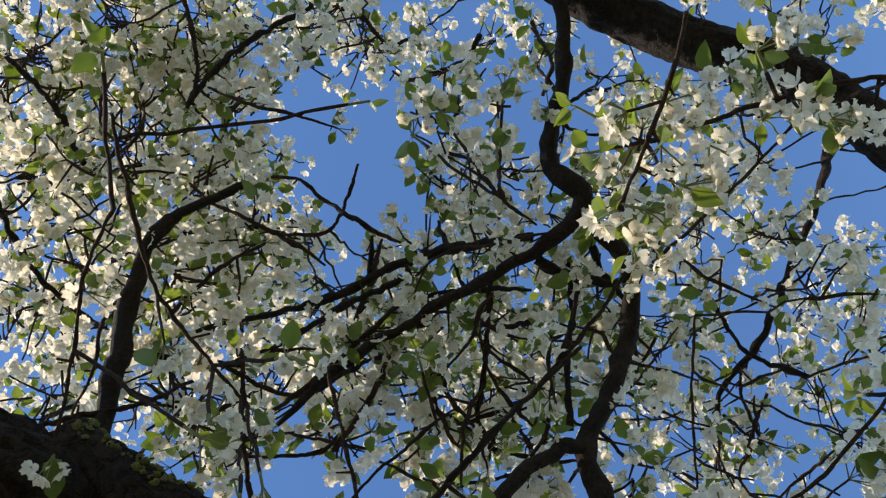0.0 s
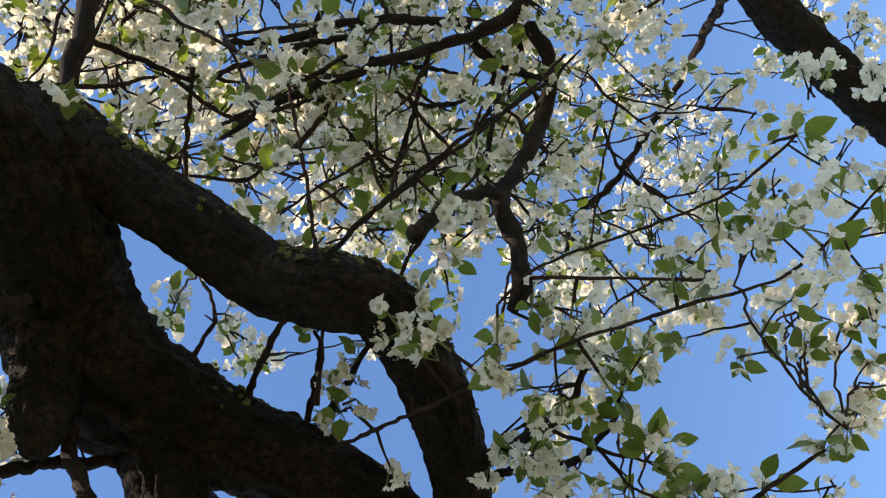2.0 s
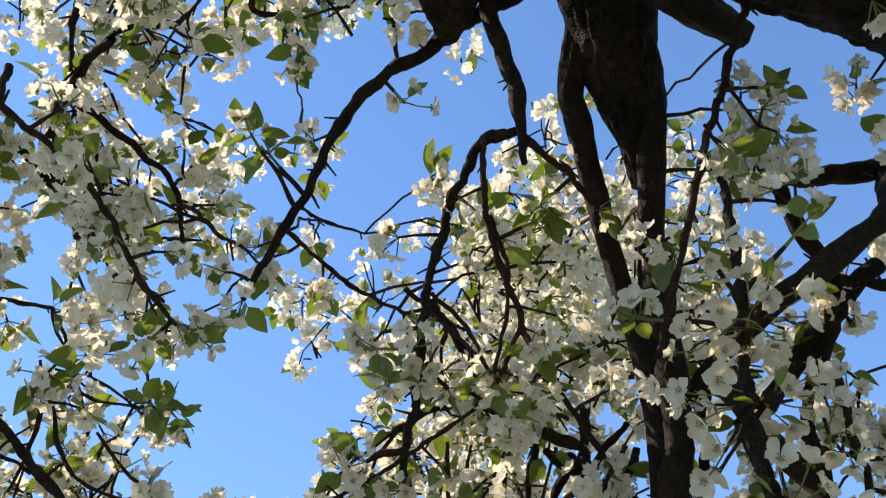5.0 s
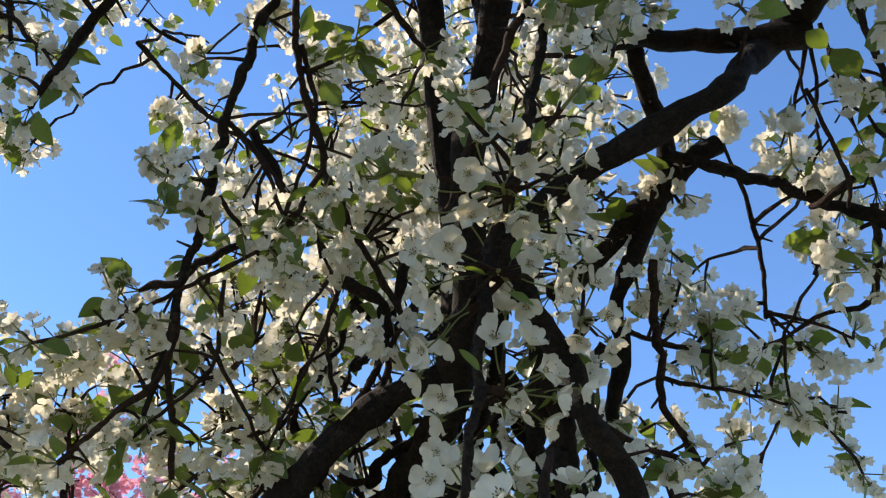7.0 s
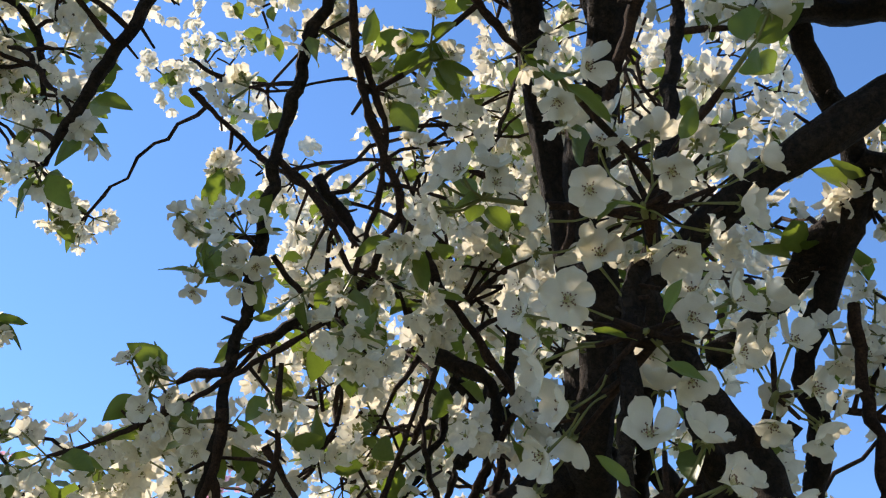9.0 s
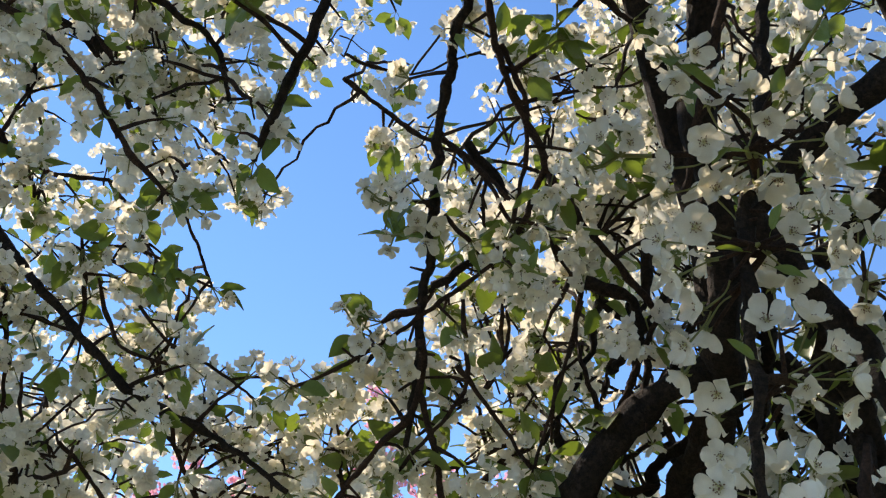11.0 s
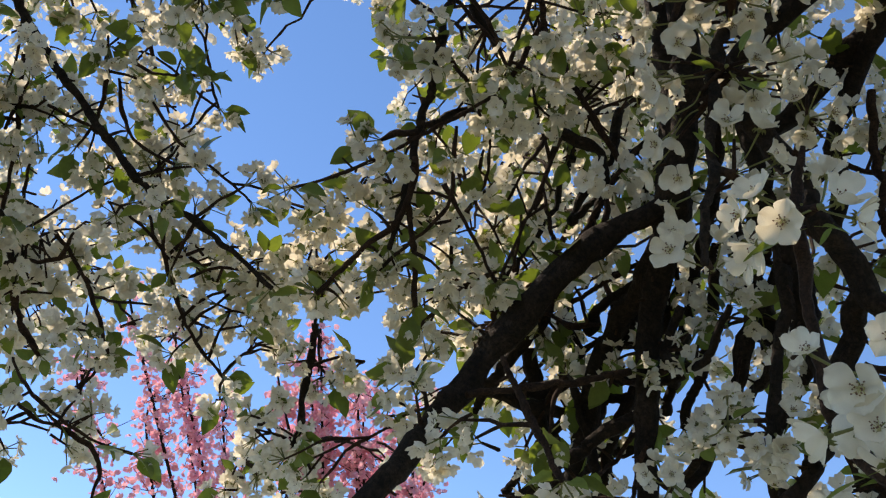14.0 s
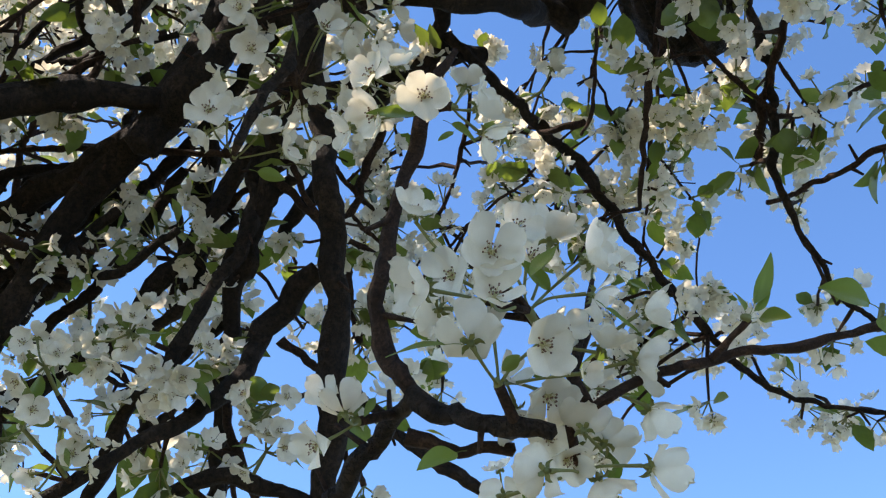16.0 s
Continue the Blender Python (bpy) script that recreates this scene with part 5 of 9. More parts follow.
grow("branch", [(-0.235, -0.644, 3.574, 0.0022), (-0.229, -0.577, 3.547, 0.0035), (-0.203, -0.532, 3.569, 0.0034), (-0.154, -0.513, 3.574, 0.0028), (-0.103, -0.468, 3.520, 0.0022), (-0.067, -0.434, 3.547, 0.0022)], 5, 0.05)
grow("branch", [(-0.165, -0.660, 3.727, 0.0023), (-0.144, -0.605, 3.698, 0.0045), (-0.152, -0.565, 3.729, 0.0040), (-0.177, -0.539, 3.795, 0.0032), (-0.198, -0.502, 3.830, 0.0023)], 5, 0.05)
grow("branch", [(0.329, -0.856, 3.459, 0.0022), (0.393, -0.847, 3.417, 0.0032), (0.461, -0.841, 3.397, 0.0028), (0.502, -0.791, 3.439, 0.0023), (0.549, -0.734, 3.407, 0.0022)], 4, 0.05)
grow("branch", [(0.606, -1.054, 3.509, 0.0027), (0.660, -1.066, 3.520, 0.0054), (0.708, -1.063, 3.519, 0.0047), (0.767, -1.087, 3.540, 0.0038), (0.803, -1.105, 3.515, 0.0027)], 4, 0.05)
grow("branch", [(0.543, -0.814, 3.494, 0.0022), (0.546, -0.779, 3.499, 0.0044), (0.557, -0.748, 3.507, 0.0042), (0.570, -0.714, 3.502, 0.0035), (0.596, -0.692, 3.511, 0.0029), (0.621, -0.674, 3.554, 0.0023)], 4, 0.05)
grow("branch", [(0.719, -1.081, 3.594, 0.0030), (0.687, -1.105, 3.563, 0.0058), (0.667, -1.153, 3.589, 0.0056), (0.620, -1.157, 3.554, 0.0046), (0.590, -1.194, 3.588, 0.0038), (0.562, -1.236, 3.615, 0.0030)], 4, 0.05)
grow("branch", [(0.255, -0.923, 3.468, 0.0023), (0.288, -0.920, 3.468, 0.0046), (0.313, -0.925, 3.436, 0.0043), (0.331, -0.934, 3.399, 0.0036), (0.347, -0.936, 3.352, 0.0029), (0.370, -0.956, 3.342, 0.0022)], 4, 0.05)
grow("branch", [(0.381, -0.859, 3.560, 0.0022), (0.502, -0.856, 3.522, 0.0041), (0.620, -0.881, 3.483, 0.0031), (0.726, -0.938, 3.441, 0.0022)], 4, 0.05)
grow("branch", [(0.667, -1.131, 3.596, 0.0022), (0.695, -1.149, 3.560, 0.0043), (0.732, -1.211, 3.582, 0.0042), (0.765, -1.225, 3.549, 0.0035), (0.781, -1.236, 3.500, 0.0028), (0.823, -1.265, 3.493, 0.0022)], 4, 0.05)
grow("branch", [(0.481, -1.143, 3.637, 0.0026), (0.475, -1.048, 3.666, 0.0051), (0.476, -0.958, 3.705, 0.0038), (0.485, -0.856, 3.716, 0.0025)], 4, 0.05)
grow("branch", [(0.845, -0.775, 3.414, 0.0022), (0.855, -0.711, 3.402, 0.0036), (0.873, -0.653, 3.380, 0.0026), (0.891, -0.596, 3.351, 0.0022)], 3, 0.05)
grow("branch", [(1.029, -0.589, 3.336, 0.0022), (0.989, -0.605, 3.328, 0.0033), (0.968, -0.628, 3.362, 0.0032), (0.919, -0.628, 3.349, 0.0027), (0.873, -0.638, 3.331, 0.0022), (0.850, -0.661, 3.365, 0.0022)], 3, 0.05)
grow("branch", [(0.855, -0.776, 3.190, 0.0022), (0.857, -0.731, 3.216, 0.0040), (0.854, -0.674, 3.214, 0.0034), (0.870, -0.635, 3.256, 0.0028), (0.873, -0.589, 3.285, 0.0022)], 3, 0.05)
grow("branch", [(0.872, -0.624, 3.238, 0.0022), (0.888, -0.590, 3.239, 0.0033), (0.906, -0.559, 3.254, 0.0032), (0.914, -0.526, 3.276, 0.0027), (0.930, -0.500, 3.318, 0.0022), (0.928, -0.472, 3.351, 0.0022)], 3, 0.05)
grow("branch", [(0.890, -0.472, 3.331, 0.0022), (0.834, -0.473, 3.371, 0.0027), (0.798, -0.446, 3.440, 0.0022), (0.751, -0.434, 3.509, 0.0022)], 3, 0.05)
grow("branch", [(0.954, -0.500, 3.330, 0.0022), (1.010, -0.485, 3.292, 0.0030), (1.081, -0.487, 3.280, 0.0022), (1.139, -0.493, 3.246, 0.0022)], 3, 0.05)
grow("branch", [(1.068, -0.699, 3.376, 0.0022), (1.041, -0.609, 3.377, 0.0032), (1.036, -0.536, 3.422, 0.0024), (1.016, -0.459, 3.452, 0.0022)], 3, 0.05)
grow("branch", [(0.937, -0.789, 3.249, 0.0023), (1.009, -0.770, 3.229, 0.0045), (1.081, -0.769, 3.202, 0.0034), (1.165, -0.776, 3.193, 0.0023)], 1, 0.05)
grow("branch", [(1.478, -0.775, 3.743, 0.0025), (1.524, -0.784, 3.722, 0.0039), (1.548, -0.820, 3.691, 0.0037), (1.609, -0.869, 3.703, 0.0032), (1.631, -0.900, 3.666, 0.0026), (1.702, -0.916, 3.675, 0.0025)], 4, 0.05)
grow("branch", [(1.353, -0.733, 3.538, 0.0022), (1.309, -0.688, 3.534, 0.0031), (1.303, -0.670, 3.594, 0.0030), (1.304, -0.621, 3.603, 0.0025), (1.287, -0.584, 3.632, 0.0023), (1.231, -0.547, 3.617, 0.0022)], 4, 0.05)
grow("branch", [(1.460, -1.114, 3.527, 0.0024), (1.356, -1.119, 3.554, 0.0037), (1.234, -1.104, 3.552, 0.0027), (1.156, -1.151, 3.612, 0.0024)], 4, 0.05)
grow("branch", [(1.638, -0.864, 3.760, 0.0025), (1.653, -0.749, 3.793, 0.0044), (1.672, -0.633, 3.819, 0.0033), (1.708, -0.519, 3.844, 0.0025)], 4, 0.05)
grow("branch", [(1.657, -0.700, 3.445, 0.0022), (1.629, -0.636, 3.464, 0.0041), (1.620, -0.582, 3.507, 0.0040), (1.585, -0.521, 3.523, 0.0033), (1.583, -0.456, 3.548, 0.0027), (1.543, -0.384, 3.534, 0.0022)], 4, 0.05)
grow("branch", [(1.278, -1.026, 3.628, 0.0024), (1.280, -0.981, 3.616, 0.0033), (1.275, -0.928, 3.585, 0.0031), (1.275, -0.883, 3.570, 0.0026), (1.302, -0.859, 3.611, 0.0023), (1.316, -0.827, 3.630, 0.0023)], 1, 0.05)
grow("branch", [(1.569, -0.776, 3.726, 0.0026), (1.614, -0.719, 3.748, 0.0053), (1.625, -0.648, 3.741, 0.0050), (1.621, -0.577, 3.754, 0.0042), (1.666, -0.523, 3.758, 0.0034), (1.752, -0.490, 3.794, 0.0027)], 4, 0.05)
grow("branch", [(1.400, -1.120, 3.391, 0.0022), (1.361, -0.990, 3.405, 0.0033), (1.323, -0.909, 3.485, 0.0025), (1.259, -0.831, 3.551, 0.0023)], 4, 0.05)
grow("branch", [(-0.540, 0.936, 2.635, 0.0026), (-0.549, 0.990, 2.603, 0.0053), (-0.522, 0.999, 2.543, 0.0045), (-0.513, 1.021, 2.492, 0.0035), (-0.501, 1.017, 2.430, 0.0025)], 4, 0.05)
grow("branch", [(-0.461, 0.850, 2.820, 0.0024), (-0.501, 0.854, 2.815, 0.0048), (-0.555, 0.874, 2.826, 0.0047), (-0.572, 0.850, 2.798, 0.0039), (-0.628, 0.864, 2.814, 0.0032), (-0.636, 0.829, 2.822, 0.0024)], 4, 0.05)
grow("branch", [(-0.862, 1.080, 2.608, 0.0030), (-0.899, 1.145, 2.573, 0.0061), (-0.892, 1.160, 2.511, 0.0052), (-0.890, 1.205, 2.464, 0.0041), (-0.920, 1.239, 2.414, 0.0030)], 4, 0.05)
grow("branch", [(-0.676, 0.897, 2.677, 0.0022), (-0.686, 0.937, 2.661, 0.0042), (-0.701, 0.984, 2.648, 0.0037), (-0.705, 0.992, 2.611, 0.0029), (-0.725, 1.012, 2.583, 0.0022)], 4, 0.05)
grow("branch", [(-0.435, 0.939, 3.066, 0.0029), (-0.387, 0.962, 3.012, 0.0058), (-0.346, 0.998, 2.976, 0.0051), (-0.284, 1.017, 2.958, 0.0039), (-0.217, 1.021, 2.953, 0.0028)], 4, 0.05)
grow("branch", [(-0.620, 0.893, 2.932, 0.0022), (-0.640, 0.880, 2.880, 0.0038), (-0.657, 0.853, 2.833, 0.0028), (-0.736, 0.875, 2.850, 0.0022)], 4, 0.05)
grow("branch", [(-0.924, 1.059, 2.576, 0.0024), (-0.903, 1.093, 2.565, 0.0049), (-0.899, 1.130, 2.540, 0.0043), (-0.936, 1.172, 2.514, 0.0035), (-0.983, 1.230, 2.492, 0.0026)], 4, 0.05)
grow("branch", [(-0.810, 0.976, 2.591, 0.0022), (-0.790, 1.010, 2.545, 0.0031), (-0.841, 1.073, 2.512, 0.0024), (-0.857, 1.098, 2.458, 0.0022)], 4, 0.05)
grow("branch", [(-0.760, 0.911, 2.947, 0.0022), (-0.743, 0.932, 2.896, 0.0043), (-0.698, 0.937, 2.838, 0.0031), (-0.698, 0.993, 2.824, 0.0022)], 4, 0.05)
grow("branch", [(-0.564, 1.084, 2.688, 0.0022), (-0.535, 1.144, 2.676, 0.0042), (-0.495, 1.196, 2.664, 0.0037), (-0.516, 1.271, 2.629, 0.0030), (-0.524, 1.340, 2.588, 0.0022)], 4, 0.05)
grow("branch", [(-0.466, 0.872, 2.904, 0.0024), (-0.483, 0.906, 2.871, 0.0048), (-0.482, 0.923, 2.820, 0.0041), (-0.479, 0.978, 2.806, 0.0033), (-0.496, 1.043, 2.790, 0.0025)], 4, 0.05)
grow("branch", [(-0.640, 0.951, 2.832, 0.0022), (-0.704, 0.954, 2.825, 0.0045), (-0.779, 0.988, 2.815, 0.0044), (-0.832, 0.986, 2.791, 0.0037), (-0.893, 0.977, 2.781, 0.0030), (-0.976, 0.992, 2.780, 0.0023)], 4, 0.05)
grow("branch", [(-0.558, 0.916, 2.716, 0.0024), (-0.539, 0.882, 2.726, 0.0048), (-0.507, 0.837, 2.726, 0.0044), (-0.479, 0.805, 2.730, 0.0036), (-0.446, 0.776, 2.734, 0.0029), (-0.419, 0.765, 2.742, 0.0022)], 4, 0.05)
grow("branch", [(-0.535, 0.821, 2.963, 0.0022), (-0.548, 0.868, 2.923, 0.0038), (-0.510, 0.907, 2.896, 0.0029), (-0.448, 0.926, 2.865, 0.0022)], 4, 0.05)
grow("branch", [(-0.691, 0.834, 2.920, 0.0022), (-0.720, 0.845, 2.908, 0.0042), (-0.748, 0.851, 2.895, 0.0040), (-0.783, 0.845, 2.904, 0.0034), (-0.800, 0.827, 2.893, 0.0027), (-0.800, 0.796, 2.866, 0.0022)], 4, 0.05)
grow("branch", [(-0.490, 0.767, 2.990, 0.0022), (-0.447, 0.773, 3.001, 0.0040), (-0.422, 0.798, 3.043, 0.0036), (-0.371, 0.774, 3.044, 0.0028), (-0.339, 0.746, 3.064, 0.0022)], 4, 0.05)
grow("branch", [(-0.903, 1.014, 2.585, 0.0022), (-0.884, 1.016, 2.544, 0.0031), (-0.884, 1.027, 2.509, 0.0027), (-0.892, 1.043, 2.478, 0.0022), (-0.891, 1.062, 2.446, 0.0022)], 4, 0.05)
grow("branch", [(-0.673, 1.030, 2.629, 0.0029), (-0.682, 1.083, 2.616, 0.0059), (-0.647, 1.081, 2.570, 0.0054), (-0.621, 1.089, 2.533, 0.0045), (-0.617, 1.132, 2.515, 0.0037), (-0.559, 1.116, 2.483, 0.0028)], 4, 0.05)
grow("branch", [(-0.317, 1.312, 2.363, 0.0022), (-0.294, 1.310, 2.345, 0.0041), (-0.288, 1.349, 2.342, 0.0040), (-0.274, 1.378, 2.341, 0.0034), (-0.256, 1.399, 2.344, 0.0028), (-0.223, 1.377, 2.328, 0.0022)], 4, 0.05)
grow("branch", [(-0.285, 1.214, 2.370, 0.0022), (-0.240, 1.204, 2.315, 0.0033), (-0.185, 1.198, 2.277, 0.0028), (-0.147, 1.259, 2.272, 0.0023), (-0.093, 1.280, 2.263, 0.0022)], 4, 0.05)
grow("branch", [(-0.284, 1.377, 2.358, 0.0022), (-0.316, 1.371, 2.336, 0.0042), (-0.356, 1.388, 2.322, 0.0040), (-0.374, 1.359, 2.288, 0.0033), (-0.429, 1.397, 2.291, 0.0027), (-0.474, 1.418, 2.283, 0.0022)], 4, 0.05)
grow("branch", [(-0.475, 1.149, 2.408, 0.0022), (-0.482, 1.143, 2.326, 0.0038), (-0.490, 1.195, 2.266, 0.0029), (-0.527, 1.207, 2.206, 0.0022)], 4, 0.05)
grow("branch", [(-0.239, 1.167, 2.573, 0.0022), (-0.271, 1.222, 2.555, 0.0044), (-0.323, 1.238, 2.553, 0.0039), (-0.383, 1.261, 2.570, 0.0031), (-0.443, 1.287, 2.576, 0.0023)], 4, 0.05)
grow("branch", [(-0.451, 1.175, 2.564, 0.0022), (-0.450, 1.194, 2.487, 0.0034), (-0.478, 1.262, 2.434, 0.0026), (-0.495, 1.285, 2.364, 0.0022)], 4, 0.05)
grow("branch", [(-0.252, 1.340, 2.338, 0.0022), (-0.216, 1.345, 2.313, 0.0041), (-0.174, 1.341, 2.291, 0.0039), (-0.158, 1.377, 2.267, 0.0033), (-0.163, 1.387, 2.228, 0.0027), (-0.169, 1.420, 2.195, 0.0022)], 4, 0.05)
grow("branch", [(-0.314, 1.328, 2.330, 0.0022), (-0.357, 1.352, 2.298, 0.0029), (-0.416, 1.376, 2.285, 0.0022), (-0.446, 1.399, 2.245, 0.0022)], 4, 0.05)
grow("branch", [(0.555, 0.929, 2.598, 0.0024), (0.554, 0.929, 2.554, 0.0047), (0.545, 0.935, 2.517, 0.0043), (0.542, 0.963, 2.507, 0.0037), (0.543, 1.024, 2.532, 0.0031), (0.530, 1.061, 2.538, 0.0024)], 2, 0.05)
grow("branch", [(0.529, 1.063, 2.624, 0.0022), (0.536, 1.114, 2.628, 0.0042), (0.521, 1.119, 2.590, 0.0039), (0.523, 1.132, 2.559, 0.0032), (0.534, 1.156, 2.539, 0.0026), (0.533, 1.151, 2.495, 0.0022)], 2, 0.05)
grow("branch", [(0.638, 0.990, 2.650, 0.0035), (0.646, 0.979, 2.585, 0.0068), (0.665, 0.981, 2.539, 0.0051), (0.677, 1.003, 2.503, 0.0033)], 2, 0.05)
grow("branch", [(0.600, 1.110, 2.671, 0.0028), (0.620, 1.196, 2.646, 0.0058), (0.648, 1.218, 2.574, 0.0043), (0.692, 1.252, 2.520, 0.0029)], 2, 0.05)
grow("branch", [(0.823, 0.912, 2.514, 0.0033), (0.849, 0.941, 2.517, 0.0068), (0.869, 0.960, 2.511, 0.0065), (0.851, 0.943, 2.466, 0.0053), (0.841, 0.927, 2.427, 0.0042), (0.826, 0.908, 2.386, 0.0031)], 2, 0.05)
grow("branch", [(0.872, 1.146, 2.221, 0.0022), (0.851, 1.168, 2.210, 0.0036), (0.823, 1.184, 2.208, 0.0027), (0.803, 1.217, 2.216, 0.0022)], 2, 0.05)
grow("branch", [(0.927, 0.949, 2.292, 0.0022), (0.971, 0.998, 2.290, 0.0044), (0.956, 0.986, 2.247, 0.0041), (0.981, 1.010, 2.229, 0.0035), (0.991, 1.006, 2.198, 0.0028), (1.022, 1.019, 2.181, 0.0022)], 2, 0.05)
grow("branch", [(0.795, 0.950, 2.428, 0.0022), (0.769, 0.966, 2.434, 0.0035), (0.752, 0.994, 2.439, 0.0033), (0.752, 1.047, 2.457, 0.0028), (0.742, 1.082, 2.456, 0.0023), (0.728, 1.112, 2.453, 0.0022)], 2, 0.05)
grow("branch", [(0.805, 0.945, 2.254, 0.0022), (0.792, 0.966, 2.252, 0.0036), (0.786, 0.999, 2.265, 0.0035), (0.745, 0.977, 2.245, 0.0028), (0.719, 0.977, 2.245, 0.0022), (0.696, 0.980, 2.246, 0.0022)], 2, 0.05)
grow("branch", [(0.586, 1.098, 2.474, 0.0025), (0.547, 1.095, 2.464, 0.0050), (0.516, 1.114, 2.488, 0.0038), (0.476, 1.090, 2.477, 0.0025)], 2, 0.05)
grow("branch", [(0.456, 1.085, 2.567, 0.0032), (0.467, 1.129, 2.546, 0.0065), (0.483, 1.116, 2.492, 0.0048), (0.512, 1.151, 2.472, 0.0032)], 2, 0.05)
grow("branch", [(0.444, 1.119, 2.492, 0.0022), (0.411, 1.114, 2.434, 0.0039), (0.393, 1.105, 2.371, 0.0033), (0.366, 1.129, 2.333, 0.0026), (0.334, 1.169, 2.309, 0.0022)], 2, 0.05)
grow("branch", [(0.628, 1.037, 2.259, 0.0023), (0.621, 1.065, 2.235, 0.0046), (0.609, 1.047, 2.190, 0.0033), (0.602, 1.039, 2.151, 0.0022)], 2, 0.05)
grow("branch", [(0.771, 1.077, 2.372, 0.0022), (0.796, 1.097, 2.348, 0.0042), (0.812, 1.061, 2.313, 0.0030), (0.858, 1.103, 2.309, 0.0022)], 2, 0.05)
grow("branch", [(0.631, 1.158, 2.369, 0.0029), (0.626, 1.231, 2.336, 0.0058), (0.631, 1.259, 2.279, 0.0043), (0.660, 1.340, 2.244, 0.0030)], 2, 0.05)
grow("branch", [(0.525, 1.033, 2.398, 0.0023), (0.523, 1.061, 2.365, 0.0045), (0.503, 1.048, 2.313, 0.0033), (0.502, 1.067, 2.276, 0.0022)], 2, 0.05)
grow("branch", [(0.692, 1.039, 2.393, 0.0028), (0.669, 1.038, 2.381, 0.0056), (0.659, 1.078, 2.388, 0.0055), (0.636, 1.070, 2.366, 0.0045), (0.605, 1.044, 2.355, 0.0036), (0.594, 1.082, 2.384, 0.0028)], 2, 0.05)
grow("branch", [(0.431, 1.124, 2.515, 0.0027), (0.427, 1.130, 2.471, 0.0054), (0.415, 1.195, 2.466, 0.0049), (0.396, 1.188, 2.418, 0.0038), (0.390, 1.206, 2.381, 0.0027)], 2, 0.05)
grow("branch", [(0.653, 1.116, 2.330, 0.0022), (0.621, 1.099, 2.287, 0.0040), (0.602, 1.125, 2.265, 0.0038), (0.567, 1.107, 2.230, 0.0031), (0.538, 1.147, 2.234, 0.0026), (0.498, 1.130, 2.214, 0.0022)], 2, 0.05)
grow("branch", [(0.623, 1.097, 2.477, 0.0026), (0.567, 1.149, 2.443, 0.0053), (0.525, 1.181, 2.380, 0.0039), (0.501, 1.234, 2.321, 0.0026)], 2, 0.05)
grow("branch", [(0.637, 1.067, 2.253, 0.0022), (0.659, 1.081, 2.227, 0.0037), (0.692, 1.100, 2.213, 0.0028), (0.707, 1.103, 2.181, 0.0022)], 2, 0.05)
grow("branch", [(0.533, 1.159, 2.313, 0.0022), (0.541, 1.140, 2.260, 0.0033), (0.561, 1.115, 2.215, 0.0030), (0.570, 1.090, 2.166, 0.0024), (0.578, 1.062, 2.119, 0.0022), (0.605, 1.090, 2.095, 0.0022)], 2, 0.05)
grow("branch", [(0.415, 1.017, 2.496, 0.0024), (0.378, 1.069, 2.497, 0.0048), (0.340, 1.061, 2.453, 0.0035), (0.311, 1.113, 2.441, 0.0024)], 2, 0.05)
grow("branch", [(0.485, 1.032, 2.669, 0.0022), (0.495, 1.029, 2.592, 0.0037), (0.528, 1.108, 2.559, 0.0029), (0.558, 1.169, 2.514, 0.0022)], 4, 0.05)
grow("branch", [(0.412, 0.955, 2.628, 0.0022), (0.380, 1.000, 2.611, 0.0028), (0.354, 1.068, 2.598, 0.0025), (0.308, 1.041, 2.556, 0.0022), (0.268, 1.012, 2.512, 0.0022)], 4, 0.05)
grow("branch", [(0.417, 1.079, 2.532, 0.0022), (0.372, 1.086, 2.524, 0.0033), (0.330, 1.131, 2.520, 0.0025), (0.284, 1.092, 2.494, 0.0022)], 4, 0.05)
grow("branch", [(0.505, 1.006, 2.788, 0.0022), (0.475, 1.001, 2.728, 0.0041), (0.447, 0.998, 2.674, 0.0029), (0.433, 1.053, 2.650, 0.0022)], 4, 0.05)
grow("branch", [(0.382, 0.921, 2.659, 0.0022), (0.390, 0.984, 2.646, 0.0027), (0.374, 0.979, 2.596, 0.0023), (0.349, 0.984, 2.559, 0.0022), (0.310, 0.970, 2.531, 0.0022)], 4, 0.05)
grow("branch", [(0.390, 1.043, 2.740, 0.0022), (0.386, 1.068, 2.708, 0.0029), (0.393, 1.127, 2.694, 0.0026), (0.412, 1.108, 2.645, 0.0022), (0.435, 1.126, 2.617, 0.0022)], 4, 0.05)
grow("branch", [(0.483, 1.017, 2.622, 0.0022), (0.454, 1.029, 2.596, 0.0027), (0.442, 1.013, 2.544, 0.0023), (0.441, 1.044, 2.516, 0.0022), (0.436, 1.099, 2.497, 0.0022)], 4, 0.05)
grow("branch", [(0.548, 1.146, 2.551, 0.0022), (0.575, 1.204, 2.539, 0.0031), (0.579, 1.191, 2.496, 0.0026), (0.592, 1.231, 2.472, 0.0022), (0.587, 1.267, 2.446, 0.0022)], 4, 0.05)
grow("branch", [(0.556, 1.141, 2.535, 0.0022), (0.545, 1.196, 2.501, 0.0040), (0.527, 1.270, 2.477, 0.0031), (0.490, 1.311, 2.449, 0.0022)], 4, 0.05)
grow("branch", [(0.478, 1.045, 2.509, 0.0022), (0.456, 1.077, 2.496, 0.0027), (0.442, 1.130, 2.484, 0.0022), (0.409, 1.161, 2.484, 0.0022)], 4, 0.05)
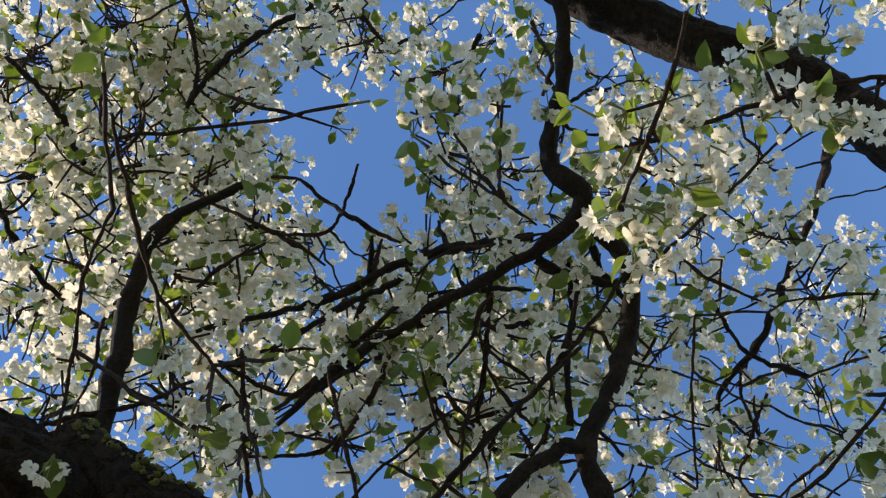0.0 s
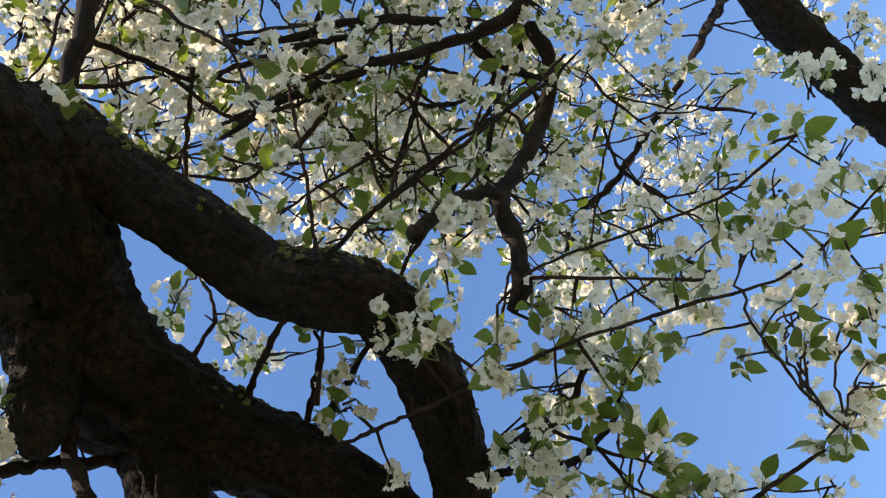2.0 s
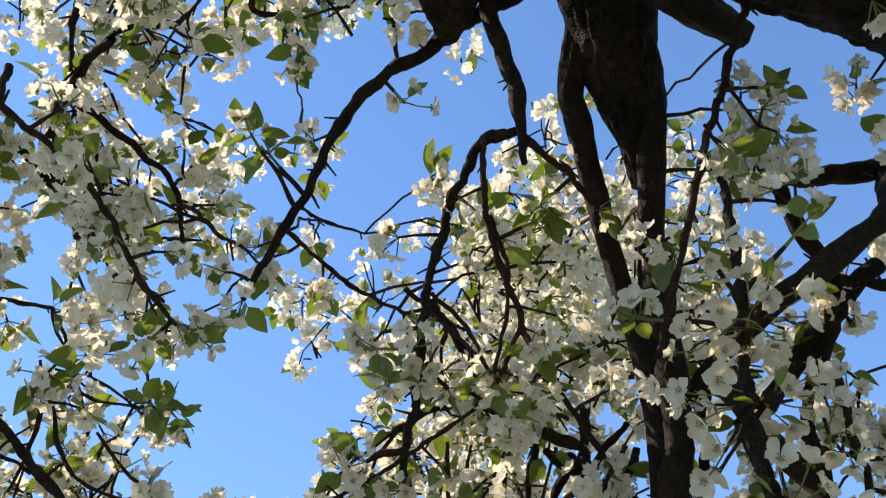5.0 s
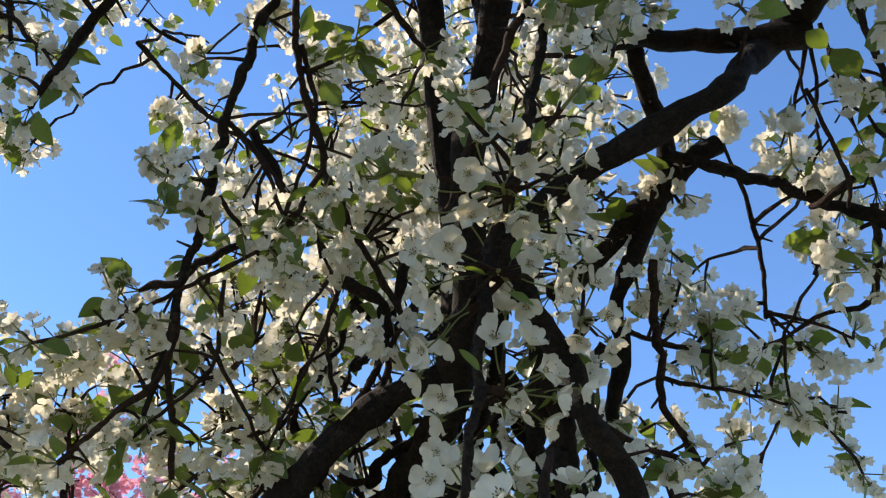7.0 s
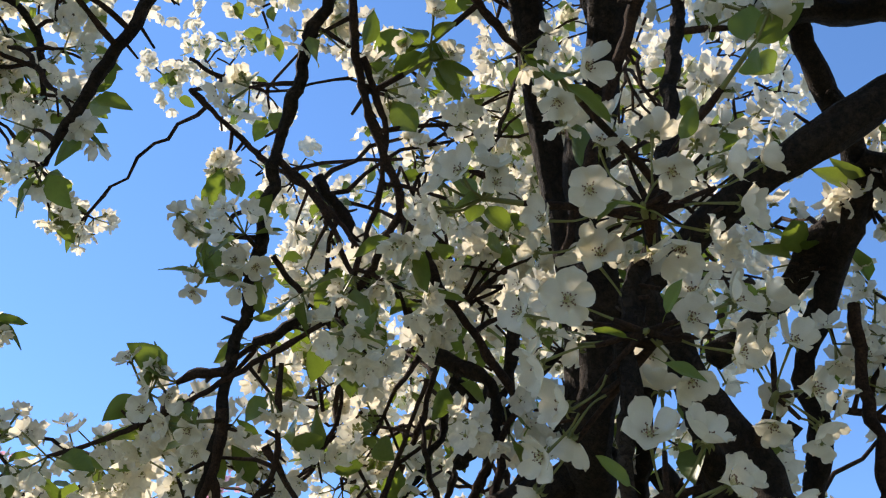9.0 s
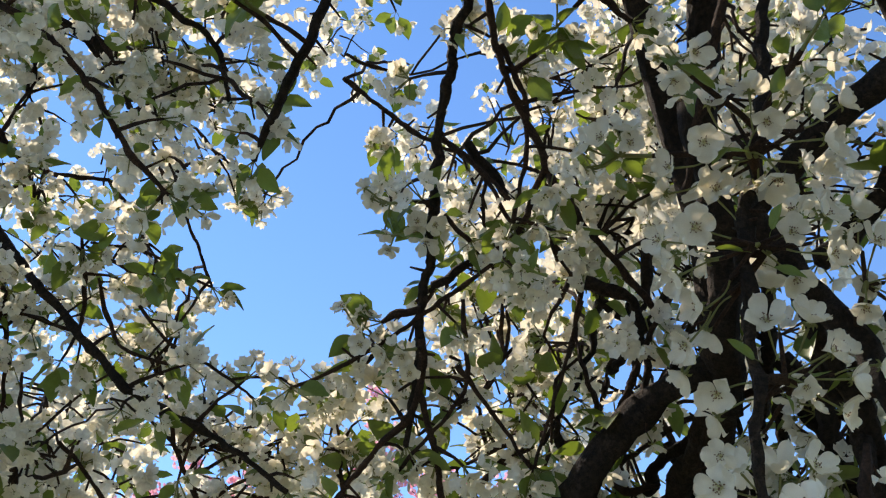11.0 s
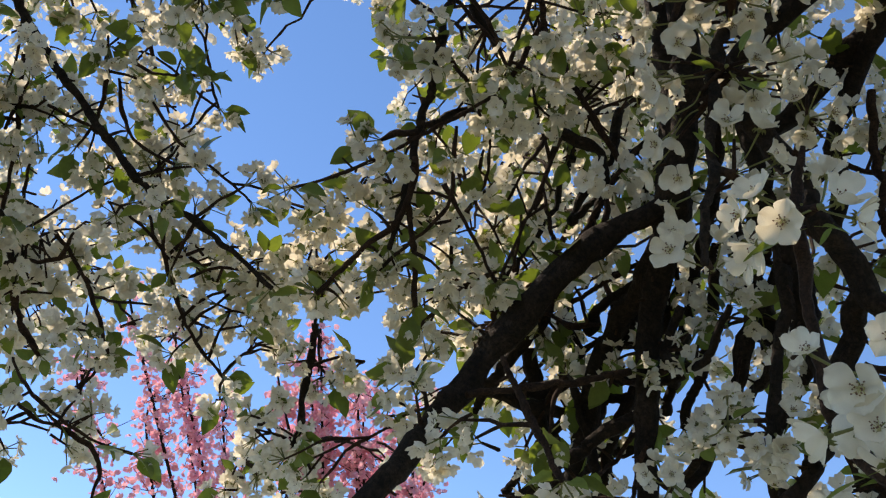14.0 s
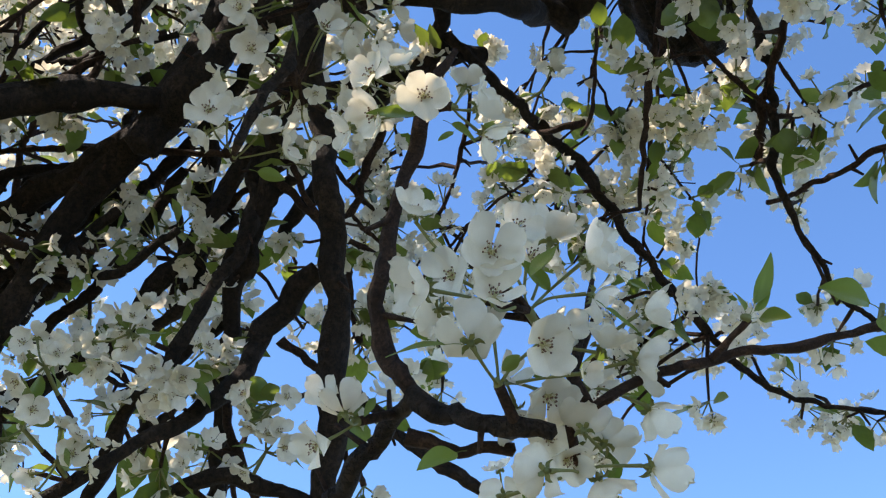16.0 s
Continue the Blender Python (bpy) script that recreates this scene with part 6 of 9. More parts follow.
grow("branch", [(-0.183, 0.990, 2.748, 0.0022), (-0.177, 1.007, 2.719, 0.0033), (-0.165, 1.021, 2.689, 0.0031), (-0.138, 1.008, 2.646, 0.0025), (-0.112, 1.028, 2.641, 0.0022), (-0.082, 1.042, 2.638, 0.0022)], 5, 0.05)
grow("branch", [(-0.121, 0.985, 2.703, 0.0022), (-0.072, 1.002, 2.649, 0.0025), (-0.015, 1.031, 2.624, 0.0022), (0.045, 1.036, 2.580, 0.0022)], 1, 0.05)
grow("branch", [(-0.290, 1.031, 2.713, 0.0022), (-0.218, 1.048, 2.690, 0.0027), (-0.151, 1.046, 2.626, 0.0022), (-0.091, 1.043, 2.562, 0.0022)], 5, 0.05)
grow("branch", [(-0.129, 0.908, 2.931, 0.0022), (-0.109, 0.941, 2.906, 0.0027), (-0.096, 0.987, 2.887, 0.0026), (-0.070, 0.998, 2.843, 0.0022), (-0.065, 1.062, 2.832, 0.0022), (-0.044, 1.068, 2.780, 0.0022)], 2, 0.05)
grow("branch", [(-0.339, 1.160, 2.691, 0.0022), (-0.341, 1.186, 2.640, 0.0030), (-0.353, 1.265, 2.612, 0.0023), (-0.335, 1.252, 2.544, 0.0022)], 5, 0.05)
grow("branch", [(-0.052, 0.876, 3.052, 0.0022), (-0.018, 0.860, 3.025, 0.0040), (0.004, 0.854, 2.992, 0.0037), (0.025, 0.851, 2.961, 0.0031), (0.055, 0.828, 2.919, 0.0024), (0.074, 0.821, 2.884, 0.0022)], 5, 0.05)
grow("branch", [(-0.205, 0.955, 2.797, 0.0022), (-0.197, 0.974, 2.737, 0.0036), (-0.209, 1.027, 2.699, 0.0028), (-0.224, 1.027, 2.639, 0.0022)], 5, 0.05)
grow("branch", [(-0.194, 0.953, 2.774, 0.0022), (-0.182, 0.976, 2.778, 0.0026), (-0.153, 0.961, 2.757, 0.0024), (-0.128, 0.951, 2.734, 0.0022), (-0.096, 0.927, 2.711, 0.0022), (-0.066, 0.907, 2.693, 0.0022)], 5, 0.05)
grow("branch", [(-0.106, 0.602, 3.269, 0.0022), (-0.103, 0.638, 3.283, 0.0045), (-0.090, 0.671, 3.289, 0.0039), (-0.072, 0.686, 3.242, 0.0030), (-0.047, 0.718, 3.272, 0.0023)], 4, 0.05)
grow("branch", [(-0.024, 0.301, 3.227, 0.0026), (-0.006, 0.362, 3.244, 0.0054), (0.020, 0.426, 3.276, 0.0042), (0.053, 0.477, 3.248, 0.0028)], 4, 0.05)
grow("branch", [(-0.052, 0.739, 3.383, 0.0031), (-0.086, 0.769, 3.379, 0.0063), (-0.130, 0.778, 3.385, 0.0060), (-0.169, 0.799, 3.382, 0.0050), (-0.202, 0.816, 3.341, 0.0039), (-0.233, 0.869, 3.394, 0.0031)], 4, 0.05)
grow("branch", [(-0.178, 0.486, 3.339, 0.0022), (-0.164, 0.511, 3.338, 0.0041), (-0.150, 0.533, 3.316, 0.0039), (-0.130, 0.561, 3.342, 0.0034), (-0.112, 0.588, 3.350, 0.0028), (-0.096, 0.599, 3.293, 0.0022)], 4, 0.05)
grow("branch", [(-0.259, 0.373, 3.423, 0.0023), (-0.286, 0.394, 3.425, 0.0047), (-0.311, 0.415, 3.398, 0.0044), (-0.339, 0.447, 3.452, 0.0038), (-0.370, 0.461, 3.459, 0.0031), (-0.409, 0.476, 3.516, 0.0024)], 4, 0.05)
grow("branch", [(-0.213, 0.677, 3.312, 0.0027), (-0.230, 0.742, 3.339, 0.0055), (-0.230, 0.787, 3.289, 0.0040), (-0.231, 0.839, 3.266, 0.0026)], 4, 0.05)
grow("branch", [(0.074, 0.591, 3.338, 0.0022), (0.081, 0.619, 3.305, 0.0040), (0.097, 0.665, 3.339, 0.0039), (0.097, 0.696, 3.311, 0.0033), (0.110, 0.742, 3.338, 0.0027), (0.123, 0.777, 3.329, 0.0022)], 4, 0.05)
grow("branch", [(-0.055, 0.375, 3.254, 0.0025), (-0.076, 0.429, 3.244, 0.0050), (-0.095, 0.492, 3.292, 0.0045), (-0.135, 0.539, 3.304, 0.0035), (-0.148, 0.609, 3.347, 0.0027)], 4, 0.05)
grow("branch", [(-0.134, 0.582, 3.308, 0.0022), (-0.165, 0.613, 3.301, 0.0044), (-0.201, 0.628, 3.274, 0.0041), (-0.240, 0.623, 3.239, 0.0033), (-0.279, 0.622, 3.243, 0.0027), (-0.317, 0.614, 3.226, 0.0022)], 4, 0.05)
grow("branch", [(-0.255, 0.466, 3.403, 0.0026), (-0.259, 0.523, 3.416, 0.0054), (-0.276, 0.572, 3.403, 0.0051), (-0.292, 0.618, 3.381, 0.0042), (-0.325, 0.666, 3.404, 0.0035), (-0.359, 0.700, 3.391, 0.0026)], 4, 0.05)
grow("branch", [(0.524, -0.147, 3.272, 0.0022), (0.582, -0.145, 3.256, 0.0038), (0.650, -0.144, 3.259, 0.0029), (0.715, -0.134, 3.254, 0.0022)], 4, 0.05)
grow("branch", [(0.977, -0.340, 3.158, 0.0022), (1.002, -0.276, 3.221, 0.0038), (1.055, -0.206, 3.252, 0.0034), (1.092, -0.127, 3.256, 0.0027), (1.099, -0.052, 3.311, 0.0022)], 4, 0.05)
grow("branch", [(0.585, -0.369, 3.378, 0.0028), (0.625, -0.343, 3.393, 0.0056), (0.650, -0.310, 3.347, 0.0048), (0.677, -0.285, 3.302, 0.0037), (0.704, -0.275, 3.253, 0.0027)], 4, 0.05)
grow("branch", [(0.617, -0.338, 3.179, 0.0022), (0.606, -0.271, 3.165, 0.0043), (0.622, -0.214, 3.168, 0.0032), (0.630, -0.152, 3.125, 0.0022)], 4, 0.05)
grow("branch", [(0.751, -0.527, 3.202, 0.0022), (0.811, -0.540, 3.207, 0.0042), (0.840, -0.504, 3.166, 0.0039), (0.902, -0.515, 3.170, 0.0034), (0.924, -0.511, 3.114, 0.0027), (0.995, -0.527, 3.125, 0.0022)], 4, 0.05)
grow("branch", [(0.715, -0.339, 3.289, 0.0022), (0.783, -0.309, 3.294, 0.0044), (0.836, -0.259, 3.288, 0.0039), (0.876, -0.201, 3.278, 0.0030), (0.928, -0.150, 3.277, 0.0022)], 4, 0.05)
grow("branch", [(0.765, -0.340, 3.118, 0.0022), (0.825, -0.342, 3.095, 0.0036), (0.859, -0.308, 3.035, 0.0031), (0.931, -0.321, 3.030, 0.0025), (0.958, -0.300, 2.961, 0.0022)], 4, 0.05)
grow("branch", [(0.574, -0.270, 3.159, 0.0022), (0.540, -0.217, 3.156, 0.0038), (0.523, -0.169, 3.174, 0.0036), (0.502, -0.124, 3.193, 0.0030), (0.483, -0.071, 3.191, 0.0024), (0.469, -0.024, 3.207, 0.0022)], 4, 0.05)
grow("branch", [(0.569, -0.351, 3.344, 0.0028), (0.580, -0.305, 3.317, 0.0056), (0.605, -0.273, 3.293, 0.0048), (0.628, -0.241, 3.266, 0.0038), (0.675, -0.232, 3.287, 0.0028)], 4, 0.05)
grow("branch", [(0.685, -0.468, 3.135, 0.0022), (0.701, -0.435, 3.149, 0.0037), (0.716, -0.395, 3.137, 0.0032), (0.731, -0.356, 3.117, 0.0025), (0.738, -0.311, 3.088, 0.0022)], 4, 0.05)
grow("branch", [(0.863, -0.298, 3.287, 0.0022), (0.796, -0.232, 3.330, 0.0038), (0.741, -0.181, 3.407, 0.0029), (0.698, -0.113, 3.477, 0.0022)], 4, 0.05)
grow("branch", [(0.654, -0.301, 3.395, 0.0028), (0.750, -0.275, 3.380, 0.0057), (0.828, -0.284, 3.316, 0.0042), (0.908, -0.313, 3.265, 0.0028)], 4, 0.05)
grow("branch", [(1.115, 0.302, 2.852, 0.0101), (1.165, 0.318, 2.801, 0.0093), (1.217, 0.319, 2.763, 0.0077)], 5, 0.05)
grow("branch", [(1.034, 0.382, 2.838, 0.0039), (1.083, 0.418, 2.768, 0.0035), (1.122, 0.451, 2.710, 0.0031), (1.173, 0.486, 2.640, 0.0023), (1.229, 0.531, 2.559, 0.0019)], 5, 0.05)
grow("branch", [(1.106, 0.357, 2.808, 0.0031), (1.159, 0.344, 2.782, 0.0031), (1.210, 0.312, 2.775, 0.0027)], 5, 0.05)
grow("branch", [(0.966, 0.442, 2.831, 0.0027), (1.001, 0.478, 2.772, 0.0023), (1.032, 0.504, 2.726, 0.0019)], 5, 0.05)
grow("branch", [(1.035, 0.427, 2.795, 0.0023), (1.067, 0.446, 2.754, 0.0019), (1.081, 0.481, 2.712, 0.0019)], 5, 0.05)
grow("branch", [(1.132, 0.455, 2.698, 0.0019), (1.194, 0.440, 2.667, 0.0015), (1.228, 0.430, 2.652, 0.0015)], 5, 0.05)
# masses of blossom in the crown: x, y, z, radius
crown([
    (0.484, -0.621, 2.684, 0.045),
    (0.562, -0.615, 2.664, 0.038),
    (0.614, -0.731, 2.611, 0.038),
    (0.601, -0.827, 2.701, 0.041),
    (0.756, -0.853, 2.649, 0.041),
    (0.520, -0.507, 2.652, 0.040),
    (0.664, -0.189, 3.015, 0.040),
    (0.825, -0.263, 2.945, 0.040),
    (0.967, -0.273, 2.647, 0.076),
    (0.957, -0.074, 2.724, 0.066),
    (0.959, 0.141, 2.800, 0.047),
    (1.280, -0.186, 2.496, 0.047),
    (0.689, 0.216, 2.984, 0.043),
    (0.644, 0.060, 2.888, 0.032),
    (0.672, 0.058, 2.673, 0.029),
    (-0.181, 1.004, 3.214, 0.071),
    (0.352, 0.775, 3.062, 0.043),
    (0.514, 0.683, 3.019, 0.036),
    (0.594, 0.617, 2.767, 0.033),
    (0.704, 0.544, 2.858, 0.044),
])
crown([
    (0.781, 0.749, 2.911, 0.047),
    (0.688, 0.038, 2.953, 0.049),
    (0.946, 0.651, 2.825, 0.033),
    (0.606, 0.467, 2.831, 0.032),
    (0.696, 0.477, 2.876, 0.033),
    (0.697, 0.498, 2.746, 0.032),
    (0.682, 0.733, 2.806, 0.030),
    (0.654, 0.999, 3.027, 0.047),
    (0.547, 0.935, 2.968, 0.035),
    (0.929, 0.752, 2.670, 0.034),
    (0.879, 0.664, 2.721, 0.025),
    (0.971, 0.807, 2.571, 0.038),
    (0.941, 0.507, 3.025, 0.030),
    (-0.302, 0.846, 3.091, 0.074),
    (-0.147, 0.794, 2.974, 0.061),
    (-0.134, 1.025, 3.214, 0.066),
    (-0.125, 0.835, 2.917, 0.053),
    (-0.072, 0.875, 2.858, 0.038),
    (-0.306, 0.986, 2.891, 0.057),
    (-0.182, 0.937, 2.771, 0.045),
])
crown([
    (-0.356, 1.175, 2.810, 0.071),
    (-0.268, 1.309, 2.810, 0.066),
    (-0.134, 1.152, 2.697, 0.049),
    (-0.122, 1.118, 2.676, 0.029),
    (-0.069, 1.303, 2.628, 0.053),
    (0.032, 1.258, 2.597, 0.043),
    (0.118, 1.109, 2.619, 0.047),
    (0.197, 1.011, 2.605, 0.038),
    (0.238, 0.986, 2.605, 0.044),
    (0.168, 1.118, 2.639, 0.028),
    (0.143, 1.198, 2.588, 0.041),
    (0.235, 0.905, 2.816, 0.023),
    (0.439, 0.952, 3.144, 0.044),
    (0.447, 1.011, 3.045, 0.053),
    (0.362, 0.951, 2.751, 0.053),
    (0.448, 0.942, 2.763, 0.053),
    (0.382, 1.094, 2.737, 0.057),
    (0.313, 1.039, 2.624, 0.045),
    (0.460, 1.224, 2.740, 0.062),
])
crown([
    (0.358, 1.312, 2.615, 0.062),
    (0.542, 1.210, 2.761, 0.062),
    (0.509, 1.371, 2.720, 0.066),
    (0.576, 1.037, 3.197, 0.043),
    (0.582, 1.080, 2.947, 0.053),
    (0.557, 0.855, 2.698, 0.031),
    (0.605, 1.406, 2.671, 0.066),
    (0.887, 1.089, 2.553, 0.034),
    (-0.618, 0.749, 3.123, 0.104),
    (-0.500, 0.794, 3.122, 0.085),
    (-0.382, 0.839, 3.121, 0.085),
    (-0.444, 0.889, 3.015, 0.076),
    (-0.370, 0.868, 2.685, 0.074),
    (-0.590, 1.019, 2.747, 0.076),
    (-0.469, 1.111, 2.680, 0.095),
    (-0.341, 1.104, 2.761, 0.076),
    (-0.499, 0.965, 2.474, 0.066),
    (-0.570, 1.208, 2.484, 0.076),
    (-0.217, 1.213, 2.670, 0.047),
    (-0.332, 0.977, 2.949, 0.057),
])
crown([
    (0.376, 1.098, 2.904, 0.076),
    (0.519, 1.040, 2.933, 0.076),
    (0.607, 1.024, 2.925, 0.057),
    (0.375, 1.189, 2.783, 0.066),
    (0.384, 1.300, 2.631, 0.047),
    (0.079, 1.318, 2.338, 0.066),
    (0.181, 1.212, 2.261, 0.053),
    (0.314, 1.002, 2.311, 0.049),
    (0.380, 0.929, 2.200, 0.050),
    (0.416, 0.961, 2.144, 0.038),
    (0.508, 1.386, 2.473, 0.043),
    (1.079, 0.948, 2.680, 0.049),
    (1.171, 0.913, 2.696, 0.049),
    (1.161, 0.877, 2.562, 0.037),
    (1.124, 0.662, 2.815, 0.041),
    (1.026, 0.898, 2.765, 0.035),
    (1.278, 0.789, 2.896, 0.033),
    (0.747, 1.044, 2.293, 0.038),
    (0.884, 1.229, 2.786, 0.047),
    (0.940, 1.056, 2.688, 0.044),
])
crown([
    (0.965, 1.122, 2.615, 0.044),
    (0.911, 1.107, 2.507, 0.029),
    (0.824, 1.473, 2.665, 0.033),
    (-0.050, 1.340, 2.632, 0.073),
    (-0.061, 1.242, 2.674, 0.044),
    (0.037, 1.284, 2.585, 0.062),
    (0.148, 1.229, 2.528, 0.051),
    (0.041, 1.453, 2.543, 0.066),
    (-0.054, 1.453, 2.575, 0.057),
    (0.164, 1.344, 2.462, 0.040),
    (0.215, 1.207, 2.534, 0.038),
    (0.316, 1.267, 2.513, 0.044),
    (0.022, 1.597, 2.357, 0.066),
    (0.140, 1.486, 2.279, 0.053),
    (0.239, 1.314, 2.476, 0.040),
    (0.302, 1.144, 2.311, 0.038),
    (0.404, 1.252, 2.689, 0.047),
    (0.710, 0.505, 2.951, 0.043),
    (1.142, 0.394, 2.776, 0.033),
    (0.767, 0.566, 2.926, 0.047),
])
crown([
    (0.879, 0.453, 2.824, 0.037),
    (0.681, -0.906, 2.699, 0.047),
    (-0.640, 1.305, 2.495, 0.066),
    (-0.562, 1.342, 2.449, 0.071),
    (-0.621, 1.379, 2.381, 0.076),
    (-0.514, 1.397, 2.369, 0.052),
    (-0.538, 1.315, 2.290, 0.062),
    (-0.456, 1.423, 2.338, 0.057),
    (-0.214, 1.388, 2.431, 0.061),
    (-0.639, 1.253, 2.577, 0.066),
    (0.000, 1.330, 2.554, 0.047),
    (-0.272, 1.436, 2.346, 0.038),
    (0.045, 1.254, 2.579, 0.050),
    (0.133, 1.203, 2.637, 0.044),
    (0.368, 1.419, 2.471, 0.057),
    (0.387, 1.462, 2.406, 0.057),
    (0.449, 1.274, 2.507, 0.035),
    (0.515, 1.147, 2.920, 0.057),
    (0.583, 1.136, 2.947, 0.047),
    (0.466, 1.186, 2.852, 0.047),
])
crown([
    (0.553, 1.249, 2.766, 0.047),
    (0.612, 1.092, 3.022, 0.047),
    (0.709, 1.098, 3.026, 0.047),
    (0.699, 1.192, 2.878, 0.047),
    (0.408, 1.255, 2.735, 0.038),
    (0.775, 1.200, 2.674, 0.026),
    (0.814, 1.472, 2.457, 0.038),
    (0.248, 1.037, 2.643, 0.038),
    (1.030, 0.568, 2.703, 0.027),
    (1.061, 0.614, 2.639, 0.027),
    (1.111, 0.568, 2.625, 0.027),
    (1.045, 0.471, 2.675, 0.024),
    (1.119, 0.459, 2.612, 0.027),
    (1.211, 0.504, 2.576, 0.027),
    (1.283, 0.480, 2.523, 0.028),
    (1.102, 0.245, 2.786, 0.030),
    (1.102, 0.369, 2.695, 0.027),
    (1.206, 0.286, 2.655, 0.027),
    (1.353, 0.298, 2.504, 0.030),
])
crown([
    (1.446, 0.387, 2.435, 0.032),
    (1.500, 0.335, 2.421, 0.028),
    (1.346, 0.442, 2.490, 0.024),
    (1.002, 0.426, 2.705, 0.023),
    (1.253, 0.167, 2.784, 0.024),
    (-0.223, 1.041, 3.349, 0.095),
    (-0.198, 1.080, 3.181, 0.078),
    (-0.101, 1.119, 3.181, 0.071),
    (-0.223, 1.207, 3.106, 0.057),
    (-0.128, 1.125, 3.070, 0.043),
    (-0.187, 1.189, 2.918, 0.049),
    (-0.155, 1.217, 2.863, 0.057),
    (-0.164, 1.270, 2.788, 0.053),
    (-0.165, 1.258, 2.785, 0.035),
    (-0.172, 1.436, 2.749, 0.052),
    (-0.086, 1.424, 2.728, 0.047),
    (0.078, 1.289, 2.655, 0.040),
    (0.207, 1.206, 2.620, 0.038),
    (0.997, -0.342, 2.604, 0.047),
    (1.172, -0.229, 2.543, 0.047),
])
crown([
    (1.266, -0.249, 2.482, 0.047),
    (0.737, 1.412, 2.793, 0.034),
    (0.857, 1.325, 2.742, 0.034),
    (0.853, 1.349, 2.556, 0.032),
    (0.899, 1.189, 2.630, 0.032),
    (0.969, 0.814, 2.610, 0.027),
    (1.010, 0.788, 2.628, 0.024),
    (1.073, 0.747, 2.562, 0.030),
    (1.135, 0.720, 2.573, 0.030),
    (1.056, 0.839, 2.538, 0.026),
    (1.163, 0.817, 2.523, 0.029),
    (1.204, 0.851, 2.458, 0.032),
    (0.921, 0.906, 2.502, 0.030),
    (0.975, 0.932, 2.444, 0.029),
    (1.066, 0.910, 2.435, 0.021),
    (1.097, 0.665, 2.665, 0.026),
    (1.120, 0.605, 2.738, 0.025),
    (1.050, 0.633, 2.825, 0.023),
])
crown([(1.190, 0.546, 2.495, 0.030), (1.213, 0.578, 2.450, 0.030), (1.267, 0.590, 2.429, 0.029), (1.260, 0.622, 2.374, 0.027), (1.286, 0.635, 2.343, 0.019), (1.282, 0.574, 2.480, 0.026), (1.175, 0.464, 2.659, 0.028), (1.119, 0.499, 2.590, 0.027), (1.088, 0.523, 2.544, 0.026), (0.974, 0.567, 2.555, 0.026), (1.324, 0.520, 2.500, 0.023), (1.354, 0.490, 2.506, 0.026)])
# blossom further back
crown([
    (-0.483, -0.752, 4.101, 0.227),
    (-0.294, -0.949, 4.101, 0.237),
    (-0.110, -1.081, 4.124, 0.198),
    (-0.296, -0.469, 3.905, 0.179),
    (-0.188, -0.734, 4.024, 0.197),
    (0.017, -0.829, 3.935, 0.151),
    (0.018, -0.571, 3.782, 0.151),
    (-0.131, -0.332, 3.666, 0.148),
    (0.187, -0.598, 3.964, 0.151),
    (-0.159, -0.166, 3.967, 0.165),
    (0.100, -0.370, 3.827, 0.151),
    (0.315, -0.550, 4.063, 0.095),
    (0.257, -0.293, 3.689, 0.131),
    (0.161, -0.110, 3.539, 0.129),
    (0.351, -0.124, 3.600, 0.124),
    (0.578, -0.169, 3.759, 0.110),
    (-0.039, -0.022, 3.863, 0.118),
    (0.457, -0.332, 3.620, 0.091),
    (0.250, -1.242, 4.088, 0.172),
    (0.113, -1.333, 4.215, 0.125),
], True)
crown([
    (0.313, -0.734, 3.111, 0.085),
    (0.406, -0.807, 3.120, 0.060),
    (0.622, -0.907, 3.739, 0.106),
    (0.710, -0.757, 3.645, 0.079),
    (0.664, -1.533, 3.994, 0.089),
    (0.834, -1.399, 3.753, 0.091),
    (0.565, -0.309, 3.360, 0.093),
    (0.800, -0.633, 3.780, 0.106),
    (0.870, -0.594, 3.655, 0.072),
    (0.797, -0.397, 3.622, 0.096),
    (0.971, -0.434, 3.680, 0.101),
    (1.150, -0.516, 3.721, 0.068),
    (1.341, -0.902, 3.895, 0.103),
    (1.337, -0.956, 3.760, 0.074),
    (1.628, -1.344, 4.024, 0.096),
    (1.958, -1.477, 4.006, 0.159),
    (1.877, -1.203, 4.001, 0.115),
    (2.023, -1.251, 3.944, 0.115),
    (1.515, -0.682, 4.039, 0.098),
], True)
crown([
    (1.585, -0.610, 3.924, 0.120),
    (1.734, -0.714, 3.848, 0.137),
    (1.737, -0.854, 3.681, 0.132),
    (1.843, -0.723, 3.577, 0.111),
    (1.825, -0.996, 3.966, 0.083),
    (0.706, -0.174, 3.484, 0.056),
    (1.192, -0.324, 2.629, 0.088),
    (1.283, -0.389, 2.553, 0.077),
    (0.996, -0.004, 2.858, 0.055),
    (1.228, -0.037, 2.844, 0.047),
    (1.299, -0.018, 2.678, 0.055),
    (1.412, -0.798, 3.124, 0.136),
    (1.559, -0.957, 2.980, 0.106),
    (0.949, -0.149, 2.834, 0.055),
    (0.704, 0.151, 3.613, 0.069),
    (0.570, 0.183, 3.702, 0.062),
    (0.712, -0.176, 3.358, 0.059),
    (-0.350, 0.518, 3.830, 0.144),
    (-0.206, 0.394, 3.800, 0.118),
    (-0.042, 0.412, 3.856, 0.124),
], True)
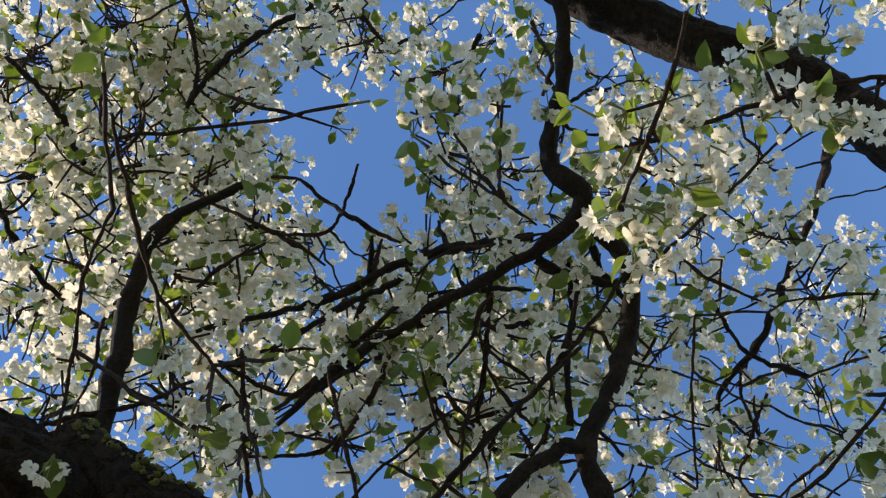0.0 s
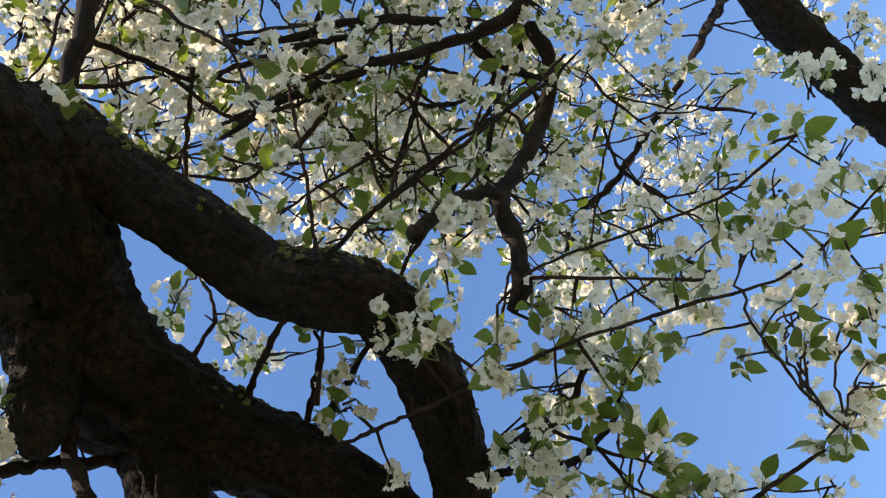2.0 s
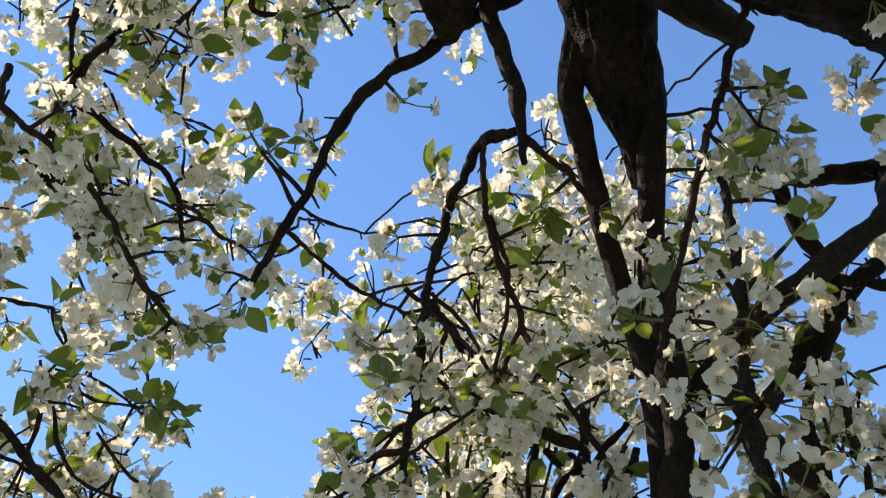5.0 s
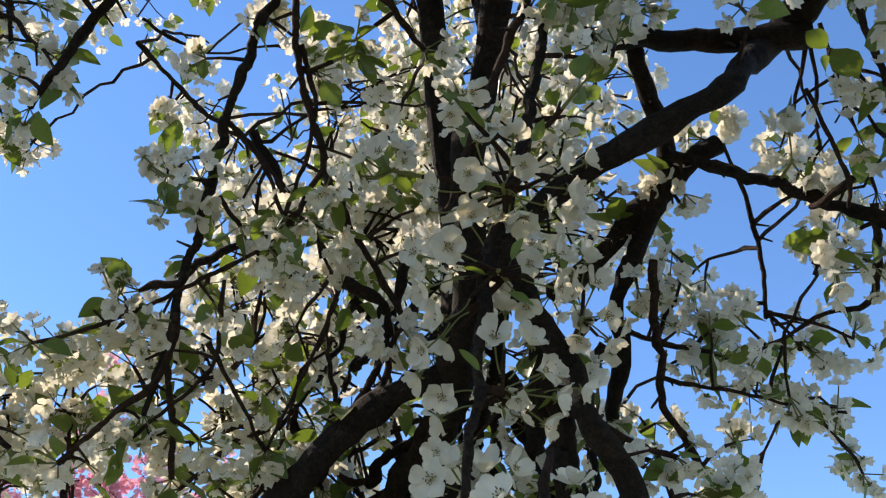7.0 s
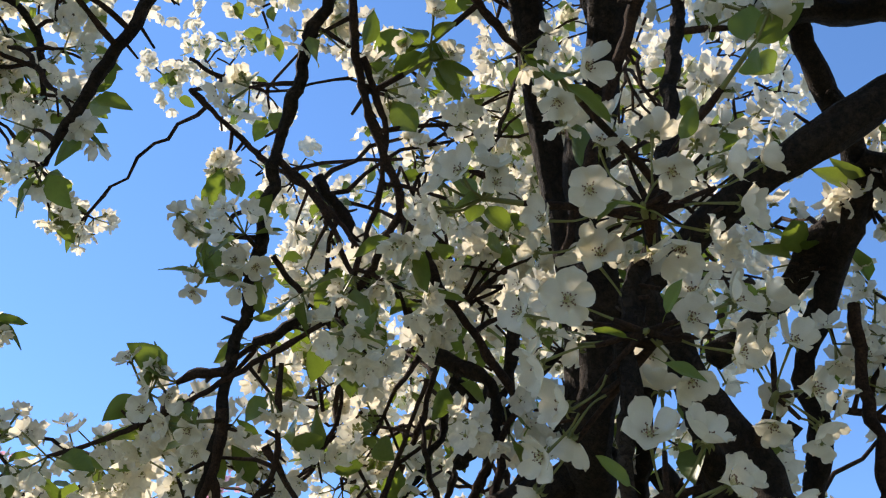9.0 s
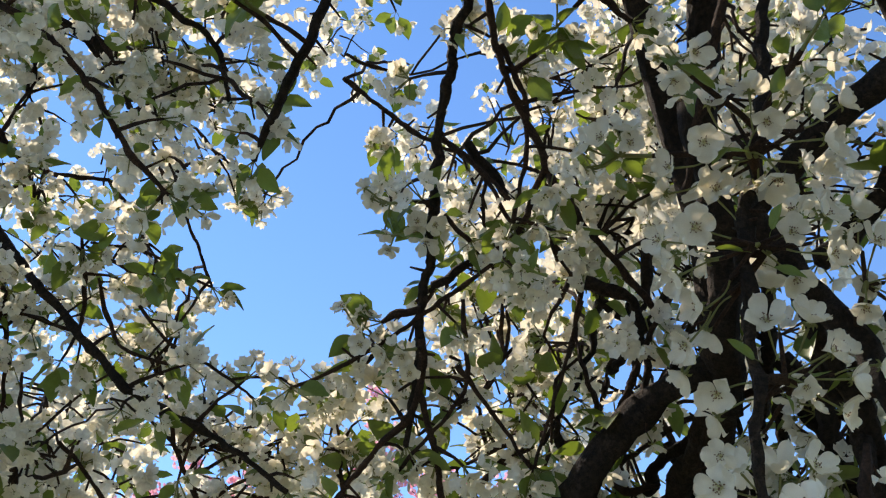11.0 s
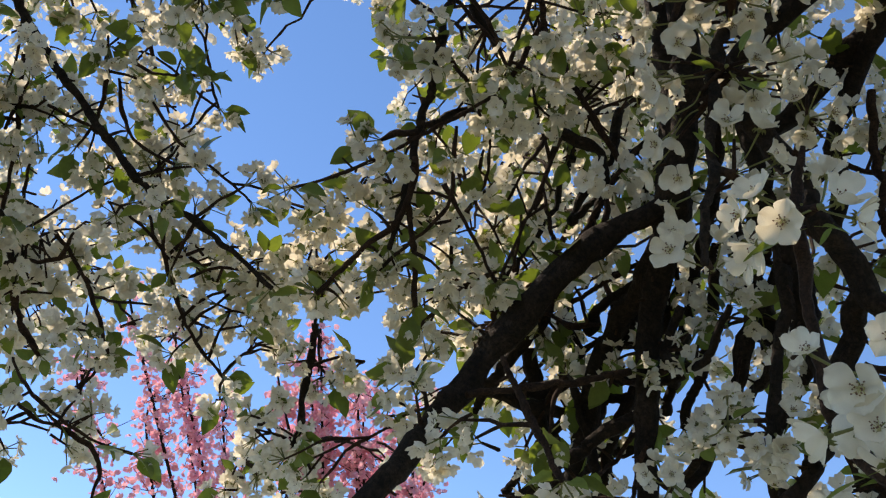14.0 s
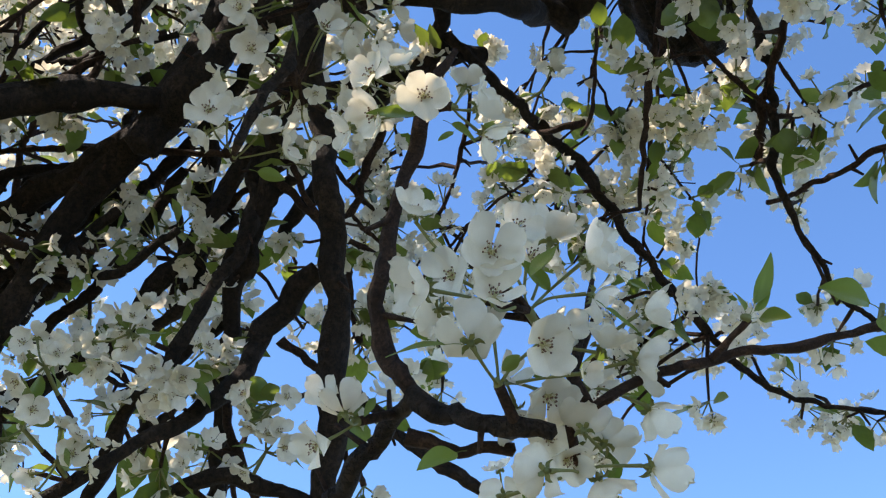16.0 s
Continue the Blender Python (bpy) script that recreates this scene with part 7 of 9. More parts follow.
crown([
    (-0.279, 0.708, 3.654, 0.136),
    (-0.123, 0.644, 3.726, 0.144),
    (0.032, 0.516, 3.693, 0.118),
    (0.189, 0.637, 3.732, 0.110),
    (0.012, 0.748, 3.542, 0.136),
    (-0.205, 0.817, 3.490, 0.117),
    (-0.057, 0.866, 3.428, 0.093),
    (-0.240, 0.958, 3.361, 0.099),
    (0.149, 0.819, 3.597, 0.078),
    (0.343, 0.720, 3.897, 0.076),
    (0.293, 0.791, 3.667, 0.055),
    (-0.029, 0.960, 3.225, 0.069),
    (0.484, 0.871, 3.584, 0.048),
    (0.380, 1.387, 4.471, 0.058),
    (0.662, 0.943, 3.390, 0.078),
    (0.801, 0.918, 3.344, 0.065),
    (0.800, 0.160, 3.713, 0.072),
    (0.649, 0.210, 3.877, 0.068),
    (1.372, 0.103, 3.399, 0.082),
    (1.122, 0.477, 3.071, 0.053),
], True)
crown([
    (1.276, 0.602, 3.581, 0.076),
    (1.063, 0.572, 3.663, 0.076),
    (1.147, 0.674, 2.910, 0.066),
    (0.688, 0.947, 3.287, 0.055),
    (-0.007, 1.404, 3.624, 0.082),
    (-0.711, 1.657, 3.642, 0.076),
    (-0.633, 1.883, 3.699, 0.066),
    (-0.432, 1.451, 2.797, 0.110),
    (-0.369, 1.613, 2.754, 0.105),
    (-0.245, 1.464, 2.777, 0.066),
    (0.030, 1.750, 4.080, 0.103),
    (0.095, 1.686, 3.791, 0.063),
    (0.187, 1.673, 3.619, 0.063),
    (0.362, 1.458, 3.357, 0.052),
    (0.616, 1.363, 3.302, 0.056),
    (1.048, 1.196, 3.160, 0.049),
    (-0.821, 0.767, 3.187, 0.121),
    (-1.008, 1.070, 3.248, 0.131),
    (-0.721, 0.960, 3.163, 0.105),
], True)
crown([
    (-0.697, 0.989, 2.933, 0.099),
    (-0.807, 1.013, 2.838, 0.088),
    (-0.850, 1.093, 2.698, 0.066),
    (-0.470, 1.287, 2.625, 0.110),
    (-0.449, 1.468, 2.576, 0.105),
    (-0.330, 1.329, 2.642, 0.088),
    (-0.921, 1.405, 2.608, 0.062),
    (-0.347, 0.979, 3.140, 0.077),
    (-0.240, 0.990, 3.182, 0.077),
    (0.470, 1.245, 2.861, 0.077),
    (0.578, 1.211, 2.871, 0.066),
    (0.473, 1.328, 2.750, 0.044),
    (0.570, 1.341, 2.885, 0.053),
    (0.689, 1.548, 2.567, 0.058),
    (0.701, 1.566, 3.230, 0.124),
    (0.780, 1.450, 3.239, 0.111),
    (0.845, 1.354, 3.247, 0.087),
    (0.790, 1.488, 3.029, 0.070),
    (0.450, 1.425, 2.628, 0.055),
    (0.739, -0.181, 3.073, 0.049),
], True)
crown([
    (1.141, -0.279, 3.264, 0.072),
    (1.299, -0.424, 3.321, 0.076),
    (1.361, -0.270, 3.174, 0.072),
    (1.058, -0.038, 2.939, 0.049),
    (1.109, 0.094, 2.974, 0.062),
    (1.193, 0.196, 2.878, 0.038),
    (1.259, -0.070, 2.975, 0.041),
    (0.552, 0.711, 3.718, 0.043),
    (0.688, 0.776, 3.425, 0.052),
    (1.169, -1.622, 3.363, 0.099),
    (1.431, -1.849, 3.431, 0.107),
    (1.598, -1.602, 3.339, 0.086),
    (1.645, -2.113, 3.502, 0.096),
    (1.772, -1.545, 3.543, 0.093),
    (1.284, -1.300, 3.612, 0.086),
    (1.176, -1.208, 3.513, 0.066),
    (1.337, -1.094, 3.456, 0.103),
    (1.192, -0.782, 3.503, 0.082),
    (0.962, -0.330, 3.025, 0.049),
    (1.378, -0.934, 3.358, 0.074),
], True)
crown([
    (1.568, -1.444, 3.328, 0.107),
    (1.685, -1.570, 3.215, 0.107),
    (0.898, -0.462, 3.147, 0.052),
    (0.758, -0.159, 3.073, 0.041),
    (-0.532, 1.456, 2.477, 0.066),
    (-0.479, 1.515, 2.597, 0.064),
    (-0.413, 1.508, 2.619, 0.053),
    (-0.283, 1.441, 2.540, 0.049),
    (-0.180, 1.437, 2.562, 0.060),
    (-0.222, 1.540, 2.394, 0.044),
    (-0.552, 1.366, 2.616, 0.066),
    (-0.459, 1.372, 2.620, 0.060),
    (-0.345, 1.392, 2.607, 0.060),
    (-0.252, 1.404, 2.603, 0.055),
    (-0.097, 1.443, 2.565, 0.055),
    (-0.015, 1.516, 2.464, 0.044),
    (0.295, 1.582, 2.406, 0.044),
    (-0.106, 1.062, 3.367, 0.091),
    (0.016, 1.064, 3.410, 0.071),
    (-0.136, 1.268, 3.177, 0.055),
], True)
crown([
    (0.204, 1.101, 3.473, 0.058),
    (0.247, 1.221, 3.398, 0.041),
    (1.064, -0.752, 2.963, 0.072),
    (1.033, -0.690, 2.788, 0.066),
    (1.134, -0.828, 2.746, 0.068),
    (1.178, -0.917, 2.688, 0.056),
    (1.117, -0.568, 2.717, 0.058),
    (1.193, -0.504, 2.564, 0.055),
    (1.128, -0.479, 2.875, 0.056),
    (1.113, -0.253, 2.833, 0.047),
    (1.379, -0.250, 2.645, 0.047),
    (1.424, -0.108, 2.572, 0.049),
    (0.825, 1.339, 2.933, 0.040),
    (-1.367, 1.043, 3.951, 0.117),
    (-1.341, 1.219, 4.155, 0.128),
    (-0.959, 1.150, 3.914, 0.114),
    (-0.964, 1.316, 4.041, 0.124),
    (-0.697, 1.269, 3.954, 0.116),
    (-1.356, 1.032, 3.675, 0.110),
    (-1.382, 1.302, 3.864, 0.124),
], True)
crown([
    (-1.167, 1.394, 3.926, 0.126),
    (-0.908, 1.323, 3.812, 0.117),
    (-0.788, 1.572, 3.961, 0.128),
    (-1.499, 1.246, 3.665, 0.119),
    (-1.366, 1.371, 3.699, 0.123),
    (-0.929, 1.212, 3.462, 0.105),
    (-0.977, 1.534, 3.728, 0.124),
    (-0.820, 1.529, 3.650, 0.120),
    (-1.374, 1.141, 3.291, 0.104),
    (-1.327, 1.290, 3.370, 0.111),
    (-1.140, 1.382, 3.375, 0.112),
    (-1.100, 1.501, 3.494, 0.118),
    (-0.825, 1.463, 3.354, 0.110),
    (-0.721, 1.789, 3.523, 0.124),
    (-1.457, 1.320, 3.216, 0.110),
    (-1.467, 1.565, 3.324, 0.122),
    (-1.356, 1.716, 3.423, 0.128),
    (-1.003, 1.519, 3.202, 0.111),
    (-0.869, 1.684, 3.283, 0.117),
    (-0.625, 1.678, 3.289, 0.113),
], True)
crown([
    (-1.734, 1.563, 3.189, 0.122),
    (-1.620, 1.685, 3.299, 0.127),
    (-1.328, 1.713, 3.174, 0.121),
    (-1.039, 1.529, 3.093, 0.109),
    (-0.967, 1.819, 3.126, 0.119),
    (-0.671, 1.608, 3.006, 0.104),
    (-1.647, 1.567, 2.950, 0.115),
    (-1.278, 1.471, 2.831, 0.103),
    (-1.215, 1.684, 2.910, 0.112),
    (-0.924, 1.560, 2.850, 0.102),
    (-0.905, 1.879, 2.981, 0.117),
    (-0.851, 1.775, 3.249, 0.114),
    (-0.785, 2.093, 3.402, 0.128),
    (-0.924, 1.842, 3.076, 0.113),
    (-0.700, 1.758, 2.935, 0.104),
    (-0.520, 1.916, 3.023, 0.109),
    (-1.028, 2.013, 2.964, 0.118),
    (-0.896, 2.321, 3.028, 0.128),
    (-0.676, 2.342, 3.024, 0.126),
    (-0.554, 0.540, 4.639, 0.122),
], True)
crown([
    (-0.390, 0.485, 4.300, 0.110),
    (-0.206, 0.377, 4.187, 0.107),
    (-0.065, 0.339, 3.909, 0.098),
    (0.135, 0.325, 4.259, 0.115),
    (-0.491, 0.629, 4.092, 0.101),
    (-0.392, 0.610, 4.483, 0.118),
    (-0.162, 0.595, 4.170, 0.109),
    (-0.071, 0.549, 3.951, 0.101),
    (0.140, 0.559, 4.312, 0.119),
    (-0.503, 0.873, 4.602, 0.124),
    (-0.334, 0.790, 4.387, 0.117),
    (-0.202, 0.762, 4.463, 0.122),
    (0.005, 0.777, 4.264, 0.117),
    (0.200, 0.652, 3.988, 0.107),
    (-0.459, 0.991, 4.285, 0.112),
    (-0.313, 0.927, 4.045, 0.104),
    (-0.150, 0.968, 4.194, 0.113),
    (0.033, 0.846, 4.127, 0.112),
    (0.200, 0.868, 4.107, 0.114),
    (-0.419, 1.104, 3.907, 0.098),
], True)
crown([
    (-0.291, 1.180, 4.409, 0.121),
    (-0.065, 1.076, 4.055, 0.109),
    (0.066, 1.020, 3.916, 0.105),
    (0.265, 1.115, 4.231, 0.122),
    (-0.686, 0.527, 4.890, 0.130),
    (-0.436, 0.508, 5.026, 0.139),
    (-0.326, 0.462, 5.460, 0.158),
    (-0.097, 0.359, 4.788, 0.134),
    (0.247, 0.384, 5.258, 0.158),
    (-0.650, 0.808, 5.048, 0.139),
    (-0.394, 0.788, 5.285, 0.153),
    (-0.220, 0.685, 4.787, 0.134),
    (-0.071, 0.567, 4.668, 0.131),
    (0.132, 0.571, 4.575, 0.130),
    (-0.538, 1.025, 5.271, 0.152),
    (-0.387, 1.016, 5.298, 0.155),
    (-0.111, 0.933, 5.235, 0.156),
    (0.031, 0.850, 4.722, 0.136),
    (0.280, 0.792, 4.885, 0.146),
    (-0.617, 1.294, 5.368, 0.156),
], True)
crown([
    (-0.300, 1.184, 4.907, 0.141),
    (-0.144, 1.061, 4.793, 0.138),
    (0.083, 1.075, 4.896, 0.146),
    (0.348, 1.063, 5.030, 0.155),
    (-0.527, 1.604, 5.326, 0.158),
    (-0.218, 1.474, 5.002, 0.149),
    (-0.008, 1.270, 4.754, 0.140),
    (0.170, 1.210, 4.585, 0.135),
    (-0.808, -0.919, 4.337, 0.119),
    (-0.763, -1.168, 4.751, 0.141),
    (-0.607, -1.376, 4.765, 0.146),
    (-0.383, -1.291, 4.348, 0.130),
    (-0.121, -1.384, 4.352, 0.134),
    (-0.799, -0.872, 4.728, 0.135),
    (-0.610, -1.017, 4.827, 0.143),
    (-0.445, -1.173, 4.731, 0.144),
    (-0.206, -1.084, 4.332, 0.128),
    (-0.060, -1.399, 4.679, 0.149),
    (-0.658, -0.642, 4.662, 0.131),
    (-0.430, -0.723, 4.338, 0.121),
], True)
crown([
    (-0.342, -0.923, 4.722, 0.141),
    (-0.090, -0.877, 4.277, 0.124),
    (-0.005, -0.969, 4.215, 0.124),
    (-0.488, -0.440, 4.452, 0.121),
    (-0.330, -0.586, 4.315, 0.119),
    (-0.183, -0.742, 4.552, 0.133),
    (0.030, -0.862, 4.767, 0.146),
    (0.211, -0.980, 4.631, 0.144),
    (-0.411, -0.356, 4.564, 0.125),
    (-0.193, -0.485, 4.913, 0.145),
    (-0.084, -0.484, 4.303, 0.120),
    (0.099, -0.573, 4.309, 0.124),
    (0.341, -0.692, 4.414, 0.133),
    (-0.346, -0.157, 4.795, 0.133),
    (-0.217, -0.239, 4.514, 0.124),
    (0.001, -0.285, 4.376, 0.121),
    (0.213, -0.489, 4.866, 0.147),
    (0.291, -0.451, 4.299, 0.124),
    (-0.255, 0.001, 4.938, 0.138),
    (-0.082, -0.060, 4.921, 0.140),
], True)
crown([
    (0.148, -0.107, 4.443, 0.123),
    (0.285, -0.149, 4.425, 0.125),
    (0.496, -0.300, 4.653, 0.139),
    (-0.011, -1.607, 4.574, 0.130),
    (0.143, -1.549, 4.112, 0.114),
    (0.350, -1.698, 4.333, 0.126),
    (0.457, -1.580, 3.908, 0.110),
    (0.099, -1.348, 4.285, 0.118),
    (0.274, -1.356, 4.242, 0.118),
    (0.446, -1.602, 4.499, 0.132),
    (0.666, -1.750, 4.479, 0.136),
    (0.642, 1.827, 3.593, 0.097),
    (0.672, 1.563, 3.395, 0.087),
    (0.806, 1.663, 3.636, 0.099),
    (0.869, 1.487, 3.584, 0.096),
    (0.991, 1.371, 3.732, 0.100),
    (0.705, 1.958, 3.569, 0.100),
    (0.806, 1.837, 3.595, 0.101),
    (0.982, 1.789, 3.635, 0.106),
    (1.003, 1.609, 3.633, 0.103),
], True)
crown([
    (1.002, 1.338, 3.403, 0.091),
    (0.736, 1.972, 3.336, 0.095),
    (0.783, 1.666, 3.195, 0.086),
    (0.907, 1.670, 3.323, 0.093),
    (0.976, 1.454, 3.190, 0.087),
    (1.120, 1.437, 3.398, 0.096),
    (0.255, 1.647, 3.580, 0.099),
    (0.477, 1.680, 3.656, 0.104),
    (0.594, 1.533, 3.641, 0.099),
    (0.779, 1.553, 3.653, 0.102),
    (0.318, 1.750, 3.494, 0.101),
    (0.440, 1.593, 3.351, 0.093),
    (0.572, 1.547, 3.423, 0.095),
    (0.788, 1.518, 3.476, 0.097),
    (0.350, 1.498, 3.086, 0.083),
    (0.533, 1.719, 3.332, 0.098),
    (0.672, 1.823, 3.407, 0.104),
    (0.785, 1.631, 3.270, 0.095),
    (0.371, 1.605, 2.979, 0.084),
    (0.579, 1.946, 3.295, 0.104),
], True)
crown([
    (0.718, 1.881, 3.322, 0.104),
    (0.807, 1.696, 3.148, 0.095),
    (0.166, -0.530, 4.481, 0.120),
    (0.302, -0.708, 4.664, 0.132),
    (0.351, -0.677, 4.176, 0.115),
    (0.285, -0.492, 4.848, 0.135),
    (0.480, -0.519, 4.575, 0.130),
    (0.550, -0.561, 4.395, 0.126),
    (0.681, -0.723, 4.249, 0.125),
    (0.450, -0.247, 4.723, 0.131),
    (0.420, -0.264, 4.181, 0.112),
    (0.637, -0.367, 4.164, 0.117),
    (0.659, -0.435, 4.028, 0.113),
    (0.812, -0.910, 4.042, 0.123),
    (0.860, -0.909, 3.771, 0.115),
    (1.007, -1.147, 3.912, 0.125),
    (0.782, -0.666, 4.205, 0.125),
    (0.814, -0.674, 3.815, 0.112),
], True)
crown([
    (0.968, -0.734, 3.707, 0.112),
    (1.272, -1.077, 3.946, 0.131),
    (0.838, -0.482, 4.010, 0.117),
    (1.091, -0.696, 4.288, 0.135),
    (1.052, -0.636, 3.802, 0.116),
    (1.143, -0.651, 3.628, 0.112),
    (0.791, -0.716, 4.240, 0.115),
    (0.816, -0.675, 3.880, 0.102),
    (1.114, -0.821, 4.247, 0.120),
    (0.877, -0.510, 4.399, 0.120),
    (0.947, -0.576, 4.119, 0.111),
    (1.188, -0.713, 4.251, 0.120),
    (0.820, -0.296, 4.008, 0.102),
    (1.081, -0.417, 4.410, 0.121),
    (1.202, -0.458, 4.297, 0.118),
    (-1.214, 1.895, 3.006, 0.104),
    (-0.980, 1.882, 2.984, 0.102),
    (-0.843, 1.916, 3.038, 0.104),
    (-0.713, 1.986, 3.011, 0.106),
    (-1.232, 1.935, 2.875, 0.103),
], True)
crown([
    (-1.036, 2.014, 2.895, 0.105),
    (-0.749, 1.775, 2.767, 0.093),
    (-0.609, 1.843, 2.797, 0.095),
    (-1.123, 2.025, 2.736, 0.102),
    (-0.821, 1.805, 2.593, 0.090),
    (-0.827, 2.019, 2.666, 0.099),
    (-0.497, 1.724, 2.608, 0.086),
    (-1.088, 2.027, 2.502, 0.097),
    (-0.871, 1.930, 2.469, 0.092),
    (-0.777, 1.993, 2.548, 0.096),
    (-0.612, 1.947, 2.499, 0.092),
    (-0.678, 2.070, 3.039, 0.104),
    (-0.540, 2.118, 3.055, 0.106),
    (-0.304, 1.988, 2.928, 0.098),
    (-0.513, 1.813, 2.700, 0.088),
    (-0.457, 2.065, 2.858, 0.100),
    (-0.253, 2.079, 2.864, 0.099),
    (0.527, -0.846, 3.693, 0.1),
    (0.637, -0.865, 3.758, 0.105),
], True)
crown([
    (0.713, -0.976, 3.745, 0.107),
    (0.836, -0.952, 3.441, 0.098),
    (0.516, -0.645, 3.911, 0.106),
    (0.542, -0.669, 3.701, 0.099),
    (0.801, -0.823, 3.827, 0.109),
    (0.752, -0.715, 3.358, 0.090),
    (0.563, -0.480, 3.906, 0.104),
    (0.728, -0.596, 3.994, 0.111),
    (0.839, -0.653, 3.936, 0.111),
    (0.866, -0.582, 3.559, 0.097),
    (1.071, -0.724, 3.576, 0.103),
    (0.502, -0.221, 3.633, 0.090),
    (0.653, -0.289, 3.536, 0.090),
    (0.770, -0.402, 3.571, 0.094),
    (0.905, -0.460, 3.561, 0.096),
    (1.172, -0.653, 3.762, 0.110),
    (-0.460, -0.600, 4.063, 0.105),
    (-0.315, -0.704, 3.956, 0.105),
    (-0.211, -0.900, 4.120, 0.116),
    (-0.096, -0.956, 4.046, 0.115),
], True)
crown([
    (0.094, -1.001, 3.805, 0.110),
    (-0.319, -0.563, 4.258, 0.115),
    (-0.212, -0.785, 4.475, 0.128),
    (-0.101, -0.665, 3.928, 0.107),
    (0.066, -0.706, 3.892, 0.108),
    (-0.306, -0.380, 4.179, 0.109),
    (-0.111, -0.470, 4.147, 0.112),
    (0.023, -0.539, 4.058, 0.112),
    (0.185, -0.595, 3.931, 0.110),
    (-0.142, -0.170, 4.124, 0.107),
    (-0.009, -0.269, 4.060, 0.108),
    (0.123, -0.479, 4.311, 0.122),
    (0.344, -0.566, 4.343, 0.128),
    (0.439, -0.573, 4.095, 0.120),
    (0.764, -1.452, 3.595, 0.109),
    (1.016, -1.706, 3.696, 0.119),
    (1.128, -1.672, 3.528, 0.114),
    (1.110, -1.529, 3.992, 0.129),
], True)
crown([
    (1.011, -1.341, 3.531, 0.108),
    (1.174, -1.477, 3.471, 0.110),
    (0.950, -1.060, 3.539, 0.104),
    (1.148, -1.218, 3.629, 0.112),
    (1.135, -1.153, 3.392, 0.102),
    (1.036, -0.911, 3.587, 0.105),
    (1.256, -1.097, 3.725, 0.115),
    (1.507, -1.285, 3.879, 0.127),
], True)
crown([
    (-0.093, 0.399, 3.163, 0.077),
    (0.320, 0.702, 3.512, 0.071),
    (0.060, 0.630, 3.362, 0.101),
    (0.236, 0.542, 3.150, 0.078),
    (0.326, 0.531, 3.455, 0.108),
    (0.039, 0.480, 3.317, 0.072),
    (-0.077, 0.462, 3.171, 0.077),
    (-0.014, 0.475, 3.514, 0.086),
    (-0.043, 0.346, 3.329, 0.093),
    (0.055, 0.304, 3.359, 0.071),
    (0.138, 0.513, 3.086, 0.081),
    (-0.021, 0.356, 3.465, 0.094),
    (-0.150, 0.443, 3.579, 0.100),
    (-0.150, 0.412, 3.500, 0.070),
    (-0.212, 0.497, 3.320, 0.081),
    (-0.101, 0.596, 3.444, 0.073),
], True)
crown([
    (-0.311, 0.844, 3.615, 0.109),
    (-0.349, 0.772, 3.750, 0.091),
    (-0.264, 0.525, 3.244, 0.108),
    (-0.166, 0.824, 3.409, 0.106),
    (-0.081, 0.853, 3.391, 0.091),
    (-0.136, 0.341, 3.392, 0.076),
    (-0.873, 1.580, 2.776, 0.091),
    (-0.881, 1.098, 2.985, 0.103),
    (-0.739, 1.678, 2.832, 0.102),
    (-1.059, 1.791, 2.731, 0.108),
    (-1.046, 1.270, 3.604, 0.085),
    (-0.777, 1.194, 2.849, 0.104),
    (-0.828, 1.178, 3.467, 0.097),
    (-0.771, 1.485, 2.972, 0.070),
    (-0.926, 1.242, 2.612, 0.088),
    (-0.481, 0.949, 3.346, 0.099),
    (-0.825, 0.923, 3.360, 0.078),
    (-0.904, 0.789, 3.323, 0.086),
    (-0.705, 1.434, 3.145, 0.093),
    (-0.955, 1.440, 3.649, 0.100),
], True)
crown([
    (-0.939, 1.034, 3.591, 0.079),
    (-0.869, 1.776, 2.882, 0.078),
    (-1.066, 1.480, 3.489, 0.103),
    (-1.017, 1.009, 3.271, 0.106),
    (-0.783, 1.499, 3.430, 0.077),
    (-1.072, 1.250, 2.884, 0.096),
    (-1.085, 1.110, 3.064, 0.092),
    (-0.789, 1.200, 2.734, 0.092),
    (-0.353, 0.950, 3.209, 0.087),
    (-0.731, 1.508, 3.294, 0.081),
    (-1.210, 1.288, 3.753, 0.093),
    (-0.589, 1.324, 3.704, 0.105),
    (-0.842, 1.287, 2.635, 0.075),
    (-1.310, 1.387, 3.028, 0.097),
    (-0.366, 0.988, 3.094, 0.075),
    (-1.271, 1.779, 2.825, 0.071),
    (-0.588, 1.207, 2.635, 0.080),
    (-0.900, 1.629, 3.301, 0.100),
    (-0.900, 1.581, 2.853, 0.097),
    (-0.952, 0.851, 3.422, 0.085),
], True)
crown([
    (0.924, 1.095, 3.392, 0.087),
    (0.871, 1.123, 3.360, 0.108),
    (0.731, 1.218, 3.386, 0.108),
    (1.159, 1.219, 3.570, 0.097),
    (0.821, 1.246, 3.779, 0.087),
    (0.954, 1.286, 3.525, 0.092),
    (1.034, 0.970, 3.483, 0.083),
    (0.788, 1.099, 3.207, 0.109),
    (0.872, 1.327, 3.644, 0.071),
    (0.743, 1.302, 3.750, 0.088),
    (0.656, 1.164, 3.355, 0.080),
    (0.700, 1.174, 3.347, 0.086),
    (1.108, 1.209, 3.673, 0.110),
    (1.049, 1.103, 3.325, 0.095),
    (1.040, 1.431, 3.120, 0.109),
    (1.063, 1.218, 3.008, 0.076),
    (0.912, 1.159, 3.096, 0.074),
    (0.706, 1.354, 3.337, 0.087),
    (0.634, 0.961, 3.094, 0.085),
    (0.708, 1.367, 3.319, 0.101),
], True)
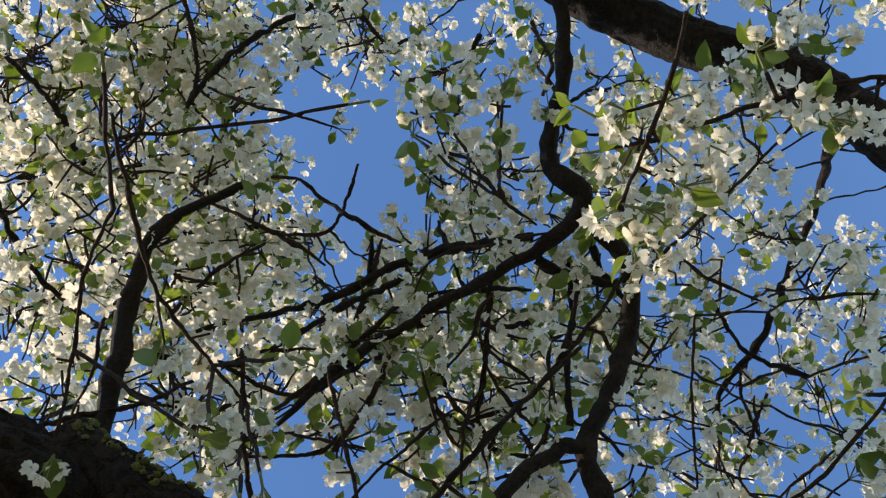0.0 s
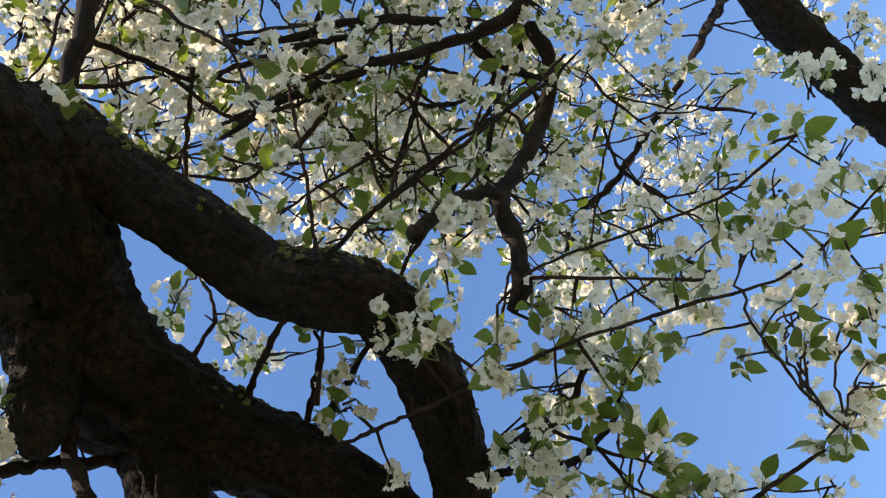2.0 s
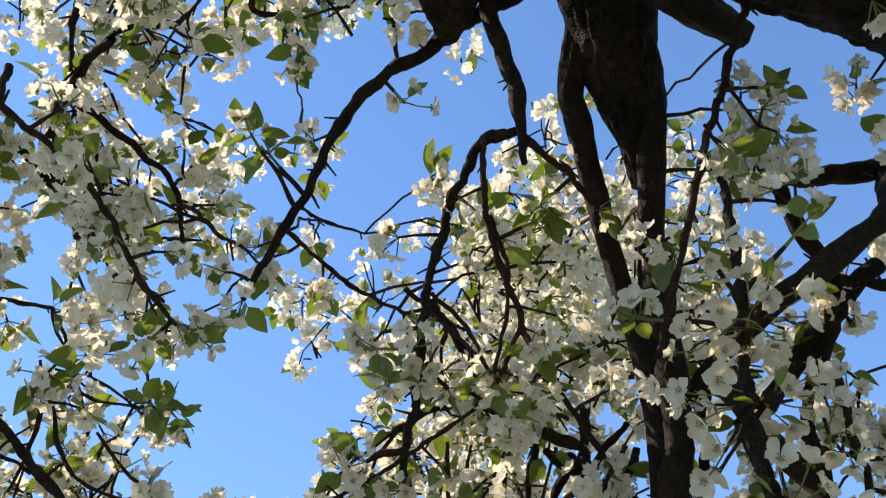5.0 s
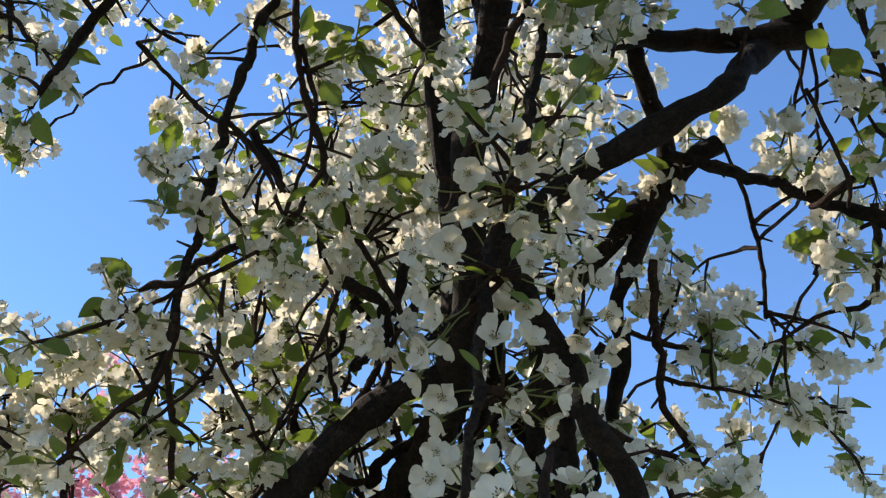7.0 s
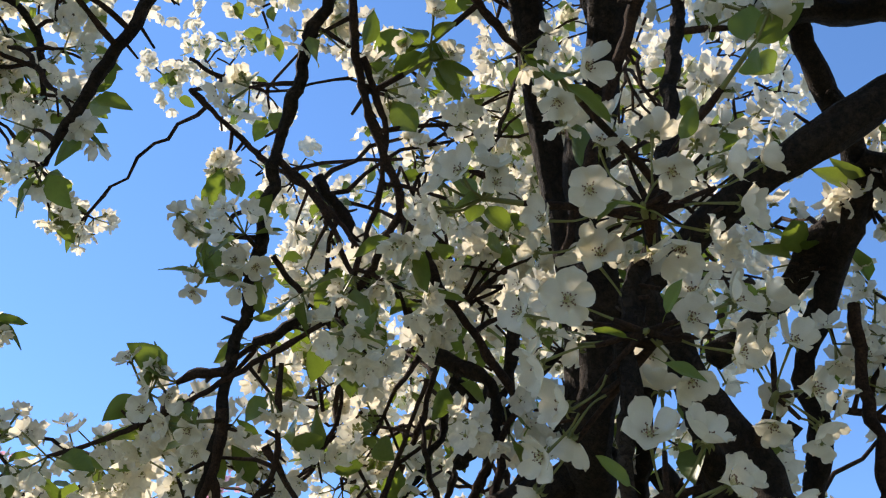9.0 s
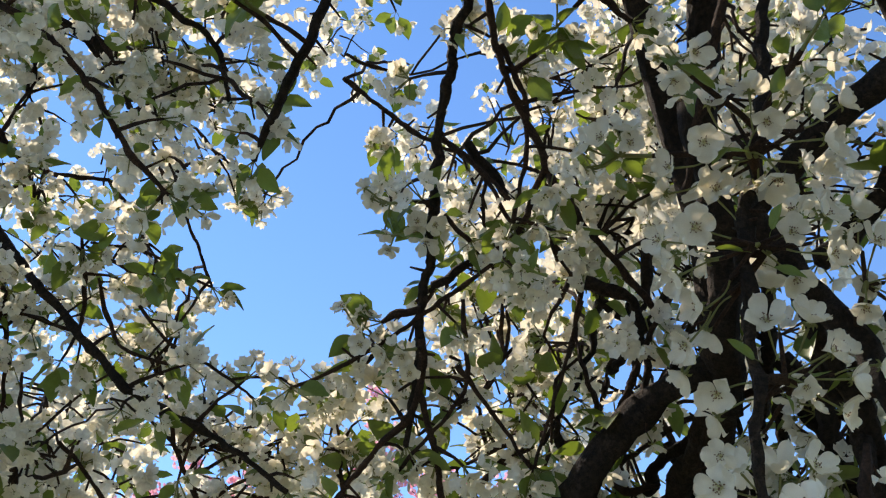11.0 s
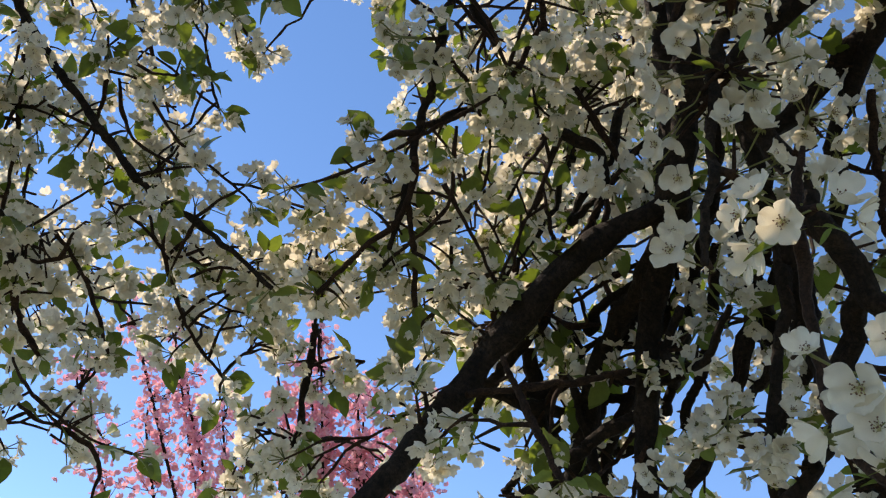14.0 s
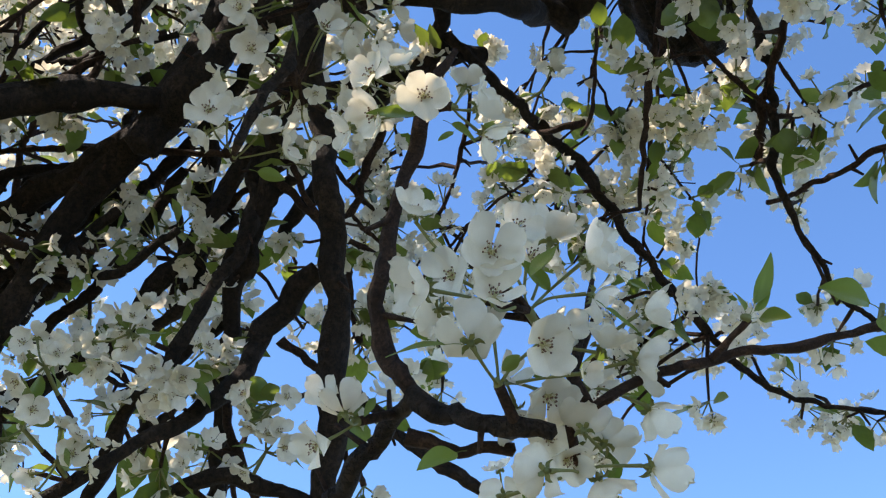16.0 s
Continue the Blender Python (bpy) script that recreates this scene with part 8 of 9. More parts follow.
crown([
    (0.869, 1.119, 3.353, 0.087),
    (0.669, 1.141, 3.317, 0.077),
    (0.913, 1.140, 2.914, 0.088),
    (0.949, 1.330, 3.382, 0.106),
    (0.915, 1.027, 2.944, 0.079),
    (0.654, 1.203, 3.489, 0.093),
    (0.590, 1.017, 2.859, 0.103),
    (0.660, 1.208, 3.226, 0.092),
    (0.847, 0.959, 3.031, 0.075),
    (0.646, 0.929, 2.874, 0.107),
    (0.791, 0.803, 2.830, 0.108),
    (0.903, 0.962, 2.857, 0.104),
    (0.618, 1.174, 3.306, 0.074),
    (0.772, 0.921, 3.104, 0.107),
    (0.730, 1.120, 3.308, 0.104),
    (0.709, 1.006, 2.859, 0.092),
    (-0.093, -0.146, 4.445, 0.089),
    (-0.348, -0.650, 3.883, 0.071),
    (-0.363, -0.788, 4.281, 0.087),
    (-0.412, -0.836, 4.022, 0.091),
], True)
crown([
    (-0.620, -0.915, 4.270, 0.108),
    (-0.051, 0.063, 4.183, 0.081),
    (0.380, -0.077, 4.127, 0.092),
    (-0.110, -0.873, 3.943, 0.080),
    (-0.216, -0.900, 4.022, 0.082),
    (-0.432, -0.506, 4.551, 0.104),
    (-0.357, -0.442, 3.959, 0.091),
    (-0.360, -0.806, 4.082, 0.098),
    (-0.177, -0.885, 4.255, 0.100),
    (0.144, -0.800, 4.322, 0.098),
    (0.004, -0.518, 4.411, 0.079),
    (-0.138, -0.357, 4.274, 0.104),
    (0.115, -0.309, 3.976, 0.106),
    (0.402, -0.325, 3.853, 0.071),
    (-0.015, -0.125, 4.424, 0.076),
    (-0.043, -0.348, 4.429, 0.075),
    (0.206, -0.479, 3.678, 0.091),
    (0.053, -0.525, 4.032, 0.109),
], True)
crown([(-0.028, 1.252, 3.091, 0.05), (-0.053, 1.239, 3.110, 0.03)])
# clusters near the path: x, y, z, blossoms, leaves
near_clusters([
])
near_clusters([
    (0.659, 0.839, 2.214, 6, 2),
    (0.706, 0.814, 2.186, 6, 2),
    (0.585, 0.834, 2.131, 6, 3),
    (0.639, 0.853, 2.066, 7, 2),
    (0.779, 0.745, 2.167, 7, 3),
    (0.801, 0.764, 2.132, 6, 2),
    (0.605, 0.868, 2.087, 2, 3),
    
    (0.704, 0.168, 2.035, 0, 3),
    (0.723, -0.196, 2.289, 4, 3),
    (0.570, 0.110, 2.670, 8, 2),
    (0.545, -0.100, 2.791, 7, 2),
    (0.600, 0.080, 2.581, 4, 3),
    (0.140, -0.035, 2.686, 3, 1),
    (0.221, 0.016, 2.718, 4, 1),
    (0.743, 0.063, 2.492, 0, 2),
    (0.195, -0.161, 2.730, 3, 2),
    (0.680, -0.086, 2.414, 3, 3),
])
near_clusters([
    (0.282, -0.644, 2.943, 8, 4),
    (0.261, -0.595, 2.965, 5, 3),
    (0.371, -0.761, 2.988, 7, 3),
    (0.399, -0.645, 2.964, 7, 5),
    (0.409, -0.545, 2.612, 3, 2),
    (0.367, -0.588, 2.610, 0, 4),
    (0.458, -0.467, 2.516, 7, 3),
    (0.468, -0.423, 2.528, 6, 2),
    (0.441, -0.612, 2.527, 5, 2),
    (0.506, -0.531, 2.535, 6, 3),
    (0.572, -0.668, 2.526, 6, 3),
    (0.461, -0.316, 3.110, 2, 6),
    (0.149, -0.055, 2.740, 3, 1),
    (0.246, -0.017, 2.779, 3, 1),
    (0.164, -0.573, 2.890, 0, 2),
    (-0.144, -0.347, 2.616, 0, 6),
    (0.769, -0.377, 2.458, 0, 5),
    (0.645, -0.701, 2.494, 7, 3),
])
near_clusters([
    (0.526, -0.739, 2.515, 5, 4),
    (0.069, 0.665, 2.930, 0, 5),
    (0.497, 0.442, 2.599, 3, 2),
    (0.470, 0.557, 2.589, 8, 4),
    (0.585, 0.035, 2.801, 6, 2),
    (0.441, 0.655, 2.851, 1, 8),
    (0.071, 0.645, 2.914, 1, 6),
    (0.442, 0.651, 2.871, 3, 8),
    (-0.023, 0.852, 2.652, 0, 7),
    (0.278, 0.816, 2.700, 5, 3),
    (0.244, 0.812, 2.685, 1, 4),
    (0.625, 0.428, 2.624, 1, 4),
    (0.700, 0.417, 2.882, 0, 4),
    (-0.052, 0.841, 2.649, 0, 7),
    (0.237, 0.824, 2.744, 5, 3),
    (0.200, 0.900, 2.600, 5, 4),
    (0.259, 0.842, 2.543, 5, 2),
])
near_clusters([
    (-0.007, 0.778, 2.722, 4, 3),
    (0.723, 0.029, 2.613, 6, 3),
    (0.692, -0.025, 2.672, 7, 4),
    (0.742, -0.040, 2.638, 5, 2),
    (0.533, 0.104, 2.750, 6, 1),
    (0.045, 0.603, 2.896, 2, 5),
    (0.249, 0.596, 2.999, 3, 2),
    (-0.123, 0.775, 2.901, 4, 2),
    (-0.065, 0.811, 2.722, 2, 4),
])
near_clusters([
    (1.048, 0.419, 2.762, 1, 4),
    (1.109, 0.438, 2.700, 1, 4),
    (1.216, 0.434, 2.657, 1, 3),
    (1.160, 0.343, 2.628, 2, 3),
    (1.158, 0.406, 2.726, 0, 5),
    (1.017, 0.535, 2.553, 3, 2),
    (0.948, 0.532, 2.684, 3, 1),
    (1.128, 0.378, 2.773, 0, 4),
    (1.140, 0.347, 2.793, 0, 4),
    (1.169, 0.469, 2.659, 2, 4),
    (0.987, 0.456, 2.802, 0, 3),
])
grow("branch", [(1.023, 0.193, 2.983, 0.0088), (0.976, 0.159, 2.859, 0.0077), (0.964, 0.124, 2.738, 0.0063), (0.938, 0.085, 2.670, 0.0051), (0.909, 0.048, 2.630, 0.0045), (0.881, 0.011, 2.611, 0.0036)], 8, 0.05)
grow("branch", [(0.892, 0.098, 2.747, 0.0033), (0.915, 0.095, 2.710, 0.0033), (0.945, 0.089, 2.668, 0.0032), (0.966, 0.084, 2.631, 0.0027), (0.985, 0.072, 2.594, 0.0023)], 3, 0.05)
grow("branch", [(1.204, 0.327, 2.589, 0.0037), (1.147, 0.228, 2.547, 0.0041), (1.109, 0.162, 2.526, 0.0040), (1.091, 0.111, 2.498, 0.0040), (1.080, 0.067, 2.469, 0.0039), (1.085, 0.017, 2.441, 0.0034), (1.110, -0.057, 2.406, 0.0026)], 3, 0.05)
grow("branch", [(0.959, 0.173, 2.707, 0.0047), (1.011, 0.230, 2.671, 0.0051), (1.063, 0.272, 2.641, 0.0055), (1.140, 0.317, 2.611, 0.0055)], 4, 0.05)
grow("branch", [(1.032, 0.244, 2.650, 0.0023), (1.059, 0.236, 2.621, 0.0023), (1.086, 0.221, 2.590, 0.0023)], 3, 0.05)
# leafy sprigs of the outer twigs: place, blossoms, leaves
for x, y, z, n, n_leaf in [
    (0.962, 0.062, 2.580, 4, 5), (0.990, 0.081, 2.570, 3, 4), (1.052, 0.092, 2.538, 5, 4), (1.088, 0.086, 2.517, 3, 4),
    (1.060, 0.128, 2.544, 1, 4), (0.809, 0.099, 2.676, 5, 2), (0.778, 0.075, 2.686, 5, 1), (0.883, 0.014, 2.611, 1, 5),
    (0.891, 0.051, 2.617, 1, 4), (1.051, 0.206, 2.571, 6, 3), (1.086, 0.237, 2.560, 4, 4), (1.116, 0.168, 2.524, 3, 4),
    (0.942, 0.197, 2.629, 5, 1), (0.956, 0.261, 2.639, 6, 2), (0.896, 0.286, 2.679, 5, 3), (1.114, 0.024, 2.485, 4, 3),
    (1.088, 0.071, 2.512, 2, 2), (0.907, -0.113, 2.562, 5, 3), (0.979, -0.124, 2.519, 4, 4), (0.984, -0.178, 2.501, 3, 4),
    (1.049, -0.185, 2.463, 2, 5), (0.837, 0.165, 2.678, 6, 2), (0.889, 0.197, 2.658, 6, 1), (0.872, -0.051, 2.599, 4, 4),
    (0.861, 0.068, 2.638, 1, 3), (0.991, -0.244, 2.479, 2, 4),
]:
    w, d = nearest_wood(np.array([x, y, z]))
    if d < 0.3:
        twig(w[:3], (x, y, z), min(w[3], 0.0024), 0.0014, 0.2)
    cluster((x, y, z), unit(np.array([x, y, z]) - w[:3]), n, n_leaf)

# sprays hanging closest to the path
placed_spray((0.564, 0.322, 2.000), [
    (0.508, 0.311, 1.996, -0.68, -0.65, -0.34, 0.0175, 2),
    (0.515, 0.313, 1.974, -0.62, -0.78, 0.01, 0.0152, 2),
    (0.533, 0.312, 2.031, -0.58, -0.81, 0.01, 0.0156, 1),
    (0.564, 0.308, 2.043, 0.00, -0.25, 0.97, 0.0181, 2),
    (0.569, 0.289, 2.026, -0.06, -0.93, 0.36, 0.0191, 2),
    (0.576, 0.289, 2.006, 0.65, -0.73, -0.21, 0.0157, 3),
    (0.510, 0.364, 2.046, -0.76, -0.51, 0.41, 0.0140, 2),
    (0.595, 0.295, 1.986, -0.10, -0.79, 0.61, 0.0157, 2),
    (0.501, 0.343, 1.980, -0.84, 0.49, -0.24, 0.0177, 2),
], [(0.546, 0.315, 2.003, 0.554, 0.298, 2.028, 0.80), (0.567, 0.283, 1.995, 0.581, 0.267, 1.976, 0.90), (0.572, 0.308, 2.006, 0.551, 0.319, 2.027, 0.70)])
placed_spray((0.575, 0.326, 2.003), [
    (0.530, 0.357, 1.991, 0.16, 0.97, 0.17, 0.0160, 1),
    (0.568, 0.324, 2.040, -0.56, -0.83, 0.09, 0.0166, 1),
    (0.525, 0.345, 2.006, -0.96, -0.08, -0.29, 0.0157, 2),
], [])
placed_spray((0.557, 0.335, 1.953), [
    (0.545, 0.303, 1.961, -0.48, -0.74, -0.47, 0.0173, 2),
    (0.531, 0.336, 1.964, 0.24, 0.45, 0.86, 0.0188, 2),
    (0.573, 0.294, 1.957, -0.39, -0.81, -0.44, 0.0082, 5),
    (0.586, 0.323, 1.959, -0.20, -0.56, -0.80, 0.0173, 1),
    (0.570, 0.337, 1.965, -0.57, -0.82, -0.00, 0.0102, 5),
    (0.590, 0.345, 1.959, 0.32, 0.03, -0.95, 0.0165, 2),
    (0.555, 0.339, 1.990, -0.24, 0.05, 0.97, 0.0122, 2),
], [(0.525, 0.337, 1.960, 0.490, 0.357, 1.944, 0.50), (0.566, 0.324, 1.958, 0.569, 0.308, 1.962, 0.60), (0.550, 0.332, 1.954, 0.545, 0.314, 1.959, 0.80)])
placed_spray((0.604, 0.318, 1.974), [
    (0.601, 0.271, 2.004, 0.45, -0.88, 0.17, 0.0133, 5),
    (0.613, 0.284, 1.983, 0.69, -0.72, 0.08, 0.0191, 2),
    (0.634, 0.287, 1.966, 0.88, -0.33, -0.34, 0.0157, 2),
    (0.598, 0.308, 1.941, 0.47, 0.18, 0.87, 0.0157, 2),
    (0.636, 0.315, 1.953, 0.33, -0.33, 0.88, 0.0195, 1),
    (0.660, 0.312, 2.093, -0.48, -0.87, -0.13, 0.0143, 1),
    (0.645, 0.316, 2.101, -0.67, -0.73, 0.15, 0.0129, 2),
    (0.630, 0.318, 1.986, 0.24, -0.71, -0.66, 0.0163, 1),
    (0.606, 0.324, 2.014, -0.41, -0.87, -0.27, 0.0134, 2),
], [(0.628, 0.294, 2.056, 0.644, 0.285, 2.053, 0.80), (0.618, 0.309, 1.973, 0.617, 0.284, 1.965, 0.50)])
placed_spray((0.618, 0.322, 1.929), [
    (0.635, 0.289, 1.932, 0.76, -0.64, -0.04, 0.0183, 2),
    (0.588, 0.325, 1.917, 0.42, 0.85, 0.31, 0.0168, 1),
    (0.609, 0.325, 1.933, -0.16, -0.62, -0.77, 0.0131, 2),
    (0.628, 0.315, 1.928, 0.71, -0.03, -0.70, 0.0170, 2),
    (0.589, 0.350, 1.909, 0.60, 0.71, 0.38, 0.0137, 2),
    (0.653, 0.318, 1.923, 0.93, 0.29, -0.20, 0.0153, 2),
    (0.613, 0.337, 1.950, -0.66, -0.60, -0.45, 0.0134, 2),
    (0.636, 0.331, 1.955, 0.59, 0.33, 0.74, 0.0142, 2),
], [(0.585, 0.372, 1.938, 0.556, 0.380, 1.921, 0.80), (0.575, 0.376, 1.941, 0.570, 0.389, 1.948, 0.70)])
placed_spray((0.576, 0.444, 1.970), [
    (0.561, 0.442, 1.967, -0.17, 0.26, 0.95, 0.0157, 2),
    (0.561, 0.459, 1.951, -0.73, 0.23, -0.65, 0.0161, 1),
    (0.561, 0.459, 1.983, -0.95, -0.32, 0.03, 0.0119, 2),
], [(0.574, 0.430, 1.985, 0.570, 0.435, 1.968, 0.60), (0.580, 0.432, 1.994, 0.566, 0.437, 1.999, 0.60)])
placed_spray((0.537, 0.366, 2.163), [
    (0.511, 0.369, 2.149, -0.55, -0.61, -0.57, 0.0186, 1),
    (0.508, 0.404, 2.149, -0.73, 0.23, -0.65, 0.0177, 2),
    (0.497, 0.402, 2.175, -0.97, -0.11, -0.23, 0.0171, 1),
    (0.508, 0.393, 2.190, -0.83, -0.50, 0.24, 0.0169, 2),
    (0.543, 0.350, 2.158, 0.30, -0.93, 0.20, 0.0183, 2),
    (0.555, 0.353, 2.147, 0.72, -0.57, -0.39, 0.0166, 2),
    (0.546, 0.363, 2.190, -0.05, -0.34, 0.94, 0.0156, 3),
    (0.511, 0.429, 2.154, -0.51, 0.63, -0.58, 0.0156, 2),
], [(0.529, 0.372, 2.148, 0.491, 0.398, 2.136, 0.62), (0.533, 0.369, 2.148, 0.549, 0.351, 2.137, 0.80), (0.548, 0.368, 2.153, 0.539, 0.376, 2.137, 0.60)])
placed_spray((0.571, 0.510, 2.553), [
    (0.530, 0.497, 2.552, -0.26, -0.84, -0.48, 0.0187, 1),
    (0.543, 0.499, 2.597, 0.08, -0.92, 0.38, 0.0163, 2),
    (0.509, 0.538, 2.558, -0.76, -0.63, -0.15, 0.0144, 2),
    (0.545, 0.535, 2.528, -0.28, -0.96, -0.05, 0.0177, 1),
    (0.580, 0.478, 2.558, 0.05, -0.59, -0.80, 0.0159, 1),
    (0.617, 0.473, 2.566, 0.79, -0.60, -0.12, 0.0177, 2),
    (0.633, 0.493, 2.549, 0.73, -0.48, -0.49, 0.0179, 2),
    (0.593, 0.511, 2.524, -0.19, -0.02, -0.98, 0.0188, 2),
    (0.612, 0.496, 2.606, 0.43, 0.13, 0.89, 0.0160, 3),
], [(0.556, 0.501, 2.554, 0.537, 0.508, 2.534, 0.80), (0.592, 0.488, 2.591, 0.605, 0.469, 2.612, 0.90), (0.571, 0.496, 2.536, 0.543, 0.482, 2.532, 0.70)])
placed_spray((0.581, 0.519, 2.553), [
    (0.550, 0.539, 2.545, 0.66, -0.26, -0.71, 0.0192, 3),
    (0.552, 0.499, 2.627, -0.52, -0.59, 0.61, 0.0138, 2),
    (0.511, 0.571, 2.555, -0.70, 0.31, 0.64, 0.0145, 1),
    (0.571, 0.552, 2.582, -0.23, 0.56, 0.80, 0.0190, 2),
    (0.578, 0.489, 2.602, 0.27, 0.02, 0.96, 0.0172, 3),
    (0.655, 0.491, 2.587, 0.59, -0.74, 0.32, 0.0163, 2),
    (0.620, 0.520, 2.546, 0.96, -0.22, -0.15, 0.0148, 1),
    (0.585, 0.539, 2.538, -0.31, 0.08, -0.95, 0.0166, 1),
    (0.647, 0.513, 2.644, 0.57, -0.65, 0.50, 0.0136, 2),
], [])
placed_spray((0.571, 0.542, 2.473), [
    (0.516, 0.527, 2.482, -0.24, -0.79, -0.57, 0.0208, 1),
    (0.506, 0.562, 2.455, -0.73, -0.00, -0.68, 0.0172, 2),
    (0.495, 0.563, 2.494, -0.81, -0.55, -0.21, 0.0159, 3),
    (0.598, 0.530, 2.478, 0.07, -0.94, -0.34, 0.0169, 1),
    (0.628, 0.524, 2.491, 0.56, -0.83, 0.01, 0.0188, 2),
    (0.632, 0.542, 2.464, 0.58, -0.72, -0.38, 0.0177, 1),
    (0.602, 0.552, 2.446, 0.08, -0.56, -0.82, 0.0159, 2),
    (0.524, 0.574, 2.431, -0.96, -0.27, -0.06, 0.0184, 2),
    (0.514, 0.604, 2.412, -0.79, -0.22, -0.57, 0.0174, 3),
], [(0.575, 0.520, 2.466, 0.580, 0.494, 2.482, 0.90), (0.570, 0.534, 2.449, 0.600, 0.527, 2.428, 0.90), (0.564, 0.538, 2.463, 0.531, 0.533, 2.467, 0.70)])
placed_spray((0.582, 0.552, 2.472), [
    (0.542, 0.544, 2.533, -0.66, -0.12, 0.74, 0.0213, 2),
    (0.537, 0.576, 2.481, -0.88, 0.46, -0.12, 0.0169, 1),
    (0.517, 0.602, 2.505, -0.92, 0.23, -0.31, 0.0144, 2),
    (0.615, 0.552, 2.516, -0.44, -0.80, 0.41, 0.0167, 2),
    (0.667, 0.548, 2.516, 0.76, -0.62, 0.21, 0.0181, 2),
    (0.663, 0.567, 2.498, 0.89, -0.22, -0.40, 0.0175, 1),
    (0.585, 0.570, 2.476, -0.48, -0.50, -0.73, 0.0165, 2),
    (0.536, 0.610, 2.430, -0.04, 0.83, -0.56, 0.0175, 2),
    (0.519, 0.642, 2.404, -0.51, 0.73, -0.46, 0.0166, 2),
], [])
placed_spray((0.586, 0.586, 2.370), [
    (0.566, 0.546, 2.400, -0.27, -0.95, 0.18, 0.0180, 2),
    (0.601, 0.548, 2.399, 0.06, -0.79, 0.61, 0.0196, 2),
    (0.621, 0.567, 2.382, 0.74, -0.66, 0.15, 0.0171, 3),
    (0.636, 0.576, 2.362, 0.87, -0.46, -0.16, 0.0171, 2),
    (0.594, 0.570, 2.354, 0.08, -0.56, -0.82, 0.0120, 1),
    (0.528, 0.588, 2.357, -0.49, -0.53, -0.69, 0.0180, 0),
    (0.637, 0.610, 2.351, 0.60, -0.41, -0.69, 0.0169, 2),
    (0.533, 0.627, 2.318, -0.66, -0.68, -0.31, 0.0168, 1),
    (0.586, 0.564, 2.443, -0.06, -0.46, 0.88, 0.0198, 3),
], [(0.563, 0.567, 2.372, 0.532, 0.553, 2.387, 0.80), (0.595, 0.587, 2.365, 0.622, 0.576, 2.369, 0.60), (0.582, 0.592, 2.363, 0.592, 0.592, 2.341, 0.80)])
placed_spray((0.597, 0.597, 2.368), [
    (0.640, 0.589, 2.397, 0.55, -0.83, 0.03, 0.0176, 1),
    (0.619, 0.611, 2.381, -0.67, 0.37, -0.64, 0.0167, 3),
    (0.665, 0.581, 2.377, 0.93, -0.29, -0.20, 0.0158, 2),
    (0.591, 0.608, 2.362, -0.34, 0.60, -0.73, 0.0122, 1),
    (0.538, 0.635, 2.357, -0.61, 0.66, -0.45, 0.0190, 1),
    (0.627, 0.643, 2.372, 0.79, -0.61, 0.10, 0.0150, 3),
    (0.563, 0.670, 2.325, -0.32, 0.57, -0.76, 0.0174, 2),
], [])
placed_spray((0.572, 0.631, 2.279), [
    (0.524, 0.615, 2.286, -0.57, -0.81, -0.13, 0.0221, 1),
    (0.542, 0.613, 2.299, -0.35, -0.77, 0.53, 0.0122, 5),
    (0.568, 0.598, 2.291, -0.14, -0.76, 0.63, 0.0164, 5),
    (0.596, 0.599, 2.296, 0.44, -0.85, 0.30, 0.0165, 2),
], [(0.579, 0.614, 2.264, 0.604, 0.594, 2.264, 0.80)])
placed_spray((0.680, 0.591, 2.463), [
    (0.699, 0.575, 2.460, 0.51, -0.75, -0.42, 0.0184, 1),
    (0.689, 0.568, 2.492, 0.10, -0.97, 0.24, 0.0168, 2),
    (0.676, 0.595, 2.443, -0.33, -0.17, -0.93, 0.0155, 3),
    (0.710, 0.595, 2.445, 0.53, -0.14, -0.83, 0.0156, 2),
    (0.670, 0.590, 2.487, -0.52, -0.83, 0.18, 0.0158, 2),
    (0.734, 0.602, 2.472, 0.76, -0.11, -0.64, 0.0158, 1),
    (0.693, 0.590, 2.535, 0.20, -0.75, 0.63, 0.0150, 2),
    (0.684, 0.601, 2.466, -0.07, -0.94, -0.34, 0.0145, 1),
    (0.733, 0.636, 2.454, 0.22, 0.93, -0.28, 0.0132, 2),
], [(0.674, 0.578, 2.485, 0.659, 0.568, 2.504, 0.90)])
placed_spray((0.692, 0.602, 2.462), [
    (0.679, 0.599, 2.518, -0.36, -0.52, 0.77, 0.0148, 2),
], [])

# a leafy spur on the slender branch beside the path
grow("branch", [(0.644, 0.252, 1.993, 0.0026), (0.640, 0.238, 2.001, 0.0022), (0.639, 0.227, 2.009, 0.0024)], 0, 0.05)
placed_spray((0.639, 0.227, 2.009), [], [(0.639, 0.227, 2.009, 0.629, 0.204, 2.038, 0.62), (0.640, 0.226, 2.009, 0.655, 0.208, 2.0155, 1.0), (0.638, 0.227, 2.010, 0.624, 0.226, 2.018, 0.9), (0.639, 0.226, 2.010, 0.640, 0.212, 2.022, 0.7)])

# the joined rest of the crown
part("twigs", twigs.mesh("twigs", TWIG_BARK), pear, "fine dark twigs and spurs", "stuff")
part("blossoms", petals.mesh("blossoms", PETAL), pear, "masses of white five-petalled blossom", "stuff")
part("anthers", heads.mesh("anthers", ANTHER), pear, "", "stuff")
part("flower_hearts", hearts.mesh("flower_hearts", HEART), pear, "", "stuff")
part("flower_stalks", stalks.mesh("flower_stalks", STALK), pear, "", "stuff")
part("moss", moss.mesh("moss", MOSS), pear, "olive green moss cushions on the old bark", "stuff")
part("leaves", leaves.mesh("leaves", LEAF), pear, "fresh green young leaves", "stuff")

